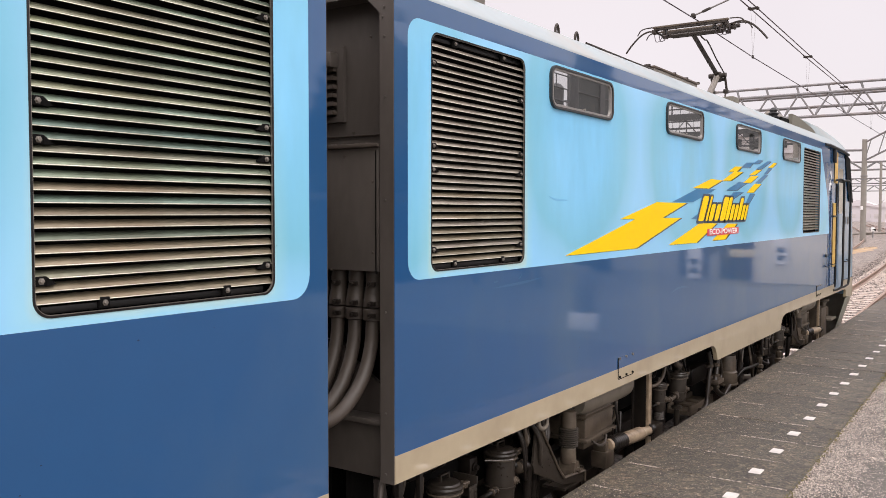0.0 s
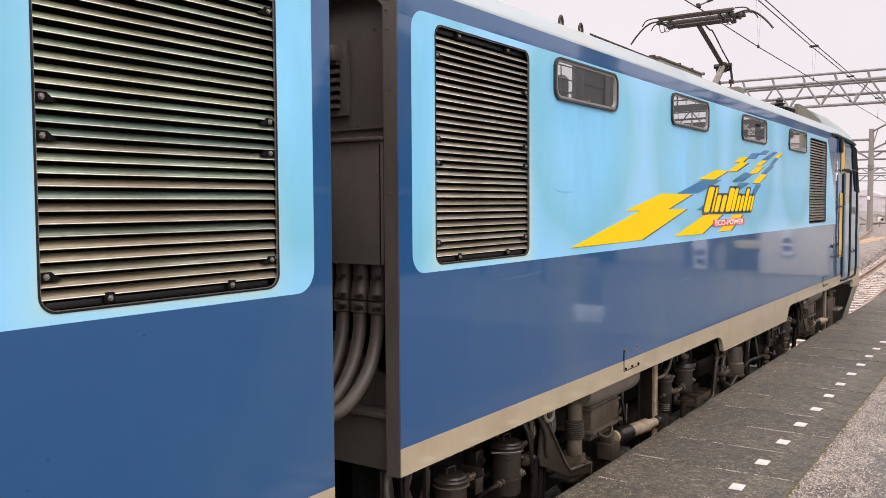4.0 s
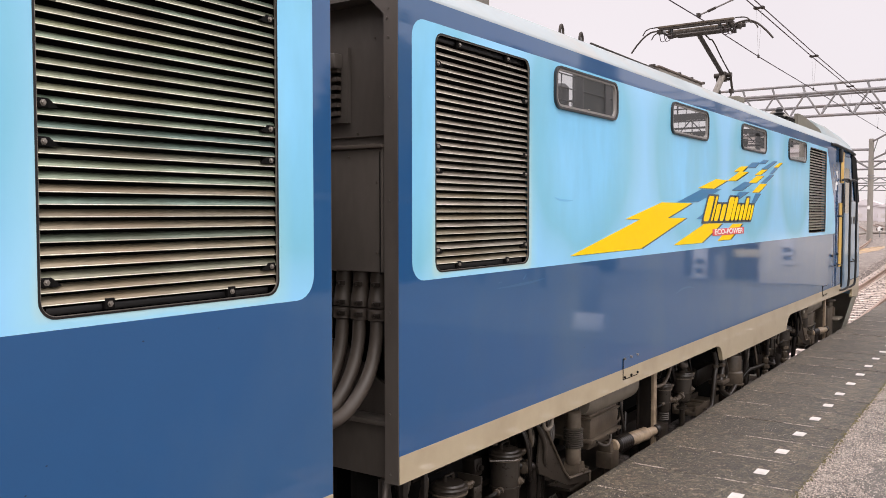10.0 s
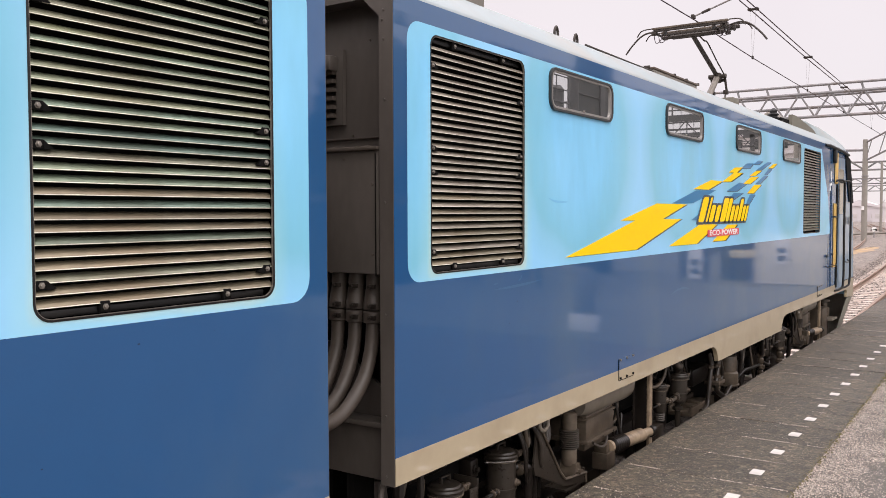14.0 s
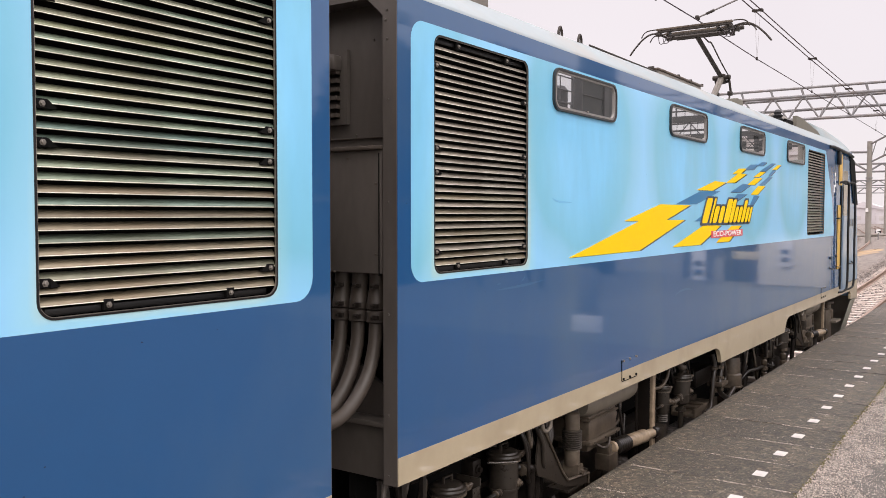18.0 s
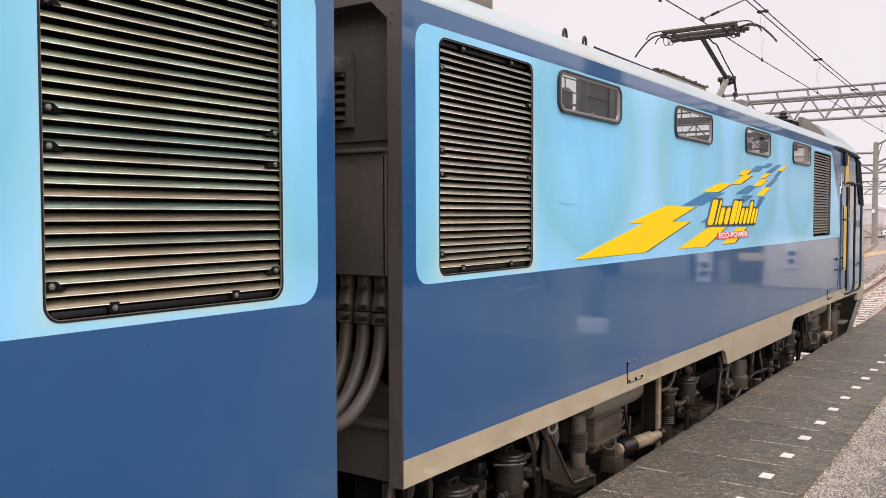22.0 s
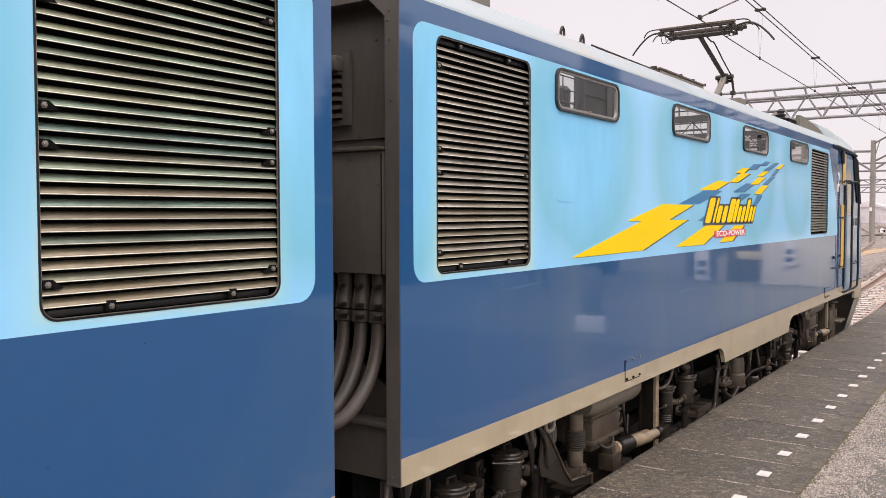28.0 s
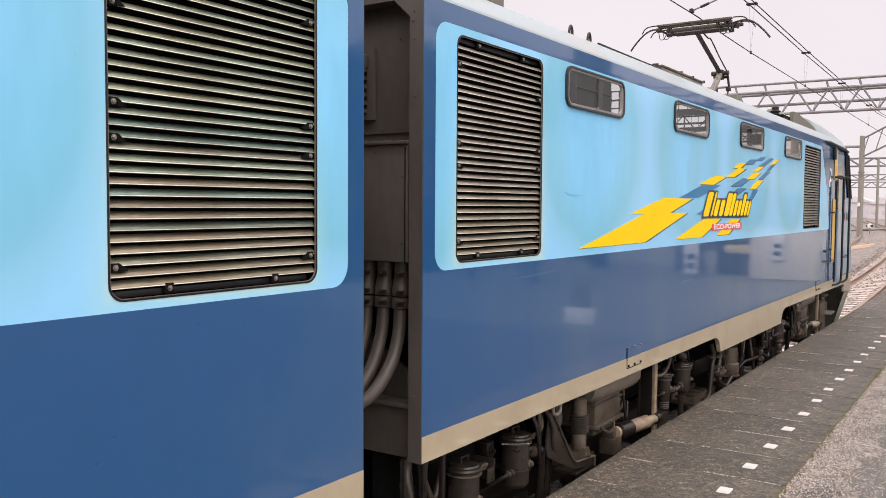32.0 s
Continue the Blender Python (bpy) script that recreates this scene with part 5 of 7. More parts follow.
def underframe(root, fy):
    """The equipment that hangs under the front section."""
    g = 1 if fy(1) > fy(0) else -1
    near = bogie(root, fy, 2.6)
    farb = bogie(root, fy, 9.2)
    sets = ((near, 0.0, ((0.70, 0.218, -0.12, 0.086), (1.26, 0.258, -0.06, 0.086))),
            (farb, 6.77, ((0.42, 0.20, -0.06, 0.075), (1.09, 0.21, -0.05, 0.085))))
    r = random.Random(31)
    for bg, off, cans in sets:
        F = lambda s, off=off: fy(s + off)
        damper_set(bg, F, 2.07)
        for s, top, low, rad in cans:
            canister(bg, -0.22, F(s), top, low, rad, facing=g)
        # the bright drip bar on the second canister
        s, top, low, rad = cans[1]
        bm = bmesh.new()
        tube(bm, smooth_path([(-0.145, F(s - 0.29), top + 0.006), (-0.138, F(s - 0.20), top - 0.014), (-0.130, F(s - 0.06), top - 0.044), (-0.132, F(s + 0.03), top - 0.058)]), 0.005, 8)
        part("clamp_bar", bm, CHROME, bg, "bright steel clamp bar")
        # bracket plate holding the first canister, its front corner worn bright
        s, top, low, rad = cans[0]
        bm = bmesh.new()
        box(bm, -0.30, -0.15, F(s + 0.205) - 0.005, F(s + 0.205) + 0.005, top - 0.14, top - 0.02, 0.002)
        box(bm, -0.158, -0.15, *sorted((F(s + 0.13), F(s + 0.21))), top - 0.14, top - 0.06, 0.002)
        part("canister_bracket", bm, CAN_GREY, bg, "folded steel canister bracket")
        # manifold plate, near-black for the shade behind, and pipes between the canisters
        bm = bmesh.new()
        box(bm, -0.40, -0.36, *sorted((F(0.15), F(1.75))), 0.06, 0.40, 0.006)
        part("manifold_plate", bm, UNDER_BLACK, bg, "near-black manifold plate")
        for s, z, w in ((0.35, 0.33, 0.05), (0.52, 0.30, 0.04), (0.98, 0.31, 0.045), (1.08, 0.18, 0.04), (1.52, 0.20, 0.04)):
            bm = bmesh.new()
            box(bm, -0.36, -0.28, F(s) - w, F(s) + w, z - 0.05, z + 0.05, 0.008)
            lathe(bm, (-0.285, F(s), z), (1, 0, 0), [(0, 0.026), (0.014, 0.026), (0.016, 0.016), (0.032, 0.015)], 8)
            part("valve_block", bm, UNDER, bg)
        for s, z, w in ((0.50, 0.345, 0.06), (0.62, 0.33, 0.05), (0.96, 0.36, 0.07)):
            hose(bg, [(-0.28, F(s - w), z - 0.05), (-0.20, F(s - w * 0.6), z), (-0.18, F(s), z + 0.03), (-0.20, F(s + w * 0.7), z - 0.005), (-0.28, F(s + w), z - 0.06)], 0.018, UNDER)
            bm = bmesh.new()
            lathe(bm, (-0.185, F(s), z + 0.03), (0.1, g, 0.0), [(-0.02, 0.022), (-0.016, 0.028), (0.016, 0.028), (0.02, 0.022)], 8)
            part("pipe_nut", bm, UNDER_LIGHT, bg)
        # hoses looped between canister and bracket
        for k in range(6):
            a, w, d = 1.42 + 0.055 * k, r.uniform(0.05, 0.11), r.uniform(0.14, 0.30)
            x = -0.15 - 0.028 * (k % 4)
            hose(bg, [(x - 0.06, F(a - w * 0.5), 0.41), (x, F(a - w * 0.4), 0.36), (x + 0.01, F(a - w * 0.2), 0.40 - d * 0.7), (x, F(a + w * 0.3), 0.40 - d), (x - 0.01, F(a + w), 0.40 - d * 0.75), (x - 0.05, F(a + w * 1.15), 0.41)], 0.013 + 0.003 * (k % 3), r.choice((UNDER, UNDER_LIGHT, CAN_GREY)))
        # a tangle of thinner hoses in front of the manifold
        for k in range(9):
            a, x, z = 1.34 + 0.035 * k, -0.11 - 0.02 * (k % 5), 0.05 + 0.05 * (k % 4)
            hose(bg, [(x - 0.08, F(a - 0.05), 0.41), (x - 0.02, F(a - 0.035), 0.34), (x, F(a - 0.01 + 0.02 * (k % 2)), 0.24), (x - 0.01, F(a + 0.03), z + 0.03), (x - 0.03, F(a + 0.07), z), (x - 0.08, F(a + 0.12), z + 0.05 * (k % 3)), (x - 0.16, F(a + 0.13), z + 0.10)], 0.009 + 0.002 * (k % 3), r.choice((UNDER, CAN_GREY, UNDER_BLACK, UNDER_LIGHT)))
        # the shackle below the sill
        hose(bg, [(-0.075, F(1.44), 0.41), (-0.070, F(1.445), 0.355), (-0.070, F(1.49), 0.335), (-0.070, F(1.535), 0.355), (-0.075, F(1.54), 0.41)], 0.012, DUCT, "sling_shackle")
        # brake pipes dropping towards the wheel
        for s, x, rad in ((1.47, -0.17, 0.024), (1.60, -0.20, 0.019), (1.71, -0.23, 0.016)):
            hose(bg, [(x - 0.16, F(s - 0.14), 0.10), (x - 0.05, F(s - 0.10), 0.125), (x + 0.01, F(s - 0.03), 0.120), (x + 0.01, F(s), 0.08), (x, F(s + 0.01), -0.10), (x - 0.02, F(s), -0.40)], rad, UNDER)
        for s, z in ((1.40, 0.115), (1.44, 0.12)):
            bm = bmesh.new()
            lathe(bm, (-0.175, F(s), z), (0, g, 0), [(-0.02, 0.026), (-0.016, 0.034), (0.006, 0.034), (0.010, 0.026)], 8)
            part("pipe_nut", bm, UNDER_LIGHT, bg)
        # pipes at the end of the bogie
        hose(bg, [(-0.25, F(0.30), 0.38), (-0.22, F(0.32), 0.1), (-0.24, F(0.30), -0.2)], 0.018)
        hose(bg, [(-0.2, F(0.16), 0.40), (-0.18, F(0.17), 0.2), (-0.22, F(0.20), -0.1), (-0.3, F(0.22), -0.4)], 0.014)
        for s, hw, z0 in ((0.10, 0.030, 0.0), (0.24, 0.018, 0.06), (0.40, 0.014, -0.05)):
            bm = bmesh.new()
            box(bm, -0.17, -0.145, F(s) - hw, F(s) + hw, z0, 0.40, 0.003)
            lathe(bm, (-0.146, F(s), z0 + 0.16), (1, 0, 0), [(0, 0.017), (0.007, 0.016), (0.009, 0.008)], 8)
            part("hanger_plate", bm, UNDER, bg)
    # vertical hanger post: deep web, tan front flange
    bm = bmesh.new()
    box(bm, -0.185, -0.160, *sorted((fy(3.415), fy(3.475))), -0.35, 0.41, 0.003)
    part("hanger_post", bm, UNDER_TAN, root, "tan vertical hanger post")
    bm = bmesh.new()
    box(bm, -0.285, -0.186, fy(3.44) - 0.008, fy(3.44) + 0.008, -0.35, 0.41, 0.002)
    box(bm, -0.297, -0.283, fy(3.44) - 0.035, fy(3.44) + 0.035, -0.35, 0.41, 0.002)
    part("post_web", bm, UNDER, root, "dusty web of the hanger post")
    # cable box coloured near-black for the shade behind the post
    bm = bmesh.new()
    box(bm, -0.62, -0.42, *sorted((fy(2.95), fy(3.38))), -0.20, 0.30, 0.015)
    box(bm, -0.44, -0.40, *sorted((fy(3.00), fy(3.30))), 0.0, 0.24, 0.008)
    part("cable_box", bm, UNDER_BLACK, root)
    hose(root, [(-0.36, fy(2.95), 0.16), (-0.33, fy(3.02), 0.02), (-0.33, fy(3.16), 0.03), (-0.36, fy(3.26), 0.16)], 0.012, UNDER_LIGHT)
    # the two canisters past the post
    canister(root, -0.24, fy(3.85), 0.190, -0.05, 0.058, facing=g)
    bm = bmesh.new()
    prof = [(0, 0.040)]
    for i in range(4):
        prof += [(0.006 + 0.016 * i, 0.046), (0.014 + 0.016 * i, 0.040)]
    lathe(bm, (-0.24, fy(3.85), -0.115), (0, 0, 1), prof, 16)
    part("bellows", bm, BELLOWS, root)
    bm = bmesh.new()
    box(bm, -0.29, -0.19, *sorted((fy(3.62), fy(3.82))), -0.30, -0.125, 0.006)
    part("foot_plate", bm, CAN_GREY, root, "grimy foot plate")
    canister(root, -0.25, fy(4.33), 0.205, -0.06, 0.082, facing=g)
    hose(root, [(-0.25, fy(4.33), -0.05), (-0.25, fy(4.33), -0.16), (-0.25, fy(4.33), -0.40)], 0.024, CAN_GREY, "drain_pipe")
    bm = bmesh.new()
    lathe(bm, (-0.25, fy(4.33), -0.125), (0, 0, 1), [(0, 0.026), (0.006, 0.046), (0.028, 0.046), (0.034, 0.026)], 12)
    part("pipe_flange", bm, CAN_GREY, root)
    # elbows from the lids up behind the sill
    hose(root, [(-0.25, fy(4.30), 0.20), (-0.22, fy(4.26), 0.25), (-0.18, fy(4.18), 0.285), (-0.16, fy(4.08), 0.30), (-0.16, fy(4.02), 0.33), (-0.17, fy(4.01), 0.42)], 0.027, CABLE, "elbow_pipe")
    hose(root, [(-0.24, fy(3.56), 0.20), (-0.19, fy(3.66), 0.205), (-0.18, fy(3.76), 0.25), (-0.18, fy(3.82), 0.32), (-0.18, fy(3.85), 0.42)], 0.014, UNDER_LIGHT, "elbow_pipe")
    hose(root, [(-0.22, fy(3.92), 0.02), (-0.20, fy(4.06), 0.018), (-0.22, fy(4.20), 0.015)], 0.016, UNDER_LIGHT, "pipe")
    for s in (4.0, 4.16):
        bm = bmesh.new()
        lathe(bm, (-0.205, fy(s), 0.018), (0, g, 0), [(0, 0.016), (0.004, 0.026), (0.03, 0.026), (0.034, 0.016)], 8)
        part("pipe_nut", bm, UNDER_LIGHT, root)
    # the open bay: tray, inner box, riser pipes and the U-bend
    bm = bmesh.new()
    box(bm, -0.44, -0.22, *sorted((fy(4.62), fy(5.30))), -0.245, -0.205, 0.006)
    box(bm, -0.24, -0.22, *sorted((fy(4.62), fy(5.30))), -0.215, -0.165, 0.004)
    box(bm, -0.44, -0.42, *sorted((fy(4.62), fy(5.30))), -0.215, -0.165, 0.004)
    part("pipe_tray", bm, UNDER_LIGHT, root, "rusty brown pipe tray")
    for s in (4.80, 5.02):
        bm = bmesh.new()
        box(bm, -0.42, -0.24, fy(s) - 0.02, fy(s) + 0.02, -0.205, -0.18, 0.003)
        part("tray_rung", bm, UNDER_LIGHT, root)
    bm = bmesh.new()
    box(bm, -0.62, -0.40, *sorted((fy(5.22), fy(5.72))), -0.10, 0.06, 0.012)
    part("relay_box", bm, UNDER, root, "small grimy relay box")
    bm = bmesh.new()
    lathe(bm, (-0.36, fy(4.62), -0.02), (0, 0, 1), [(0, 0.05), (0.01, 0.06), (0.12, 0.06), (0.13, 0.04), (0.17, 0.02)], 14)
    part("pressure_switch", bm, UNDER_LIGHT, root)
    for k, (s, x) in enumerate(((5.12, -0.20), (5.24, -0.17))):
        hose(root, [(x - 0.02, fy(s - 0.02), 0.27), (x, fy(s), 0.16), (x, fy(s - 0.03), 0.06), (x, fy(s - 0.06), -0.08), (x, fy(s - 0.10 + 0.30 * k), -0.20), (x, fy(s - 0.22 + 0.50 * k), -0.24 + 0.05 * k), (x, fy(s - 0.30 + 0.72 * k), -0.23 + 0.09 * k)], 0.024, CAN_GREY, "riser_pipe")
        for z in (0.12, 0.02, -0.09):
            bm = bmesh.new()
            lathe(bm, (x, fy(s - 0.02 - 0.02 * k), z), (0, 0, 1), [(0, 0.026), (0.006, 0.036), (0.026, 0.036), (0.032, 0.026)], 8)
            part("pipe_nut", bm, UNDER_LIGHT, root)
    hose(root, [(-0.16, fy(5.20), 0.26), (-0.15, fy(5.30), 0.10), (-0.16, fy(5.34), 0.02), (-0.17, fy(5.28), -0.05)], 0.015, CAN_GREY)
    bm = bmesh.new()
    box(bm, -0.26, -0.12, *sorted((fy(5.10), fy(5.30))), -0.035, 0.0, 0.004)
    part("pipe_clamp", bm, UNDER_LIGHT, root)
    # the stepped canister and what follows it
    bm = bmesh.new()
    lathe(bm, (-0.25, fy(5.83), -0.165), (0, 0, 1), [(0, 0.112), (0.006, 0.118), (0.018, 0.118), (0.022, 0.108), (0.130, 0.108), (0.140, 0.100), (0.146, 0.092), (0.285, 0.092), (0.300, 0.088), (0.304, 0.05)], 26)
    part("stepped_canister", bm, UNDER_LIGHT, root, "stepped grey canister")
    bm = bmesh.new()
    box(bm, -0.30, -0.20, fy(6.02) - 0.02, fy(6.02) + 0.02, -0.25, 0.06, 0.004)
    part("hanger_strap", bm, UNDER, root)
    hose(root, [(-0.22, fy(6.10), 0.26), (-0.20, fy(6.12), 0.12), (-0.21, fy(6.16), 0.02), (-0.24, fy(6.18), -0.2)], 0.016, UNDER)
    hose(root, [(-0.26, fy(6.12), -0.20), (-0.20, fy(6.18), -0.095), (-0.19, fy(6.28), -0.075), (-0.19, fy(6.50), -0.09), (-0.20, fy(6.90), -0.115)], 0.017, UNDER, "brake_pipe")
    bm = bmesh.new()
    box(bm, -0.36, -0.26, *sorted((fy(6.34), fy(6.46))), -0.30, 0.22, 0.008)
    box(bm, -0.42, -0.30, *sorted((fy(6.50), fy(6.66))), -0.10, 0.20, 0.010)
    part("hanger_post", bm, UNDER, root, "dark hanger post")
    valve_stack(root, -0.19, fy(6.93), -0.24, (0.07, 0.06, 0.08, 0.06, 0.07, 0.05), 0.045, UNDER_LIGHT)
    valve_stack(root, -0.21, fy(7.28), -0.28, (0.06, 0.08, 0.06, 0.06), 0.055, UNDER)
    valve_stack(root, -0.19, fy(7.84), -0.32, (0.08, 0.07, 0.09, 0.06), 0.048, UNDER_LIGHT)
    hose(root, [(-0.19, fy(6.95), -0.08), (-0.17, fy(7.05), -0.12), (-0.17, fy(7.2), -0.15), (-0.2, fy(7.3), -0.10)], 0.018, UNDER)
    # thin pipes and cables looped in the dark behind the canisters
    r = random.Random(12)
    for s0, s1, count in ((0.25, 0.60, 5), (1.42, 1.80, 6), (2.25, 3.25, 5), (3.85, 5.0, 8), (6.1, 7.1, 7), (8.1, 8.6, 5), (9.0, 10.1, 6)):
        for _ in range(count):
            s, x = r.uniform(s0, s1), r.uniform(-0.42, -0.26)
            z = r.uniform(0.22, 0.38) if s0 < 4.4 or s0 > 7.1 else r.uniform(0.10, 0.24)
            w, d = r.uniform(0.04, 0.16), r.uniform(0.12, 0.40)
            hose(root, [(x, fy(s - w), z), (x + 0.03, fy(s - w * 0.8), z - d * 0.6), (x + 0.03, fy(s), z - d), (x + 0.02, fy(s + w * 0.8), z - d * r.uniform(0.3, 0.9)), (x, fy(s + w), z - d * r.uniform(0, 1.4))], r.choice((0.008, 0.011, 0.015)), r.choice((UNDER, UNDER, UNDER_LIGHT)))
    # near-black filler boxes along the middle, added to block the view through underneath
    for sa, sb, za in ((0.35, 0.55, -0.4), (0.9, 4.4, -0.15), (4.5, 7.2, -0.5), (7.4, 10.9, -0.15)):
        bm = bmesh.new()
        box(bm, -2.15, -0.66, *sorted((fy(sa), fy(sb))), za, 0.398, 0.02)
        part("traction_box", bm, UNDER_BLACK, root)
    # equipment at the cab end: thin post, step box with its worn tread
    bm = bmesh.new()
    box(bm, -0.20, -0.17, *sorted((fy(10.20), fy(10.26))), -0.35, 0.40, 0.003)
    part("hanger_post", bm, UNDER_TAN, root, "tan hanger post")
    bm = bmesh.new()
    box(bm, -0.42, -0.20, *sorted((fy(10.58), fy(10.98))), -0.32, 0.16, 0.010)
    part("cab_step_box", bm, UNDER_LIGHT, root)
    bm = bmesh.new()
    lathe(bm, (-0.26, fy(11.0), 0.0), (0, 0, 1), [(0, 0.07), (0.01, 0.08), (0.14, 0.08), (0.15, 0.05), (0.22, 0.05), (0.23, 0.09), (0.26, 0.09)], 14)
    part("horn_unit", bm, UNDER_LIGHT, root)
    bm = bmesh.new()
    box(bm, -0.34, -0.12, *sorted((fy(10.92), fy(11.32))), -0.055, -0.025, 0.004)
    part("cab_step", bm, DUCT, root, "worn pale step tread")


def jumper_cables(root, fy):
    """Three heavy cables with clamped plugs, hanging across the gap to the other section."""
    g = 1 if fy(1) > fy(0) else -1
    for i, x in enumerate((-0.163, -0.262, -0.361, -0.460)):
        y = fy(0.06)
        bm = bmesh.new()
        lathe(bm, (x, y, 1.158), (0, g * 0.10, 1), [(0, 0.041), (0.012, 0.043), (0.03, 0.042), (0.105, 0.034), (0.112, 0.037), (0.165, 0.037)], 20)
        pl = part("cable_plug", bm, CABLE, root, "grey clamped cable plug")
        bm = bmesh.new()
        lathe(bm, (x, y - g * 0.002, 1.100), (0, g * 0.05, 1), [(0, 0.034), (0.004, 0.041), (0.050, 0.043), (0.054, 0.038)], 20)
        part("plug_clamp", bm, CABLE, pl)
        for dz in (1.128, 1.178, 1.262):
            bm = bmesh.new()
            box(bm, x + 0.010, x + 0.046, y - g * 0.040 - 0.008, y - g * 0.040 + 0.008, dz - 0.010, dz + 0.010, 0.003)
            cyl(bm, (x + 0.022, y - g * 0.045, dz), (x + 0.022, y - g * 0.060, dz), 0.007, seg=6)
            part("clamp_bolt", bm, UNDER, pl)
        bm = bmesh.new()
        d = lambda k: fy(0) - g * k
        sag = 0.012 * i
        pts = [(x, fy(0.06), 1.11), (x, fy(0.05), 1.00), (x, d(-0.01), 0.89), (x, d(0.06), 0.805 - sag), (x, d(0.15), 0.742 - sag), (x, d(0.25), 0.718 - sag), (x, d(0.34), 0.733 - sag), (x, d(0.43), 0.785 - sag), (x, d(0.50), 0.86), (x, d(0.525), 0.98), (x, d(0.53), 1.09)]
        tube(bm, smooth_path(pts, 5), 0.030, 14)
        part("jumper_cable", bm, CABLE, root, "thick grey jumper cable")
    hose(root, [(-0.12, fy(0.08), 0.42), (-0.10, fy(0.03), 0.34), (-0.09, fy(0.05), 0.22), (-0.12, fy(0.1), 0.05)], 0.012, CABLE, "thin_cable")


def roof_gear(root, fy, raised):
    """Lifting eyes, cable trough, covers, insulators and pantograph."""
    for s in (2.03, 2.315):
        bm = bmesh.new()
        tube(bm, smooth_path([(-0.27, fy(s) - 0.018, 2.66), (-0.27, fy(s) - 0.022, 2.71), (-0.27, fy(s), 2.742), (-0.27, fy(s) + 0.022, 2.71), (-0.27, fy(s) + 0.018, 2.66)]), 0.009, 8)
        part("lifting_eye", bm, PANTO, root, "steel lifting eye")
    bm = bmesh.new()
    tube(bm, [(-0.24, fy(2.40), 2.685), (-0.26, fy(3.3), 2.69), (-0.28, fy(3.75), 2.70)], 0.007, 8)
    part("roof_conduit", bm, PANTO, root)
    bm = bmesh.new()
    box(bm, -0.62, -0.30, *sorted((fy(0.30), fy(1.22))), 2.68, 2.80, 0.01)
    part("roof_cover", bm, PANTO_GREY, root, "beige roof cover box")
    bm = bmesh.new()
    box(bm, -0.40, -0.29, *sorted((fy(3.80), fy(4.90))), 2.66, 2.726, 0.006)
    ob = part("roof_box", bm, PANTO_GREY, root, "long low beige roof box with a dark lid")
    bm = bmesh.new()
    box(bm, -0.412, -0.278, *sorted((fy(3.78), fy(4.92))), 2.726, 2.741, 0.003)
    part("box_lid", bm, BOX_LID, ob, "dark brown overhanging lid")
    for s in (3.77, 4.28, 4.60, 4.92):
        bm = bmesh.new()
        box(bm, *((-0.36, -0.31) if s == 3.77 else (-0.41, -0.276)), fy(s) - 0.010, fy(s) + 0.010, 2.730, 2.752, 0.003)
        part("roof_clip", bm, PANTO, ob)
    # covers, insulator and horn towards the cab
    bm = bmesh.new()
    box(bm, -0.62, -0.40, *sorted((fy(6.50), fy(6.72))), 2.66, 2.815, 0.012, 2)
    part("roof_cover", bm, ROOF_OLIVE, root, "olive-grey roof cover")
    bm = bmesh.new()
    lathe(bm, (-0.42, fy(8.37), 2.66), (0, 0, 1), [(0, 0.12), (0.06, 0.12), (0.065, 0.05), (0.10, 0.075), (0.12, 0.045), (0.145, 0.07), (0.165, 0.04), (0.19, 0.05), (0.22, 0.02)], 14)
    part("roof_insulator", bm, RUBBER, root, "ribbed roof insulator")
    bm = bmesh.new()
    lathe(bm, (-0.50, fy(8.46), 2.77), (0, 1 if fy(1) > fy(0) else -1, 0), [(0, 0.06), (0.02, 0.085), (0.40, 0.095), (0.52, 0.085), (0.56, 0.04)], 18)
    hn = part("horn_cover", bm, PANTO_GREY, root, "grey rounded horn cover")
    bm = bmesh.new()
    box(bm, -0.60, -0.37, *sorted((fy(8.60), fy(9.06))), 2.66, 2.79, 0.01)
    part("horn_foot", bm, UNDER_BLACK, hn)
    bm = bmesh.new()
    w = [(fy(9.0), 2.63), (fy(9.02), 2.86), (fy(9.28), 2.86), (fy(9.62), 2.835), (fy(10.42), 2.765), (fy(10.56), 2.73), (fy(10.58), 2.62)]
    sheet(bm, lambda u, v, d: (-0.33 + d, u, v), w, [], 0.05)
    part("wedge_cover", bm, ROOF_OLIVE, root, "olive-grey wedge cover on the cab roof", smooth=False)
    bm = bmesh.new()
    rows = []
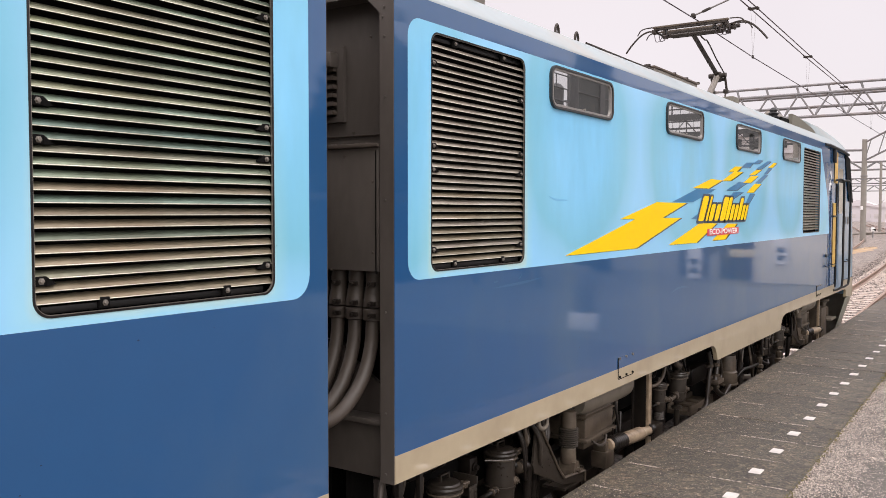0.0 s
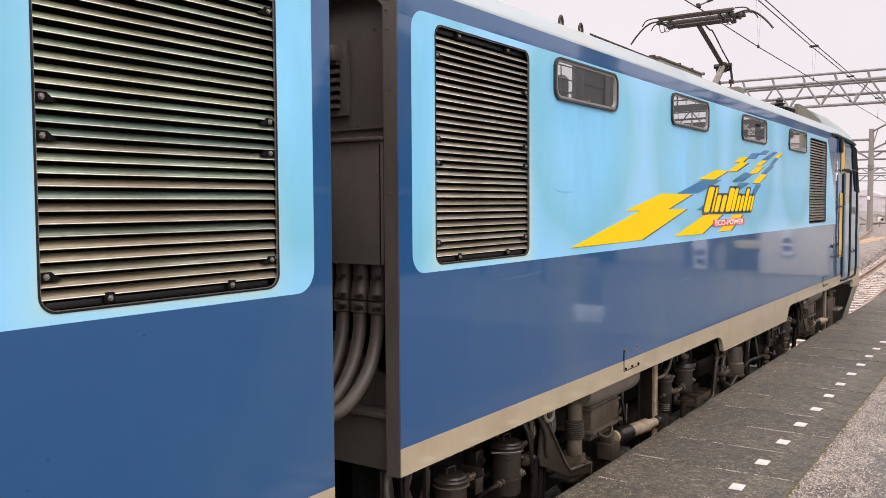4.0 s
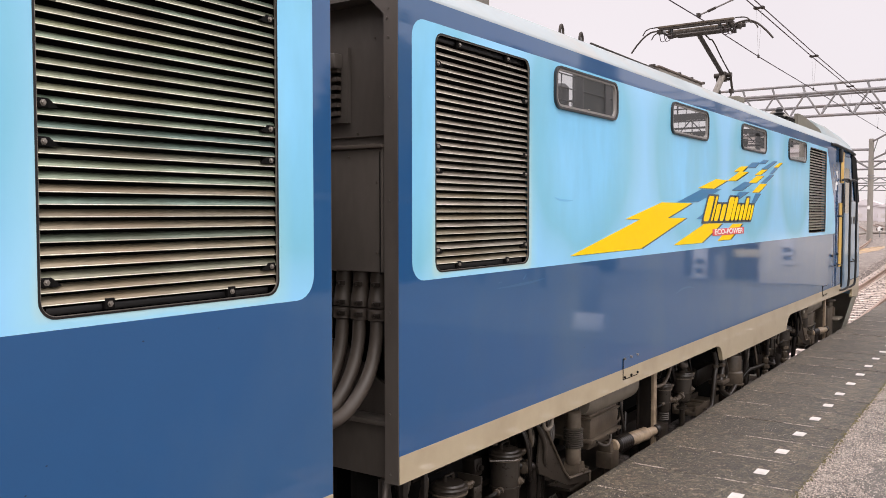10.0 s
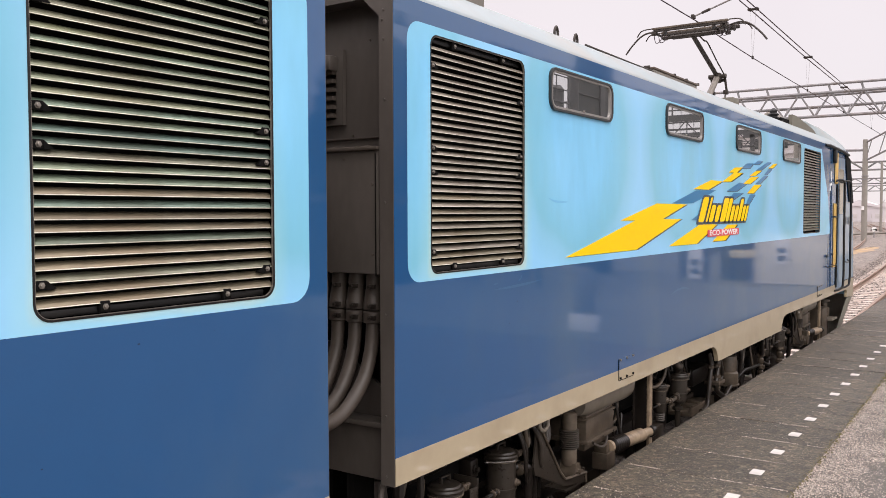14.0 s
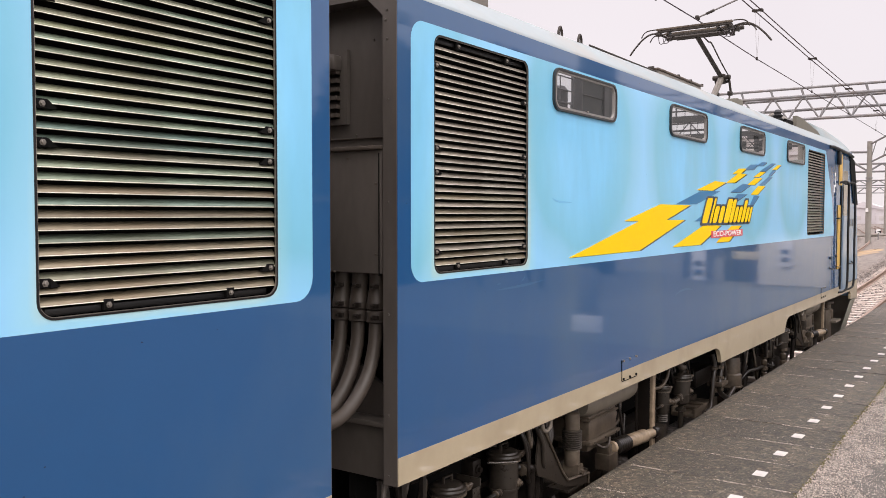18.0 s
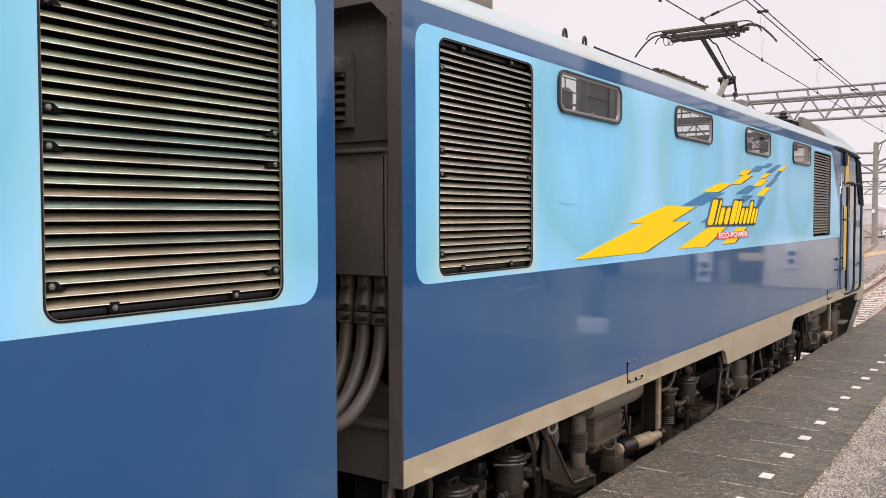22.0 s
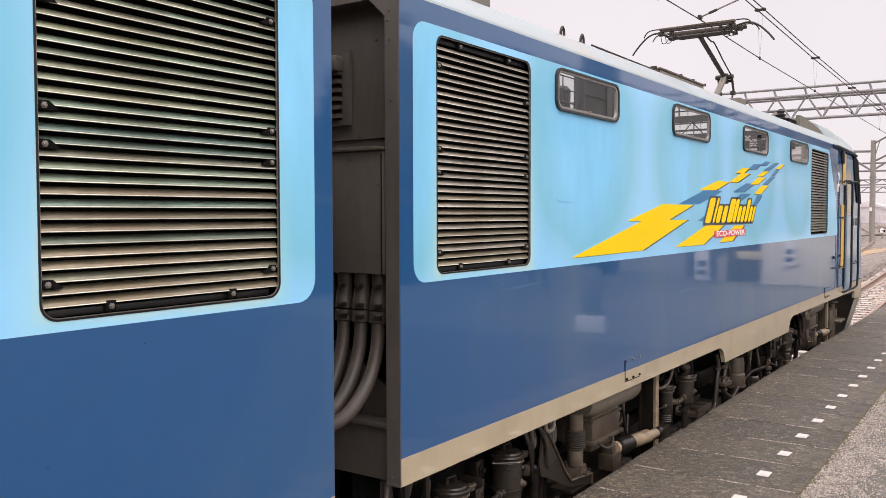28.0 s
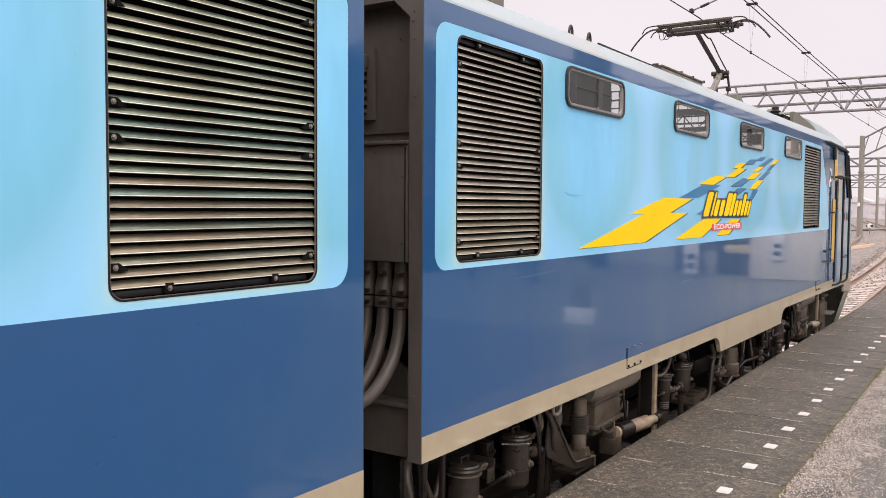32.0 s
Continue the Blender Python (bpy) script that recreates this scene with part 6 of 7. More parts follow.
    # sections along the dome: place, then the half profile
    dome = [(9.60, [(-0.37, 2.66), (-0.372, 2.85), (-0.42, 2.87), (-0.50, 2.80), (-0.8, 2.72), (-1.4, 2.74)]),
            (10.30, [(-0.37, 2.66), (-0.366, 2.85), (-0.42, 2.89), (-0.55, 2.88), (-0.8, 2.84), (-1.4, 2.84)]),
            (10.60, [(-0.33, 2.66), (-0.355, 2.83), (-0.42, 2.88), (-0.60, 2.89), (-0.8, 2.88), (-1.4, 2.88)]),
            (10.90, [(-0.16, 2.60), (-0.25, 2.75), (-0.35, 2.845), (-0.60, 2.88), (-0.8, 2.885), (-1.4, 2.89)]),
            (11.20, [(-0.06, 2.51), (-0.12, 2.62), (-0.20, 2.71), (-0.40, 2.76), (-0.8, 2.78), (-1.4, 2.79)]),
            (11.35, [(-0.03, 2.45), (-0.05, 2.53), (-0.10, 2.60), (-0.35, 2.64), (-0.8, 2.66), (-1.4, 2.67)]),
            (11.50, [(-0.05, 2.34), (-0.08, 2.38), (-0.15, 2.41), (-0.35, 2.44), (-0.8, 2.45), (-1.4, 2.46)])]
    for s, half_prof in dome:
        sec = half_prof + [(-2 * HALF - x, z) for x, z in reversed(half_prof[:-1])]
        rows.append([bm.verts.new((x, fy(s), z)) for x, z in sec])
    for a, c in zip(rows, rows[1:]):
        for i in range(len(a) - 1):
            bm.faces.new((a[i], a[i + 1], c[i + 1], c[i]))
    bm.faces.new(rows[0])
    part("cab_roof_dome", bm, ROOF_WHITE, root, "pale raised cab roof")
    # pantograph
    hs, hz = 8.21, 3.93
    if not raised:
        hz = 3.05
    bm = bmesh.new()
    box(bm, -1.75, -1.05, *sorted((fy(8.55), fy(9.6))), 2.92, 2.97, 0.01)
    base = part("pantograph_base", bm, PANTO, root, "pantograph base frame on insulators")
    for x in (-1.7, -1.1):
        for s in (8.6, 9.5):
            bm = bmesh.new()
            lathe(bm, (x, fy(s), 2.72), (0, 0, 1), [(0, 0.05), (0.03, 0.07), (0.05, 0.045), (0.08, 0.07), (0.10, 0.045), (0.13, 0.07), (0.15, 0.045), (0.2, 0.05)], 12)
            part("insulator", bm, PANTO_GREY, base)
    kz = 3.49 if raised else 3.06
    ks = 9.32
    bm = bmesh.new()
    tube(bm, [(-1.4, fy(8.68), 2.98), (-1.4, fy(ks), kz)], 0.042, 12)
    part("lower_arm", bm, PANTO_GREY, root, "grey lower pantograph arm")
    bm = bmesh.new()
    box(bm, -1.45, -1.35, fy(ks) - 0.045, fy(ks) + 0.045, kz - 0.09, kz + 0.05, 0.015)
    cyl(bm, (-1.52, fy(ks), kz), (-1.28, fy(ks), kz), 0.034, seg=12)
    cyl(bm, (-1.50, fy(ks + 0.05), kz - 0.05), (-1.30, fy(ks + 0.05), kz - 0.05), 0.022, seg=10)
    for x, a in ((-1.30, 0.0), (-1.49, 0.02)):
        cyl(bm, (x, fy(ks + 0.02), kz - 0.03), (x + 0.01, fy(ks + 0.07 + a), kz - 0.20), 0.017, seg=8)
        box(bm, x - 0.03, x + 0.03, *sorted((fy(ks + 0.03 + a), fy(ks + 0.11 + a))), kz - 0.25, kz - 0.19, 0.01)
    part("knee_joint", bm, PANTO, root, "dark knee joint")
    bm = bmesh.new()
    tube(bm, [(-1.30, fy(ks + 0.07), kz - 0.22), (-1.28, fy(ks - 0.10), kz - 0.42), (-1.26, fy(8.75), 2.99)], 0.013, 6)
    part("thrust_rod", bm, PANTO, root)
    bm = bmesh.new()
    tube(bm, [(-1.4, fy(ks), kz), (-1.4, fy(hs), hz - 0.05)], 0.030, 10)
    part("upper_arm", bm, PANTO, root, "dark upper pantograph arm")
    bm = bmesh.new()
    tube(bm, smooth_path([(-1.31, fy(ks), kz + 0.03), (-1.31, fy(ks - 0.35), kz + 0.16), (-1.30, fy(ks - 0.80), kz + 0.33), (-1.31, fy(hs + 0.20), hz - 0.10), (-1.34, fy(hs + 0.08), hz - 0.05)]), 0.010, 6)
    part("control_rod", bm, PANTO, root)
    # collector head: two worn strips on carriers, springs, and horns
    hd = None
    for ds in (-0.16, 0.16):
        bm = bmesh.new()
        box(bm, -1.88, -0.90, fy(hs + ds) - 0.030, fy(hs + ds) + 0.030, hz + 0.040, hz + 0.066, 0.006)
        ob = part("collector_head", bm, DAMPER, root, "collector head with two worn brown strips") if hd is None else part("carbon_strip", bm, DAMPER, hd)
        hd = hd or ob
        bm = bmesh.new()
        box(bm, -1.86, -0.92, fy(hs + ds) - 0.022, fy(hs + ds) + 0.022, hz + 0.012, hz + 0.040, 0.003)
        box(bm, -1.72, -1.06, fy(hs + ds) - 0.012, fy(hs + ds) + 0.012, hz - 0.045, hz - 0.022, 0.003)
        part("strip_carrier", bm, PANTO, hd)
        for x in (-1.70, -1.08):
            bm = bmesh.new()
            cyl(bm, (x, fy(hs + ds), hz - 0.04), (x, fy(hs + ds), hz + 0.03), 0.020, seg=8)
            part("spring_box", bm, RUBBER, hd)
    bm = bmesh.new()
    cyl(bm, (-1.80, fy(hs), hz - 0.045), (-0.98, fy(hs), hz - 0.045), 0.024, seg=10)
    for x in (-1.84, -1.72, -1.08, -0.98, -0.92):
        cyl(bm, (x, fy(hs - 0.19), hz - 0.005), (x, fy(hs + 0.19), hz - 0.005), 0.016, seg=8)
    for x, dy, dz, k in ((-1.86, -0.14, 0.0, 0.034), (-1.80, 0.10, -0.03, 0.030), (-0.95, -0.12, 0.01, 0.036), (-0.90, 0.04, -0.01, 0.034), (-0.99, 0.15, -0.04, 0.030), (-0.87, 0.14, 0.02, 0.028)):
        box(bm, x - k, x + k, fy(hs + dy) - k, fy(hs + dy) + k, hz + dz - k * 0.8, hz + dz + k * 0.8, 0.008)
    part("head_linkage", bm, PANTO, hd)
    for side in (-1, 1):
        xs = lambda k: -1.39 + side * k
        for ds in (-0.16, 0.16):
            bm = bmesh.new()
            tube(bm, smooth_path([(xs(0.50), fy(hs + ds), hz + 0.06), (xs(0.60), fy(hs + ds), hz + 0.055), (xs(0.66), fy(hs + ds), hz + 0.03), (xs(0.70), fy(hs + ds), hz - 0.03)]), 0.008, 8)
            part("strip_end", bm, PANTO, hd)
        bm = bmesh.new()
        tube(bm, smooth_path([(xs(0.45), fy(hs), hz + 0.02), (xs(0.60), fy(hs), hz + 0.045), (xs(0.72), fy(hs), hz + 0.00), (xs(0.84), fy(hs), hz - 0.11), (xs(0.92), fy(hs), hz - 0.21)]), 0.012, 8)
        part("horn_rod", bm, PANTO, hd, "curved end horn")
        for k in (0.40, 0.46):
            bm = bmesh.new()
            tube(bm, smooth_path([(xs(k - 0.10), fy(hs - 0.12), hz - 0.02), (xs(k - 0.06), fy(hs - 0.13), hz - 0.11), (xs(k), fy(hs - 0.12), hz - 0.12), (xs(k + 0.03), fy(hs - 0.1), hz - 0.02)]), 0.005, 5)
            part("shunt_wire", bm, WIRE, hd)


WHEELS = []


def locomotive_section(end_y, direction, side_x, dz, detail, label):
    """One section, from its coupling end at end_y, running towards direction."""
    fy0 = lambda s: end_y + direction * s
    mid = fy0(LENGTH / 2)
    root = thing("locomotive_section", (-HALF, mid, RAIL_Z), label, "locomotive", "coupled locomotive sections")
    body(root, fy0, detail)
    louvre_unit(root, fy0, LOUVRE, 0.0, 30, True)
    louvre_unit(root, fy0, CAB_LOUVRE, 0.0, 30, False)
    for s0, s1 in WINDOWS:
        window_unit(root, fy0, s0, s1)
    if detail:
        shadow = [[(s + 0.045, z - 0.002) for s, z in loop] for loop in YELLOW_SHAPES if loop[0][0] < 5]
        shadow += [[(s + 0.022, z - 0.004) for s, z in loop] for loop in YELLOW_SHAPES + BLUE_SHAPES if loop[0][0] > 4.3]
        film(root, fy0, shadow, 0.0015, NAVY, "bolt_shadow")
        film(root, fy0, BLUE_SHAPES, 0.003, MID_BLUE, "blue_lozenge")
        film(root, fy0, YELLOW_SHAPES, 0.0035, YELLOW, "yellow_bolt", "yellow lightning-bolt film on the side")
        wordmark(root, fy0)
        hatch(root, fy0, 2.41, 2.66, 0.477, 0.616)
        hatch(root, fy0, 9.04, 9.31, 0.477, 0.61)
        side_marks(root, fy0)
        underframe(root, fy0)
        jumper_cables(root, fy0)
    else:
        bogie(root, fy0, 2.6)
        bogie(root, fy0, 9.2)
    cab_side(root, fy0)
    roof_gear(root, fy0, detail)
    root.location.x += side_x
    root.location.z += dz
    return root


front = locomotive_section(2.798, 1, 0.0, 0.0, True, "blue electric locomotive section with yellow bolts and a raised pantograph")
rear = locomotive_section(2.326, -1, 0.057, -0.012, False, "blue electric locomotive section coupled behind, large louvre on its side")


# ---- ground, track and platform ----
GROUND_Z = -1.16


def track_x(y):
    """The track's centre line: straight past the platform, then easing left."""
    return -1.4 - 0.00076 * max(0.0, y - 8.0) ** 2 if y < 120 else -10.93 - 0.17 * (y - 120)


def ground_sheet():
    bm = bmesh.new()
    xs = [-900, -300, -100, -40, -20, -10, -5, -2.9, -2.4, -0.4, 0.05, 8, 40, 300, 900]
    ys = [-900, -200, -60, -20, 0, 20, 40, 60, 90, 140, 250, 500, 1500]
    vs = [[bm.verts.new((x, y, GROUND_Z)) for x in xs] for y in ys]
    for a, b in zip(vs, vs[1:]):
        for i in range(len(xs) - 1):
            bm.faces.new((a[i], a[i + 1], b[i + 1], b[i]))
    solo("ground", bm, BALLAST, "grey-brown ballast ground of the yard", kind="structure", smooth=False)


def rail_pair(offset, y0, y1, label):
    """Two rails on one line beside the main track's centre line."""
    prof = [(-0.06, 0), (0.06, 0), (0.055, 0.012), (0.009, 0.03), (0.009, 0.115), (0.033, 0.125), (0.033, 0.150), (0.026, 0.155), (-0.026, 0.155), (-0.033, 0.150), (-0.033, 0.125), (-0.009, 0.115), (-0.009, 0.03), (-0.055, 0.012)]
    ys = np.arange(y0, y1 + 0.1, 4.0)
    for k in (-0.5335 - 0.033, 0.5335 + 0.033):
        bm = bmesh.new()
        rows = []
        for y in ys:
            rows.append([bm.verts.new((track_x(y) + offset + k + x, y, RAIL_Z - 0.155 + z)) for x, z in prof])
        for a, b in zip(rows, rows[1:]):
            for i in range(len(prof)):
                j = (i + 1) % len(prof)
                bm.faces.new((a[i], b[i], b[j], a[j]))
        me = finish("rail", bm, RAIL_SIDE, False)
        me.materials.append(RAIL_TOP)
        for poly in me.polygons:
            if poly.normal.z > 0.9 and poly.center.z > RAIL_Z - 0.01:
                poly.material_index = 1
        tagged(new("rail", me), label, "rail", "rails of the yard", "structure")


def sleepers(offset, y0, y1, step=0.62):
    bm = bmesh.new()
    prof = [(-0.12, -0.20), (-0.09, 0.0), (0.09, 0.0), (0.12, -0.20)]
    a = [bm.verts.new((-1.0, y, z)) for y, z in prof]
    b = [bm.verts.new((1.0, y, z)) for y, z in prof]
    for i in range(4):
        j = (i + 1) % 4
        bm.faces.new((a[i], a[j], b[j], b[i]))
    bm.faces.new(a)
    bm.faces.new(b[::-1])
    for x in (-0.70, -0.43, 0.43, 0.70):
        box(bm, x - 0.05, x + 0.05, -0.05, 0.05, -0.01, 0.03)
    me = finish("sleeper", bm, SLEEPER, False)
    y = y0
    while y < y1:
        ob = new("sleeper", me)
        ob.location = (track_x(y) + offset, y, RAIL_Z - 0.158)
        ob.rotation_euler = (0, 0, math.atan(0.00152 * max(0, y - 8)) + random.uniform(-0.01, 0.01))
        tagged(ob, "pale concrete sleeper bedded in ballast", "sleeper", "concrete sleepers", "structure")
        y += step


def stone_field(name, spots, size, mat, label, seed):
    """Many loose stones as one mesh; spots: rows of (x, y, z)."""
    rng = np.random.default_rng(seed)
    base = np.array([(-1, -1, -0.6), (1, -0.8, -0.7), (0.9, 1, -0.6), (-0.8, 0.9, -0.7), (-0.6, -0.7, 0.6), (0.7, -0.5, 0.75), (0.5, 0.7, 0.6), (-0.7, 0.5, 0.8)], float)
    quads = [(0, 3, 2, 1), (4, 5, 6, 7), (0, 1, 5, 4), (1, 2, 6, 5), (2, 3, 7, 6), (3, 0, 4, 7)]
    verts, faces = [], []
    for i, (x, y, z) in enumerate(spots):
        t = rng.uniform(0, 6.283)
        k = size * rng.uniform(0.5, 1.2)
        p = base * rng.uniform(0.7, 1.25, (8, 3)) * k
        c, s = math.cos(t), math.sin(t)
        q = np.stack([c * p[:, 0] - s * p[:, 1] + x, s * p[:, 0] + c * p[:, 1] + y, p[:, 2] * 0.8 + z], 1)
        verts.extend(map(tuple, q))
        faces.extend(tuple(8 * i + v for v in f) for f in quads)
    me = bpy.data.meshes.new(name)
    me.from_pydata(verts, [], faces)
    me.materials.append(mat)
    return tagged(new(name, me), label, kind="stuff")


def platform():
    rng = random.Random(4)
    PLAT_Y0, PLAT_Y1, PLAT_X1 = -30.0, 70.0, 9.0
    bm = bmesh.new()
    box(bm, 0.13, PLAT_X1, PLAT_Y0, 9.5, -1.3, -0.062)
    box(bm, 0.20, PLAT_X1, 9.5, PLAT_Y1, -1.3, -0.062)
    plat = solo("platform", bm, CONCRETE, "station platform with dark edge slabs and speckled asphalt", kind="structure", smooth=False)
    bm = bmesh.new()
    ys = np.arange(PLAT_Y0, PLAT_Y1 + 0.01, 0.5)
    xs = [1.138, 1.22, 1.32, 1.42, 1.56]
    vs = [[bm.verts.new((x + (rng.uniform(-0.008, 0.012) if i == 0 else 0), y, -0.007 + (rng.uniform(-0.003, 0.003) if i else -0.003) - (0.006 if i > 3 else 0))) for i, x in enumerate(xs)] for y in ys]
    for a, b in zip(vs, vs[1:]):
        for i in range(len(xs) - 1):
            bm.faces.new((a[i], a[i + 1], b[i + 1], b[i]))
    # paler asphalt out of view, added to brighten the side's mirror image
    far_bm = bmesh.new()
    box(far_bm, 1.17, 8.9, 9.5, PLAT_Y1, -0.05, 0.005)
    ob = new("worn_asphalt", finish("worn_asphalt", far_bm, PALE_ASPHALT, False))
    ob.parent = plat
    # darker asphalt beyond the strip of gravel, with an uneven edge
    dark_bm = bmesh.new()
    ragged = lambda y: 1.435 + 0.05 * math.sin(5.3 * y + 0.6) + 0.03 * math.sin(13.7 * y) + 0.02 * math.sin(31 * y)
    edge = [dark_bm.verts.new((ragged(PLAT_Y0 + 0.06 * i) + rng.uniform(-0.02, 0.02), PLAT_Y0 + 0.06 * i, -0.003)) for i in range(1661)]
    back = [dark_bm.verts.new((8.98, PLAT_Y0 + 0.06 * i, 0.0)) for i in range(1661)]
    for i in range(1660):
        dark_bm.faces.new((edge[i], back[i], back[i + 1], edge[i + 1]))
    ob = new("dark_asphalt", finish("dark_asphalt", dark_bm, DARK_ASPHALT, False))
    ob.parent = plat
    ob = new("asphalt_surface", finish("asphalt_surface", bm, ASPHALT, True))
    ob.parent = plat
    bm = bmesh.new()
    box(bm, 0.12, 1.16, PLAT_Y0, 9.5, -0.060, -0.007)
    box(bm, 0.19, 1.16, 9.5, PLAT_Y1, -0.060, -0.007)
    ob = new("joint_bed", finish("joint_bed", bm, JOINT, False))
    ob.parent = plat
    # edge slabs, one white tile in the middle of each; the far ones lie a little further back
    pitch, first = 0.532, 4.737
    meshes = []
    for v in range(5):
        bm = bmesh.new()
        r = random.Random(v)
        nx, ny = 5, 3
        x0, x1, h = 0.10, 1.128, pitch / 2 - 0.0008
        top = [[bm.verts.new((x0 + (x1 - x0) * i / nx + (r.uniform(-0.004, 0.006) if i == nx else r.uniform(-0.003, 0.002) if i == 0 else 0), -h + 2 * h * j / ny + (r.uniform(-0.0010, 0.0006) if j in (0, ny) else 0), r.uniform(-0.0015, 0.0015))) for j in range(ny + 1)] for i in range(nx + 1)]
        for i in range(nx):
            for j in range(ny):
                bm.faces.new((top[i][j], top[i + 1][j], top[i + 1][j + 1], top[i][j + 1]))
        rim = [top[i][0] for i in range(nx + 1)] + [top[nx][j] for j in range(1, ny + 1)] + [top[i][ny] for i in range(nx - 1, -1, -1)] + [top[0][j] for j in range(ny - 1, 0, -1)]
        low = [bm.verts.new((q.co.x, q.co.y, -0.11 if q.co.x < 0.11 else -0.055)) for q in rim]
        for i in range(len(rim)):
            j = (i + 1) % len(rim)
            bm.faces.new((rim[i], low[i], low[j], rim[j]))
        meshes.append(finish("edge_slab", bm, SLAB, False))
    bm = bmesh.new()
    box(bm, -0.0355, 0.0355, -0.052, 0.052, -0.004, 0.0022, 0.001, 1)
    tile = finish("marker_tile", bm, MARK, False)
    k = -62
    CRACK = 2
    while first + pitch * k < PLAT_Y1 - 1:
        y = first + pitch * k
        ob = new("edge_slab", meshes[rng.randrange(5)])
        ob.parent = plat
        ob.location = (rng.uniform(-0.003, 0.003) + max(0.0, min(0.06, 0.012 * (y - 9.0))), y, rng.uniform(-0.003, 0.002))
        if k % 4 == CRACK:
            # every fourth joint stands open
            ob.scale.y = 0.978
            ob.location.y -= 0.003
        ob = new("marker_tile", tile)
        ob.parent = plat
        ob.location = (0.868 + rng.uniform(-0.004, 0.004), y + rng.uniform(-0.006, 0.006), 0.001)
        ob.rotation_euler = (0, 0, rng.uniform(-0.04, 0.04))
        k += 1
    # crumbs of aggregate and dry moss along the inner edge of the slabs
    n = np.random.default_rng(7)
    near = lambda lo, hi: lo + (hi - lo) * n.random() ** 1.8
    stone_field("gravel_crumbs", [(1.134 + 0.47 * n.random() ** 1.6 if n.random() < 0.9 else n.uniform(1.14, 2.4), near(3.6, 20), -0.003) for _ in range(40000)], 0.0036, GRAVEL, "loose pale grit on the asphalt", 1)
    stone_field("slab_grit", [(n.uniform(0.12, 1.12), near(3.6, 20), 0.0) for _ in range(9000)], 0.0027, GRIT, "rough grit set in the dark slabs", 2)
    stone_field("white_flecks", [(n.uniform(0.12, 1.12), near(3.6, 17), 0.001) for _ in range(420)], 0.0032, PEBBLE, "sparse white pebbles showing in the worn slabs", 11)
    lines = []
    for k in range(-3, 22):
        for _ in range(int(n.integers(2, 6))):
            u, w = n.uniform(0.12, 1.0), n.uniform(0.04, 0.22)
            lines += [(u + w * n.random(), first + pitch * (0.5 + k) + n.normal(0, 0.0035), 0.0015) for _ in range(int(w * 420))]
    stone_field("joint_grit", lines, 0.0032, GRAVEL, "pale grit caught in the slab joints", 5)
    stone_field("dry_moss", [(1.130 + n.normal(0, 0.012), n.uniform(3, 26), 0.0) for _ in range(2600)], 0.005, MOSS, "dry olive moss in the joint beside the slabs", 3)


ground_sheet()
rail_pair(0.0, -40, 200, "worn rail beside the platform")
sleepers(0.0, 14, 75)
for off, far in ((-4.0, 200), (-8.0, 200)):
    rail_pair(off, 20, far, "rail of a parallel yard track")
rng0 = np.random.default_rng(3)
spots = []
for _ in range(24000):
    y = 16 + 50 * rng0.random() ** 1.3
    x = track_x(y) + (rng0.uniform(-3.6, 1.5) if rng0.random() < 0.65 else rng0.uniform(-7.0, -2.0))
    d = abs(x - track_x(y))
    if x > 0.02:
        continue
    spots.append((x, y, RAIL_Z - 0.20 + (0.02 if d < 1.3 else -0.12 * min(1.0, (d - 1.3))) + rng0.uniform(-0.02, 0.02)))
stone_field("ballast_stones", spots, 0.035, TRACK_STONE, "loose grey-brown ballast stones between the sleepers", 9)
# the ballast bed under the main track
bm = bmesh.new()
ys = list(range(-40, 201, 4))
rows = [[bm.verts.new((track_x(y) + x, y, z)) for x, z in ((-2.6, GROUND_Z + 0.004), (-1.5, RAIL_Z - 0.215), (1.3, RAIL_Z - 0.215), (1.46, GROUND_Z + 0.004))] for y in ys]
for a, b in zip(rows, rows[1:]):
    for i in range(3):
        bm.faces.new((a[i], a[i + 1], b[i + 1], b[i]))
solo("ballast_bed", bm, BALLAST, "ballast bed under the main track", kind="structure", smooth=False)
platform()


# ---- overhead line ----
def bar(bm, a, b, r, seg=8):
    cyl(bm, a, b, r, seg=seg)


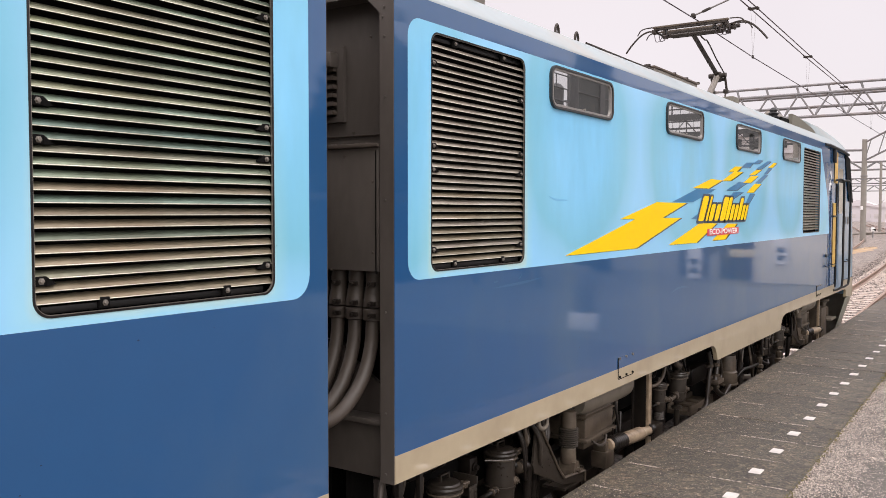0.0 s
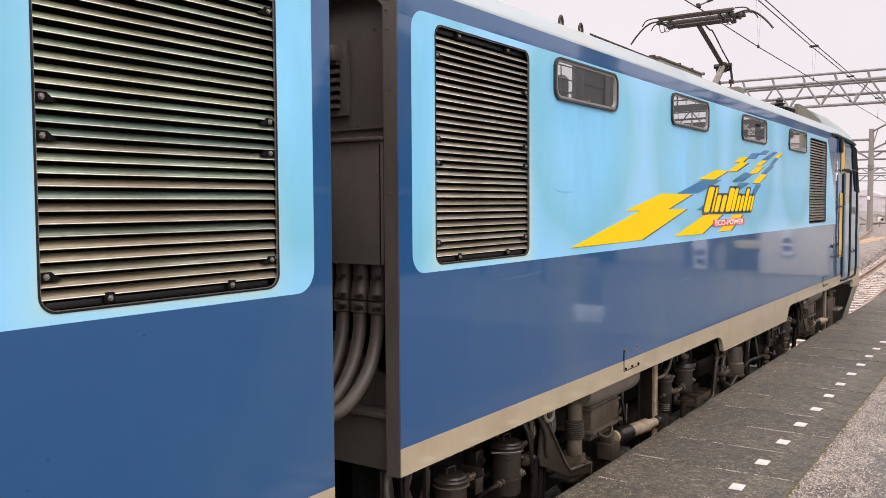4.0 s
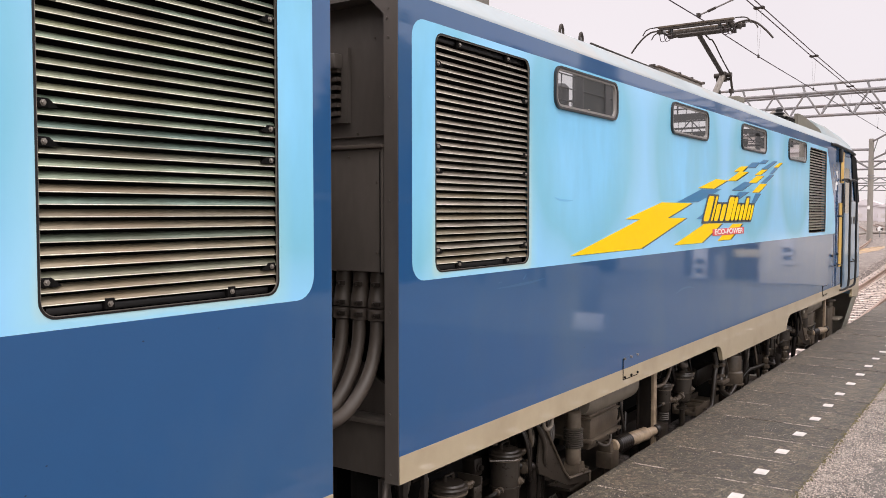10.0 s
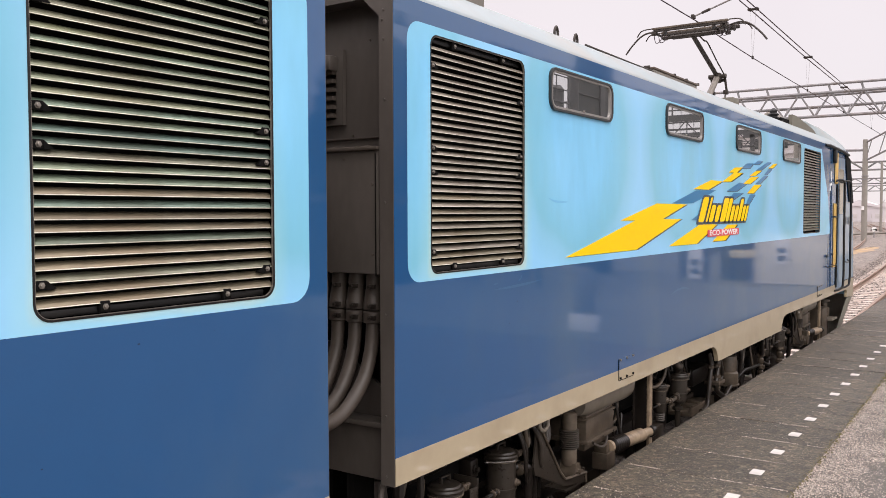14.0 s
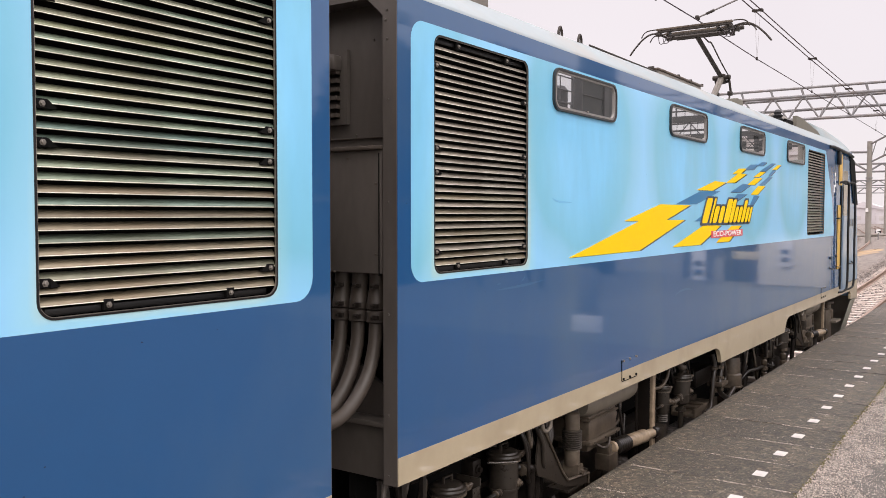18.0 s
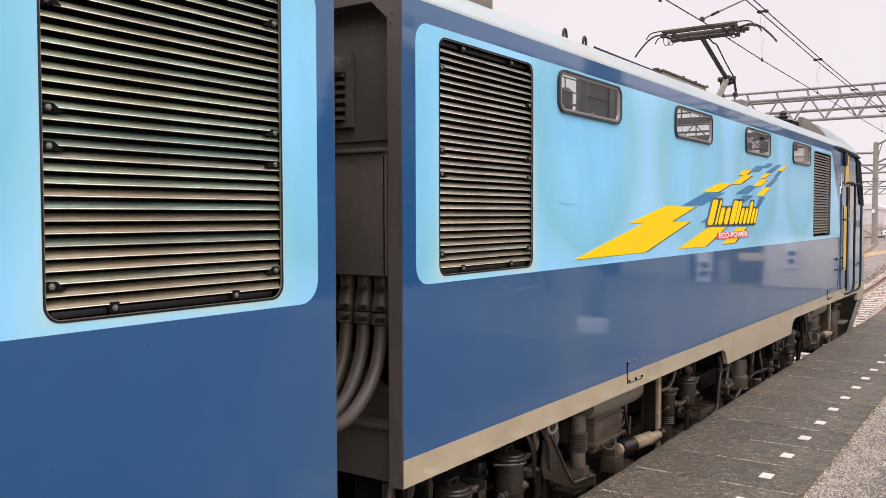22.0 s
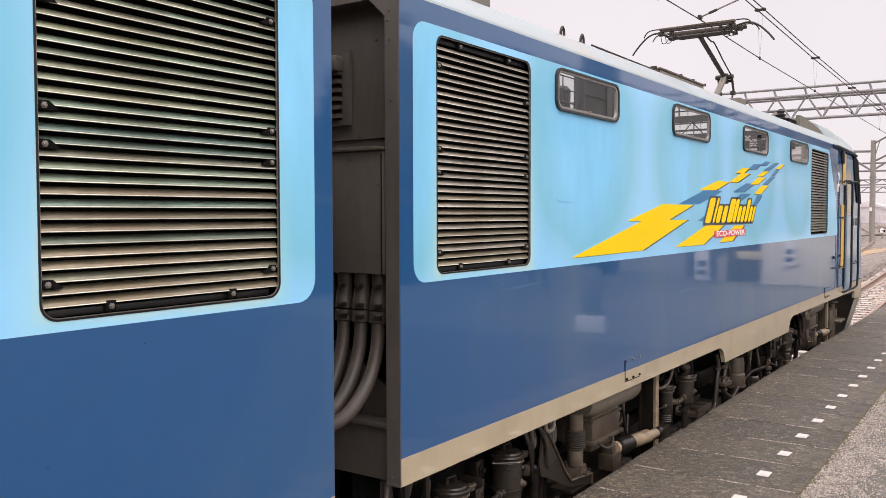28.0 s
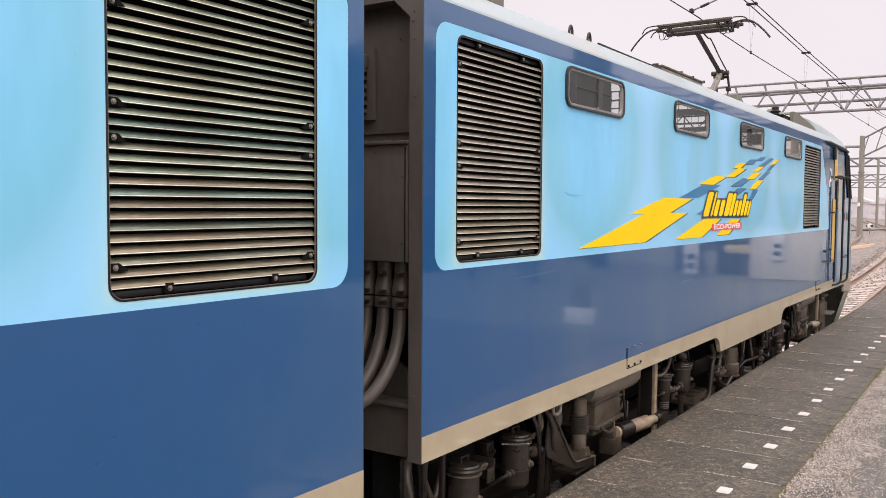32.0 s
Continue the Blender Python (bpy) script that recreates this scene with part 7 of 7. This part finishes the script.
def gantry(y, x0, x1, z_low, z_top, depth, bay, r, label, mat=None, rail=True):
    """A portal truss across the yard: chords, diagonals, hand pipe and its two posts."""
    mat = mat or GALV
    root = thing("overhead_gantry", ((x0 + x1) / 2, y, GROUND_Z), label, "gantry", "gantries over the yard")
    z_ch = z_top - (0.38 if rail else 0.0)
    for yy, zz, nm in ((y, z_ch, "top_chord"), (y + depth, z_ch, "top_chord"), (y, z_low, "bottom_chord"), (y + depth, (z_low + z_ch) / 2 if rail else z_low, "rear_chord")):
        bm = bmesh.new()
        bar(bm, (x0, yy, zz), (x1, yy, zz), r * 1.25)
        part(nm, bm, mat, root)
    if rail:
        bm = bmesh.new()
        bar(bm, (x0, y, z_top), (x1, y, z_top), r * 1.1)
        part("walkway_pipe", bm, mat, root)
    n = max(2, round((x1 - x0) / bay))
    for i in range(n):
        xa, xm, xb = x0 + (x1 - x0) * i / n, x0 + (x1 - x0) * (i + 0.5) / n, x0 + (x1 - x0) * (i + 1) / n
        for yy in ((y,) if rail else (y, y + depth)):
            bm = bmesh.new()
            bar(bm, (xa, yy, z_low), (xm, yy, z_ch), r * 0.75, 6)
            bar(bm, (xm, yy, z_ch), (xb, yy, z_low), r * 0.75, 6)
            part("diagonal", bm, mat, root)
        bm = bmesh.new()
        bar(bm, (xa, y, z_ch), (xm, y + depth, z_ch), r * 0.6, 6)
        part("cross_tie", bm, mat, root)
        bm = bmesh.new()
        bar(bm, (xa, y, z_low), (xa, y + depth, (z_low + z_ch) / 2 if rail else z_low), r * 0.6, 6)
        part("lower_tie", bm, mat, root)
        if rail:
            bm = bmesh.new()
            bar(bm, (xm, y, z_ch), (xm - 0.12, y, z_top), r * 0.9, 6)
            part("pipe_bracket", bm, mat, root)
    for xx in (x0, x1):
        bm = bmesh.new()
        cyl(bm, (xx, y + depth / 2, GROUND_Z), (xx, y + depth / 2, z_top), 0.2, 0.17, seg=14)
        part("post", bm, POLE, root)
    return root


near_gantry = gantry(42, -26, 6.5, 5.97, 7.41, 0.9, 1.38, 0.055, "galvanised lattice gantry spanning the tracks")


def overhead_wires():
    """Contact wire, twin messenger wires with clamps, and droppers over the main track."""
    def wx(y):
        return -1.40 - 0.006 * max(0, y - 10)
    bm = bmesh.new()
    pull = {9: 0.10, 11.0: 0.10, 12.2: 0.03}
    tube(bm, [(wx(y) + pull.get(y, 0.10 if y < 9 else 0.0), y, 4.02 + (0.03 if y > 12 else 0)) for y in (-30, 0, 9, 11.0, 12.2, 14.2, 20, 30, 42, 60, 100)], 0.0075, 8)
    solo("contact_wire", bm, WIRE, "dull copper contact wire over the track", "wire")
    root = thing("messenger_wires", (-1.4, 14, 4.8), "twin messenger wires clamped together above the contact wire", "wire")
    for dx in (-0.045, 0.055):
        bm = bmesh.new()
        tube(bm, [(wx(y) + dx, y, z) for y, z in ((-30, 5.9), (0, 5.15), (8, 4.96), (14.1, 4.82), (18.5, 4.72), (23, 4.66), (30.4, 4.62), (42, 4.9), (60, 5.6))], 0.0095, 6)
        part("messenger_wire", bm, WIRE, root)
    for y, z in ((14.1, 4.82), (18.5, 4.72), (23.0, 4.66), (28, 4.63), (9.5, 4.93)):
        bm = bmesh.new()
        box(bm, wx(y) - 0.085, wx(y) + 0.085, y - 0.03, y + 0.03, z - 0.015, z + 0.015, 0.005)
        for dx in (-0.05, 0.055):
            box(bm, wx(y) + dx - 0.02, wx(y) + dx + 0.02, y - 0.05, y + 0.05, z - 0.022, z + 0.022, 0.008)
        part("wire_clamp", bm, PANTO, root)
        bm = bmesh.new()
        for dx in (-0.04, 0.04):
            tube(bm, [(wx(y) + dx, y, z), (wx(y) + dx * 0.6, y, (z + 4.05) / 2), (wx(y), y, 4.05)], 0.0018, 5)
        part("dropper", bm, GALV, root)
        bm = bmesh.new()
        box(bm, wx(y) - 0.012, wx(y) + 0.012, y - 0.03, y + 0.03, 4.03, 4.08, 0.004)
        part("contact_clip", bm, PANTO, root)
    # the pull-off arm above the collector head
    arm = thing("pull_off_arm", (-1.3, 10.9, 4.10), "steel pull-off arm holding the contact wire", "arm")
    bm = bmesh.new()
    tube(bm, [(-1.31, 10.75, 4.055), (-0.827, 10.75, 4.211), (3.0, 10.75, 5.45)], 0.011, 8)
    part("arm_rod", bm, GALV, arm)
    bm = bmesh.new()
    box(bm, -1.335, -1.29, 10.71, 10.79, 4.03, 4.08, 0.008)
    part("arm_clamp", bm, PANTO, arm)
    bm = bmesh.new()
    cyl(bm, (-1.20, 10.75, 4.090), (-1.10, 10.75, 4.123), 0.018, seg=10)
    part("arm_insulator", bm, PANTO, arm)


overhead_wires()


def catenary_mast(x, y, height, label, arms=True, r=0.25):
    root = thing("catenary_mast", (x, y, GROUND_Z), label, "mast", "masts of the yard")
    bm = bmesh.new()
    cyl(bm, (x, y, GROUND_Z), (x, y, GROUND_Z + height), r * 1.1, r * 0.9, seg=16)
    part("pole", bm, POLE, root)
    if arms:
        z = GROUND_Z + height - 1.0
        bm = bmesh.new()
        bar(bm, (x, y, z), (x - 4.2, y, z + 0.1), 0.12)
        part("arm", bm, GALV, root)
        bm = bmesh.new()
        bar(bm, (x, y, z - 1.9), (x - 2.6, y, z), 0.07)
        part("brace", bm, GALV, root)
        bm = bmesh.new()
        bar(bm, (x, y, z - 1.0), (x + 5, y - 3, z + 1.2), 0.09)
        bar(bm, (x, y, z + 0.7), (x + 5, y - 3, z + 3.0), 0.09)
        for i in range(4):
            k = i / 4
            bar(bm, (x + 5 * k, y - 3 * k, z - 1.0 + 2.2 * k), (x + 5 * (k + 0.12), y - 3 * (k + 0.12), z + 0.7 + 2.3 * (k + 0.12)), 0.045)
        part("bracket_truss", bm, GALV, root)
        bm = bmesh.new()
        box(bm, x - 0.20, x + 0.02, y - 0.36, y - 0.30, GROUND_Z + 2.95, GROUND_Z + 3.30)
        part("mast_plate", bm, WHITE, root)
        bm = bmesh.new()
        for zz in (z - 2.5, z - 2.8):
            cyl(bm, (x, y, zz), (x, y, zz + 0.1), r * 1.25, seg=14)
        part("mast_band", bm, GALV, root)
    return root


catenary_mast(-9.95, 89.0, 9.6, "round concrete catenary mast with steel arms")
for yy, za, zb in ((120, 7.0, 8.0), (165, 6.6, 7.5), (215, 6.4, 7.6)):
    gantry(yy, -60, 10, za, zb, 1.0, 3.0, 0.08, "pale distant lattice gantry over the yard", rail=False)
for xx, yy in ((-12, 118), (-14.5, 150), (-20, 185), (-16.5, 205)):
    catenary_mast(xx, yy, 9.0, "distant pale concrete mast of the yard", False, 0.16)

# low things of the yard: a sand patch, cable ducts, a point indicator
bm = bmesh.new()
n = 40
rough = random.Random(12)
ring = [bm.verts.new((-7.0 + 0.75 * math.cos(6.283 * i / n) * rough.uniform(0.7, 1.3), 66.0 + 8.0 * math.sin(6.283 * i / n) * rough.uniform(0.75, 1.2), GROUND_Z + 0.02)) for i in range(n)]
top = bm.verts.new((-7.0, 66, GROUND_Z + 0.10))
for i in range(n):
    bm.faces.new((ring[i], ring[(i + 1) % n], top))
solo("sand_heap", bm, SAND, "flat heap of orange sand on the ballast", "heap")


def point_indicator(x, y):
    root = thing("point_indicator", (x, y, GROUND_Z), "small black and white point indicator on a post", "indicator")
    bm = bmesh.new()
    cyl(bm, (x, y, GROUND_Z), (x, y, GROUND_Z + 0.7), 0.06, seg=8)
    part("post", bm, GALV, root)
    bm = bmesh.new()
    lathe(bm, (x, y, GROUND_Z + 0.9), (0.3, -1, 0), [(0, 0.25), (0.05, 0.25)], 20)
    part("disc", bm, WHITE, root)
    for sx in (-1, 1):
        bm = bmesh.new()
        a = x - 0.02
        vs = [bm.verts.new(p) for p in ((a, y - 0.08, GROUND_Z + 0.9), (a + sx * 0.30, y - 0.08, GROUND_Z + 0.98), (a + sx * 0.30, y - 0.08, GROUND_Z + 0.70))]
        bm.faces.new(vs)
        part("black_wedge", bm, UNDER_BLACK, root, smooth=False)


point_indicator(-10.6, 101)
for k, (xa, ya, xb, yb) in enumerate(((-13.5, 95, -9.4, 112), (-12, 104, -8.0, 108))):
    bm = bmesh.new()
    tube(bm, [(xa, ya, GROUND_Z + 0.3), ((xa + xb) / 2, (ya + yb) / 2, GROUND_Z + 0.45), (xb, yb, GROUND_Z + 0.3)], 0.12, 8)
    solo("ground_pipe", bm, PANTO_GREY, "grey pipe lying beside the track", "pipe")

# ---- far trees, sheds and houses behind the yard ----
def far_wood(x0, x1, y, height, count, seed, mat=None, thin=0.7):
    rng = np.random.default_rng(seed)
    verts, faces = [], []
    for i in range(count):
        x = rng.uniform(x0, x1)
        top = height * (0.55 + 0.3 * math.sin(x * 0.09 + seed) + 0.15 * math.sin(x * 0.31))
        z = GROUND_Z + top * rng.random() ** thin
        s = rng.uniform(0.5, 1.2)
        c = np.array((x, y + rng.uniform(-5, 5), z))
        p = c + rng.normal(0, s, (3, 3))
        b = len(verts)
        verts.extend(map(tuple, p))
        faces.append((b, b + 1, b + 2))
    me = bpy.data.meshes.new("far_wood")
    me.from_pydata(verts, [], faces)
    me.materials.append(mat or FAR_LEAF)
    tagged(new("far_wood", me), "bare winter wood in the distance", kind="stuff")


far_wood(-110, 20, 330, 11, 9000, 2)


def far_house(x, y, w, d, h, label):
    root = thing("far_house", (x, y, GROUND_Z), label, "house", "houses behind the yard")
    bm = bmesh.new()
    box(bm, x - w / 2, x + w / 2, y - d / 2, y + d / 2, GROUND_Z, GROUND_Z + h)
    part("wall", bm, FAR_WALL, root, smooth=False)
    bm = bmesh.new()
    pts = [(x - w / 2 - 0.4, GROUND_Z + h), (x, GROUND_Z + h + 1.8), (x + w / 2 + 0.4, GROUND_Z + h)]
    a = [bm.verts.new((u, y - d / 2 - 0.4, v)) for u, v in pts]
    b = [bm.verts.new((u, y + d / 2 + 0.4, v)) for u, v in pts]
    for i in range(2):
        bm.faces.new((a[i], a[i + 1], b[i + 1], b[i]))
    bm.faces.new(a)
    bm.faces.new(b[::-1])
    bm.faces.new((a[0], b[0], b[2], a[2]))
    part("roof", bm, FAR_WALL, root, smooth=False)
    for i in range(max(2, int(w / 2.5))):
        for j in range(max(1, int(h / 3))):
            bm = bmesh.new()
            u = x - w / 2 + (i + 0.5) * w / max(2, int(w / 2.5))
            box(bm, u - 0.6, u + 0.6, y - d / 2 - 0.05, y - d / 2 + 0.05, GROUND_Z + 1.0 + 3 * j, GROUND_Z + 2.2 + 3 * j)
            part("window", bm, FAR_LEAF, root, smooth=False)


for hx, hy, w, h in ((-27, 262, 8, 4.0), (-36, 275, 10, 4.5), (-47, 285, 9, 4), (-17, 285, 9, 3.5), (-62, 280, 12, 5)):
    far_house(hx, hy, w, 8, h, "pale distant house with a grey roof")


# ---- what stands on the platform behind the camera, seen mirrored in the paint and panes ----
def station():
    # lift tower with grey cladding
    root = thing("cladding_screen", (7.05, 20.3, -0.01), "tall grey clad screen wall on the platform", "wall")
    bm = bmesh.new()
    box(bm, 7.0, 7.10, 19.45, 21.72, -1.0, 6.4, 0.02)
    part("wall", bm, STATION_WALL, root, smooth=False)
    for z in (2.2, 4.55):
        bm = bmesh.new()
        box(bm, 6.97, 7.0, 19.45, 21.72, z, z + 0.02)
        part("cladding_rail", bm, STATION_DARK, root, smooth=False)
    bm = bmesh.new()
    box(bm, 6.95, 7.15, 19.42, 21.75, 6.4, 6.5)
    part("coping", bm, ROOF_GREY, root, smooth=False)
    bm = bmesh.new()
    box(bm, 6.95, 6.995, 20.75, 21.05, 3.4, 4.9)
    part("door", bm, STATION_DARK, root, smooth=False)
    # railing and pump box on a low roof before the tower
    ft = thing("service_deck", (6.6, 15.3, 0.0), "dark steel service deck with a thin railing", "deck")
    for z in (3.95, 4.22, 4.5):
        bm = bmesh.new()
        cyl(bm, (6.0, 15.6, z), (6.0, 16.9, z), 0.014, seg=6)
        part("rail", bm, STATION_DARK, ft)
    for y in (15.7, 16.1, 16.28, 16.86):
        bm = bmesh.new()
        cyl(bm, (6.0, y, 3.4), (6.0, y, 4.5), 0.013, seg=6)
        part("baluster", bm, STATION_DARK, ft)
    bm = bmesh.new()
    lathe(bm, (6.2, 16.62, 3.4), (0, 0, 1), [(0, 0.19), (0.85, 0.19), (0.93, 0.12)], 16)
    part("tank", bm, STATION_DARK, ft)
    bm = bmesh.new()
    box(bm, 5.9, 7.6, 15.3, 17.9, 3.25, 3.40)
    part("deck_plate", bm, STATION_DARK, ft, smooth=False)
    for x, y in ((6.0, 15.5), (7.5, 15.5), (6.0, 17.7), (7.5, 17.7)):
        bm = bmesh.new()
        cyl(bm, (x, y, -0.05), (x, y, 3.3), 0.06, seg=8)
        part("leg", bm, STATION_DARK, ft)
    bm = bmesh.new()
    cyl(bm, (6.1, 17.30, 3.4), (6.1, 17.30, 4.62), 0.13, seg=14)
    part("flue", bm, STATION_DARK, ft)
    # footbridge trusses over the yard
    for y, z0, x0 in ((31.0, 4.4, 6.6), (40.0, 4.6, 5.0), (50.0, 5.3, 3.0), (64.0, 5.6, 2.0)):
        fb = thing("footbridge_truss", (18, y, -1.0), "dark steel footbridge truss with railings", "footbridge", "footbridge spans")
        for z, h in ((z0, 0.05), (z0 + 0.22, 0.03), (z0 + 0.55, 0.22), (z0 + 0.95, 0.04), (z0 + 1.25, 0.06), (z0 + 1.6, 0.04)):
            bm = bmesh.new()
            box(bm, x0, x0 + 8.0, y, y + 0.1, z, z + h)
            part("girder", bm, STATION_DARK, fb, smooth=False)
        for i in range(8):
            xa = x0 + i
            bm = bmesh.new()
            bar(bm, (xa, y + 0.05, z0), (xa + 0.5, y + 0.05, z0 + 0.55), 0.02)
            bar(bm, (xa + 0.5, y + 0.05, z0 + 0.55), (xa + 1, y + 0.05, z0), 0.02)
            part("brace", bm, STATION_DARK, fb)
            for k in (0.0, 0.33, 0.67):
                bm = bmesh.new()
                bar(bm, (xa + k, y + 0.05, z0 + 0.7), (xa + k, y + 0.05, z0 + 1.6), 0.012 if k else 0.03)
                part("baluster", bm, STATION_DARK, fb)
        for x in (x0 + 0.5, x0 + 7.5):
            bm = bmesh.new()
            box(bm, x - 0.12, x + 0.12, y, y + 0.2, -1.1, z0 + 1.3)
            part("column", bm, STATION_DARK, fb, smooth=False)
    # the beige waiting house on the platform
    wh = thing("waiting_house", (4.3, 39.0, -0.01), "beige waiting house on the platform", "building")
    bm = bmesh.new()
    box(bm, 3.1, 5.5, 34.0, 44.0, -0.05, 3.4, 0.02)
    part("wall", bm, HOUSE_WALL, wh, smooth=False)
    bm = bmesh.new()
    box(bm, 2.8, 5.8, 33.6, 44.4, 3.4, 3.6)
    part("roof", bm, ROOF_GREY, wh, smooth=False)
    for x0, x1, z0, z1, m, nm in ((3.5, 4.2, 0.9, 2.2, WHITE, "notice"), (4.5, 5.2, 0.0, 2.1, STATION_WALL, "door")):
        bm = bmesh.new()
        box(bm, x0, x1, 33.93, 34.0, z0, z1)
        part(nm, bm, m, wh, smooth=False)
    # an open steel shelter beside the waiting house, added as a dark mirror image
    sh = thing("added_shelter", (7.6, 37.0, -0.01), "open dark steel shelter with a bench, added out of view", "shelter")
    bm = bmesh.new()
    box(bm, 5.7, 9.0, 37.9, 38.0, -0.05, 2.5)
    part("back_wall", bm, STATION_DARK, sh, smooth=False)
    bm = bmesh.new()
    box(bm, 5.6, 9.0, 35.4, 38.2, 2.5, 2.62)
    part("roof", bm, STATION_WALL, sh, smooth=False)
    for x in (5.75, 6.8, 7.9, 8.9):
        bm = bmesh.new()
        cyl(bm, (x, 35.6, -0.05), (x, 35.6, 2.5), 0.05, seg=10)
        part("post", bm, GALV, sh)
    bm = bmesh.new()
    box(bm, 6.0, 8.6, 37.3, 37.8, 0.40, 0.46, 0.01)
    part("bench_seat", bm, MID_BLUE, sh)
    for x in (6.2, 7.3, 8.4):
        bm = bmesh.new()
        box(bm, x - 0.04, x + 0.04, 37.4, 37.7, -0.05, 0.40)
        part("bench_leg", bm, GALV, sh, smooth=False)
    for x0, x1, z0, z1 in ((6.2, 6.9, 1.2, 2.0), (7.4, 8.3, 1.3, 1.9)):
        bm = bmesh.new()
        box(bm, x0, x1, 37.86, 37.9, z0, z1, 0.005)
        part("poster", bm, WHITE, sh)
    # low white board and two white notice boards, all facing along the platform
    ls = thing("sign_stand", (2.6, 10.33, -0.01), "low white sign stand with a narrow grey upright panel", "sign")
    bm = bmesh.new()
    box(bm, 2.38, 2.81, 10.30, 10.33, -0.012, 0.225, 0.004)
    part("foot_board", bm, WHITE, ls)
    bm = bmesh.new()
    box(bm, 2.47, 2.74, 10.332, 10.36, -0.012, 0.86, 0.004)
    part("upright_panel", bm, GALV, ls)
    for y, xa, xb, za, zb in ((16.3, 2.88, 3.16, 0.29, 0.90), (19.44, 1.97, 2.26, 0.42, 1.02)):
        nb = thing("notice_board", ((xa + xb) / 2, y, -0.01), "white framed notice board on two thin legs" if y < 19 else "white notice board on the beige parapet", "board", "boards on the platform")
        bm = bmesh.new()
        box(bm, xa, xb, y, y + 0.04, za, zb, 0.008)
        part("panel", bm, WHITE, nb)
        for z in (za + 0.10, za + 0.27):
            bm = bmesh.new()
            box(bm, xa + 0.07, xb - 0.07, y - 0.008, y, z, z + 0.11, 0.002)
            part("picture", bm, STATION_WALL, nb, smooth=False)
        for x in (xa + 0.04, xb - 0.04) if y < 19 else ():
            bm = bmesh.new()
            cyl(bm, (x, y + 0.05, -0.015), (x, y + 0.05, za + 0.2), 0.007, seg=8)
            part("leg", bm, GALV, nb)
    # low stand-in for the beige front, opening and sign mirrored in the side
    sp = thing("low_beige_front", (2.9, 20.5, -0.01), "low beige parapet with a dark opening and a cream sign", "parapet")
    bm = bmesh.new()
    box(bm, 1.30, 2.70, 19.5, 19.65, -0.02, 1.15, 0.01)
    part("parapet_wall", bm, HOUSE_WALL, sp)
    bm = bmesh.new()
    box(bm, 1.26, 2.74, 19.46, 19.69, 1.15, 1.21, 0.01)
    part("coping", bm, CONCRETE, sp)
    for x in (2.74, 3.72, 4.40):
        bm = bmesh.new()
        cyl(bm, (x, 19.55, -0.02), (x, 19.55, 1.2), 0.03, seg=10)
        part("post", bm, GALV, sp)
    bm = bmesh.new()
    box(bm, 2.78, 3.68, 20.3, 20.4, -0.02, 1.15)
    part("opening_back", bm, STATION_DARK, sp, smooth=False)
    bm = bmesh.new()
    box(bm, 2.68, 3.24, 19.49, 19.53, 0.55, 0.73, 0.006)
    part("sign_board", bm, SAND_SIGN, sp, "cream yellow sign board")
    bm = bmesh.new()
    box(bm, 3.76, 4.36, 19.53, 19.57, 0.08, 1.10, 0.006)
    part("railing_panel", bm, STATION_WALL, sp)
    bm = bmesh.new()
    cyl(bm, (2.74, 19.55, 1.17), (4.40, 19.55, 1.17), 0.025, seg=10)
    part("handrail", bm, GALV, sp)
    # a long pale building, added to grey the sky mirrored in the panes
    sb = thing("added_pale_building", (20, 99, GROUND_Z), "long pale grey building, added out of view beyond the footbridges", "building")
    bm = bmesh.new()
    box(bm, 8, 32, 95, 103, GROUND_Z, 10.0)
    part("wall", bm, FAR_LEAF, sb, smooth=False)
    for z in (1.8, 4.8, 7.8, 9.8):
        bm = bmesh.new()
        box(bm, 7.9, 32.1, 94.8, 95, z, z + 0.35)
        part("ledge", bm, FAR_WALL, sb, smooth=False)
    for z in (2.8, 5.8, 8.4):
        for i in range(10):
            bm = bmesh.new()
            box(bm, 8.8 + 2.35 * i, 10.2 + 2.35 * i, 94.9, 95, z, z + 1.1)
            part("window", bm, STATION_WALL, sb, smooth=False)
    # an unseen dark shed, added to darken the sky mirrored in the side
    gs = thing("added_dark_shed", (19.5, 29.0, GROUND_Z), "long low dark grey shed, added out of view beyond the platform", "building")
    bm = bmesh.new()
    box(bm, 18.0, 23.0, 17.5, 39.5, GROUND_Z, 2.0)
    part("wall", bm, STATION_DARK, gs, smooth=False)
    bm = bmesh.new()
    box(bm, 17.6, 23.4, 17.2, 39.8, 2.0, 2.2)
    part("roof", bm, ROOF_GREY, gs, smooth=False)
    for i in range(5):
        bm = bmesh.new()
        box(bm, 17.9, 18.0, 19.0 + 4.2 * i, 21.4 + 4.2 * i, 0.2, 1.3)
        part("window", bm, STATION_WALL, gs, smooth=False)
    # dark woods out of view, added to shade off the mirrored sky
    far_wood(33, 130, 60, 20, 30000, 5, DARK_LEAF, 0.9)
    far_wood(120, 260, 40, 30, 16000, 6, DARK_LEAF, 1.15)


station()


# ---- what moves: the locomotive draws away at the end ----
def motions():
    rows = [(0.0, 0.0), (29.9, 0.0), (30.2, 0.003), (30.5, 0.017), (30.75, 0.036), (31.0, 0.066), (31.25, 0.097), (31.5, 0.135), (31.75, 0.182), (32.0, 0.236)]
    for ob in (front, rear):
        p = ob.location.copy()
        walk(ob, [(t, pose(p.x, p.y + d, p.z)) for t, d in rows])
    for ob, c in WHEELS:
        walk(ob, [(t, pose(c.x, c.y, c.z, -math.degrees(d / 0.56))) for t, d in rows])


motions()
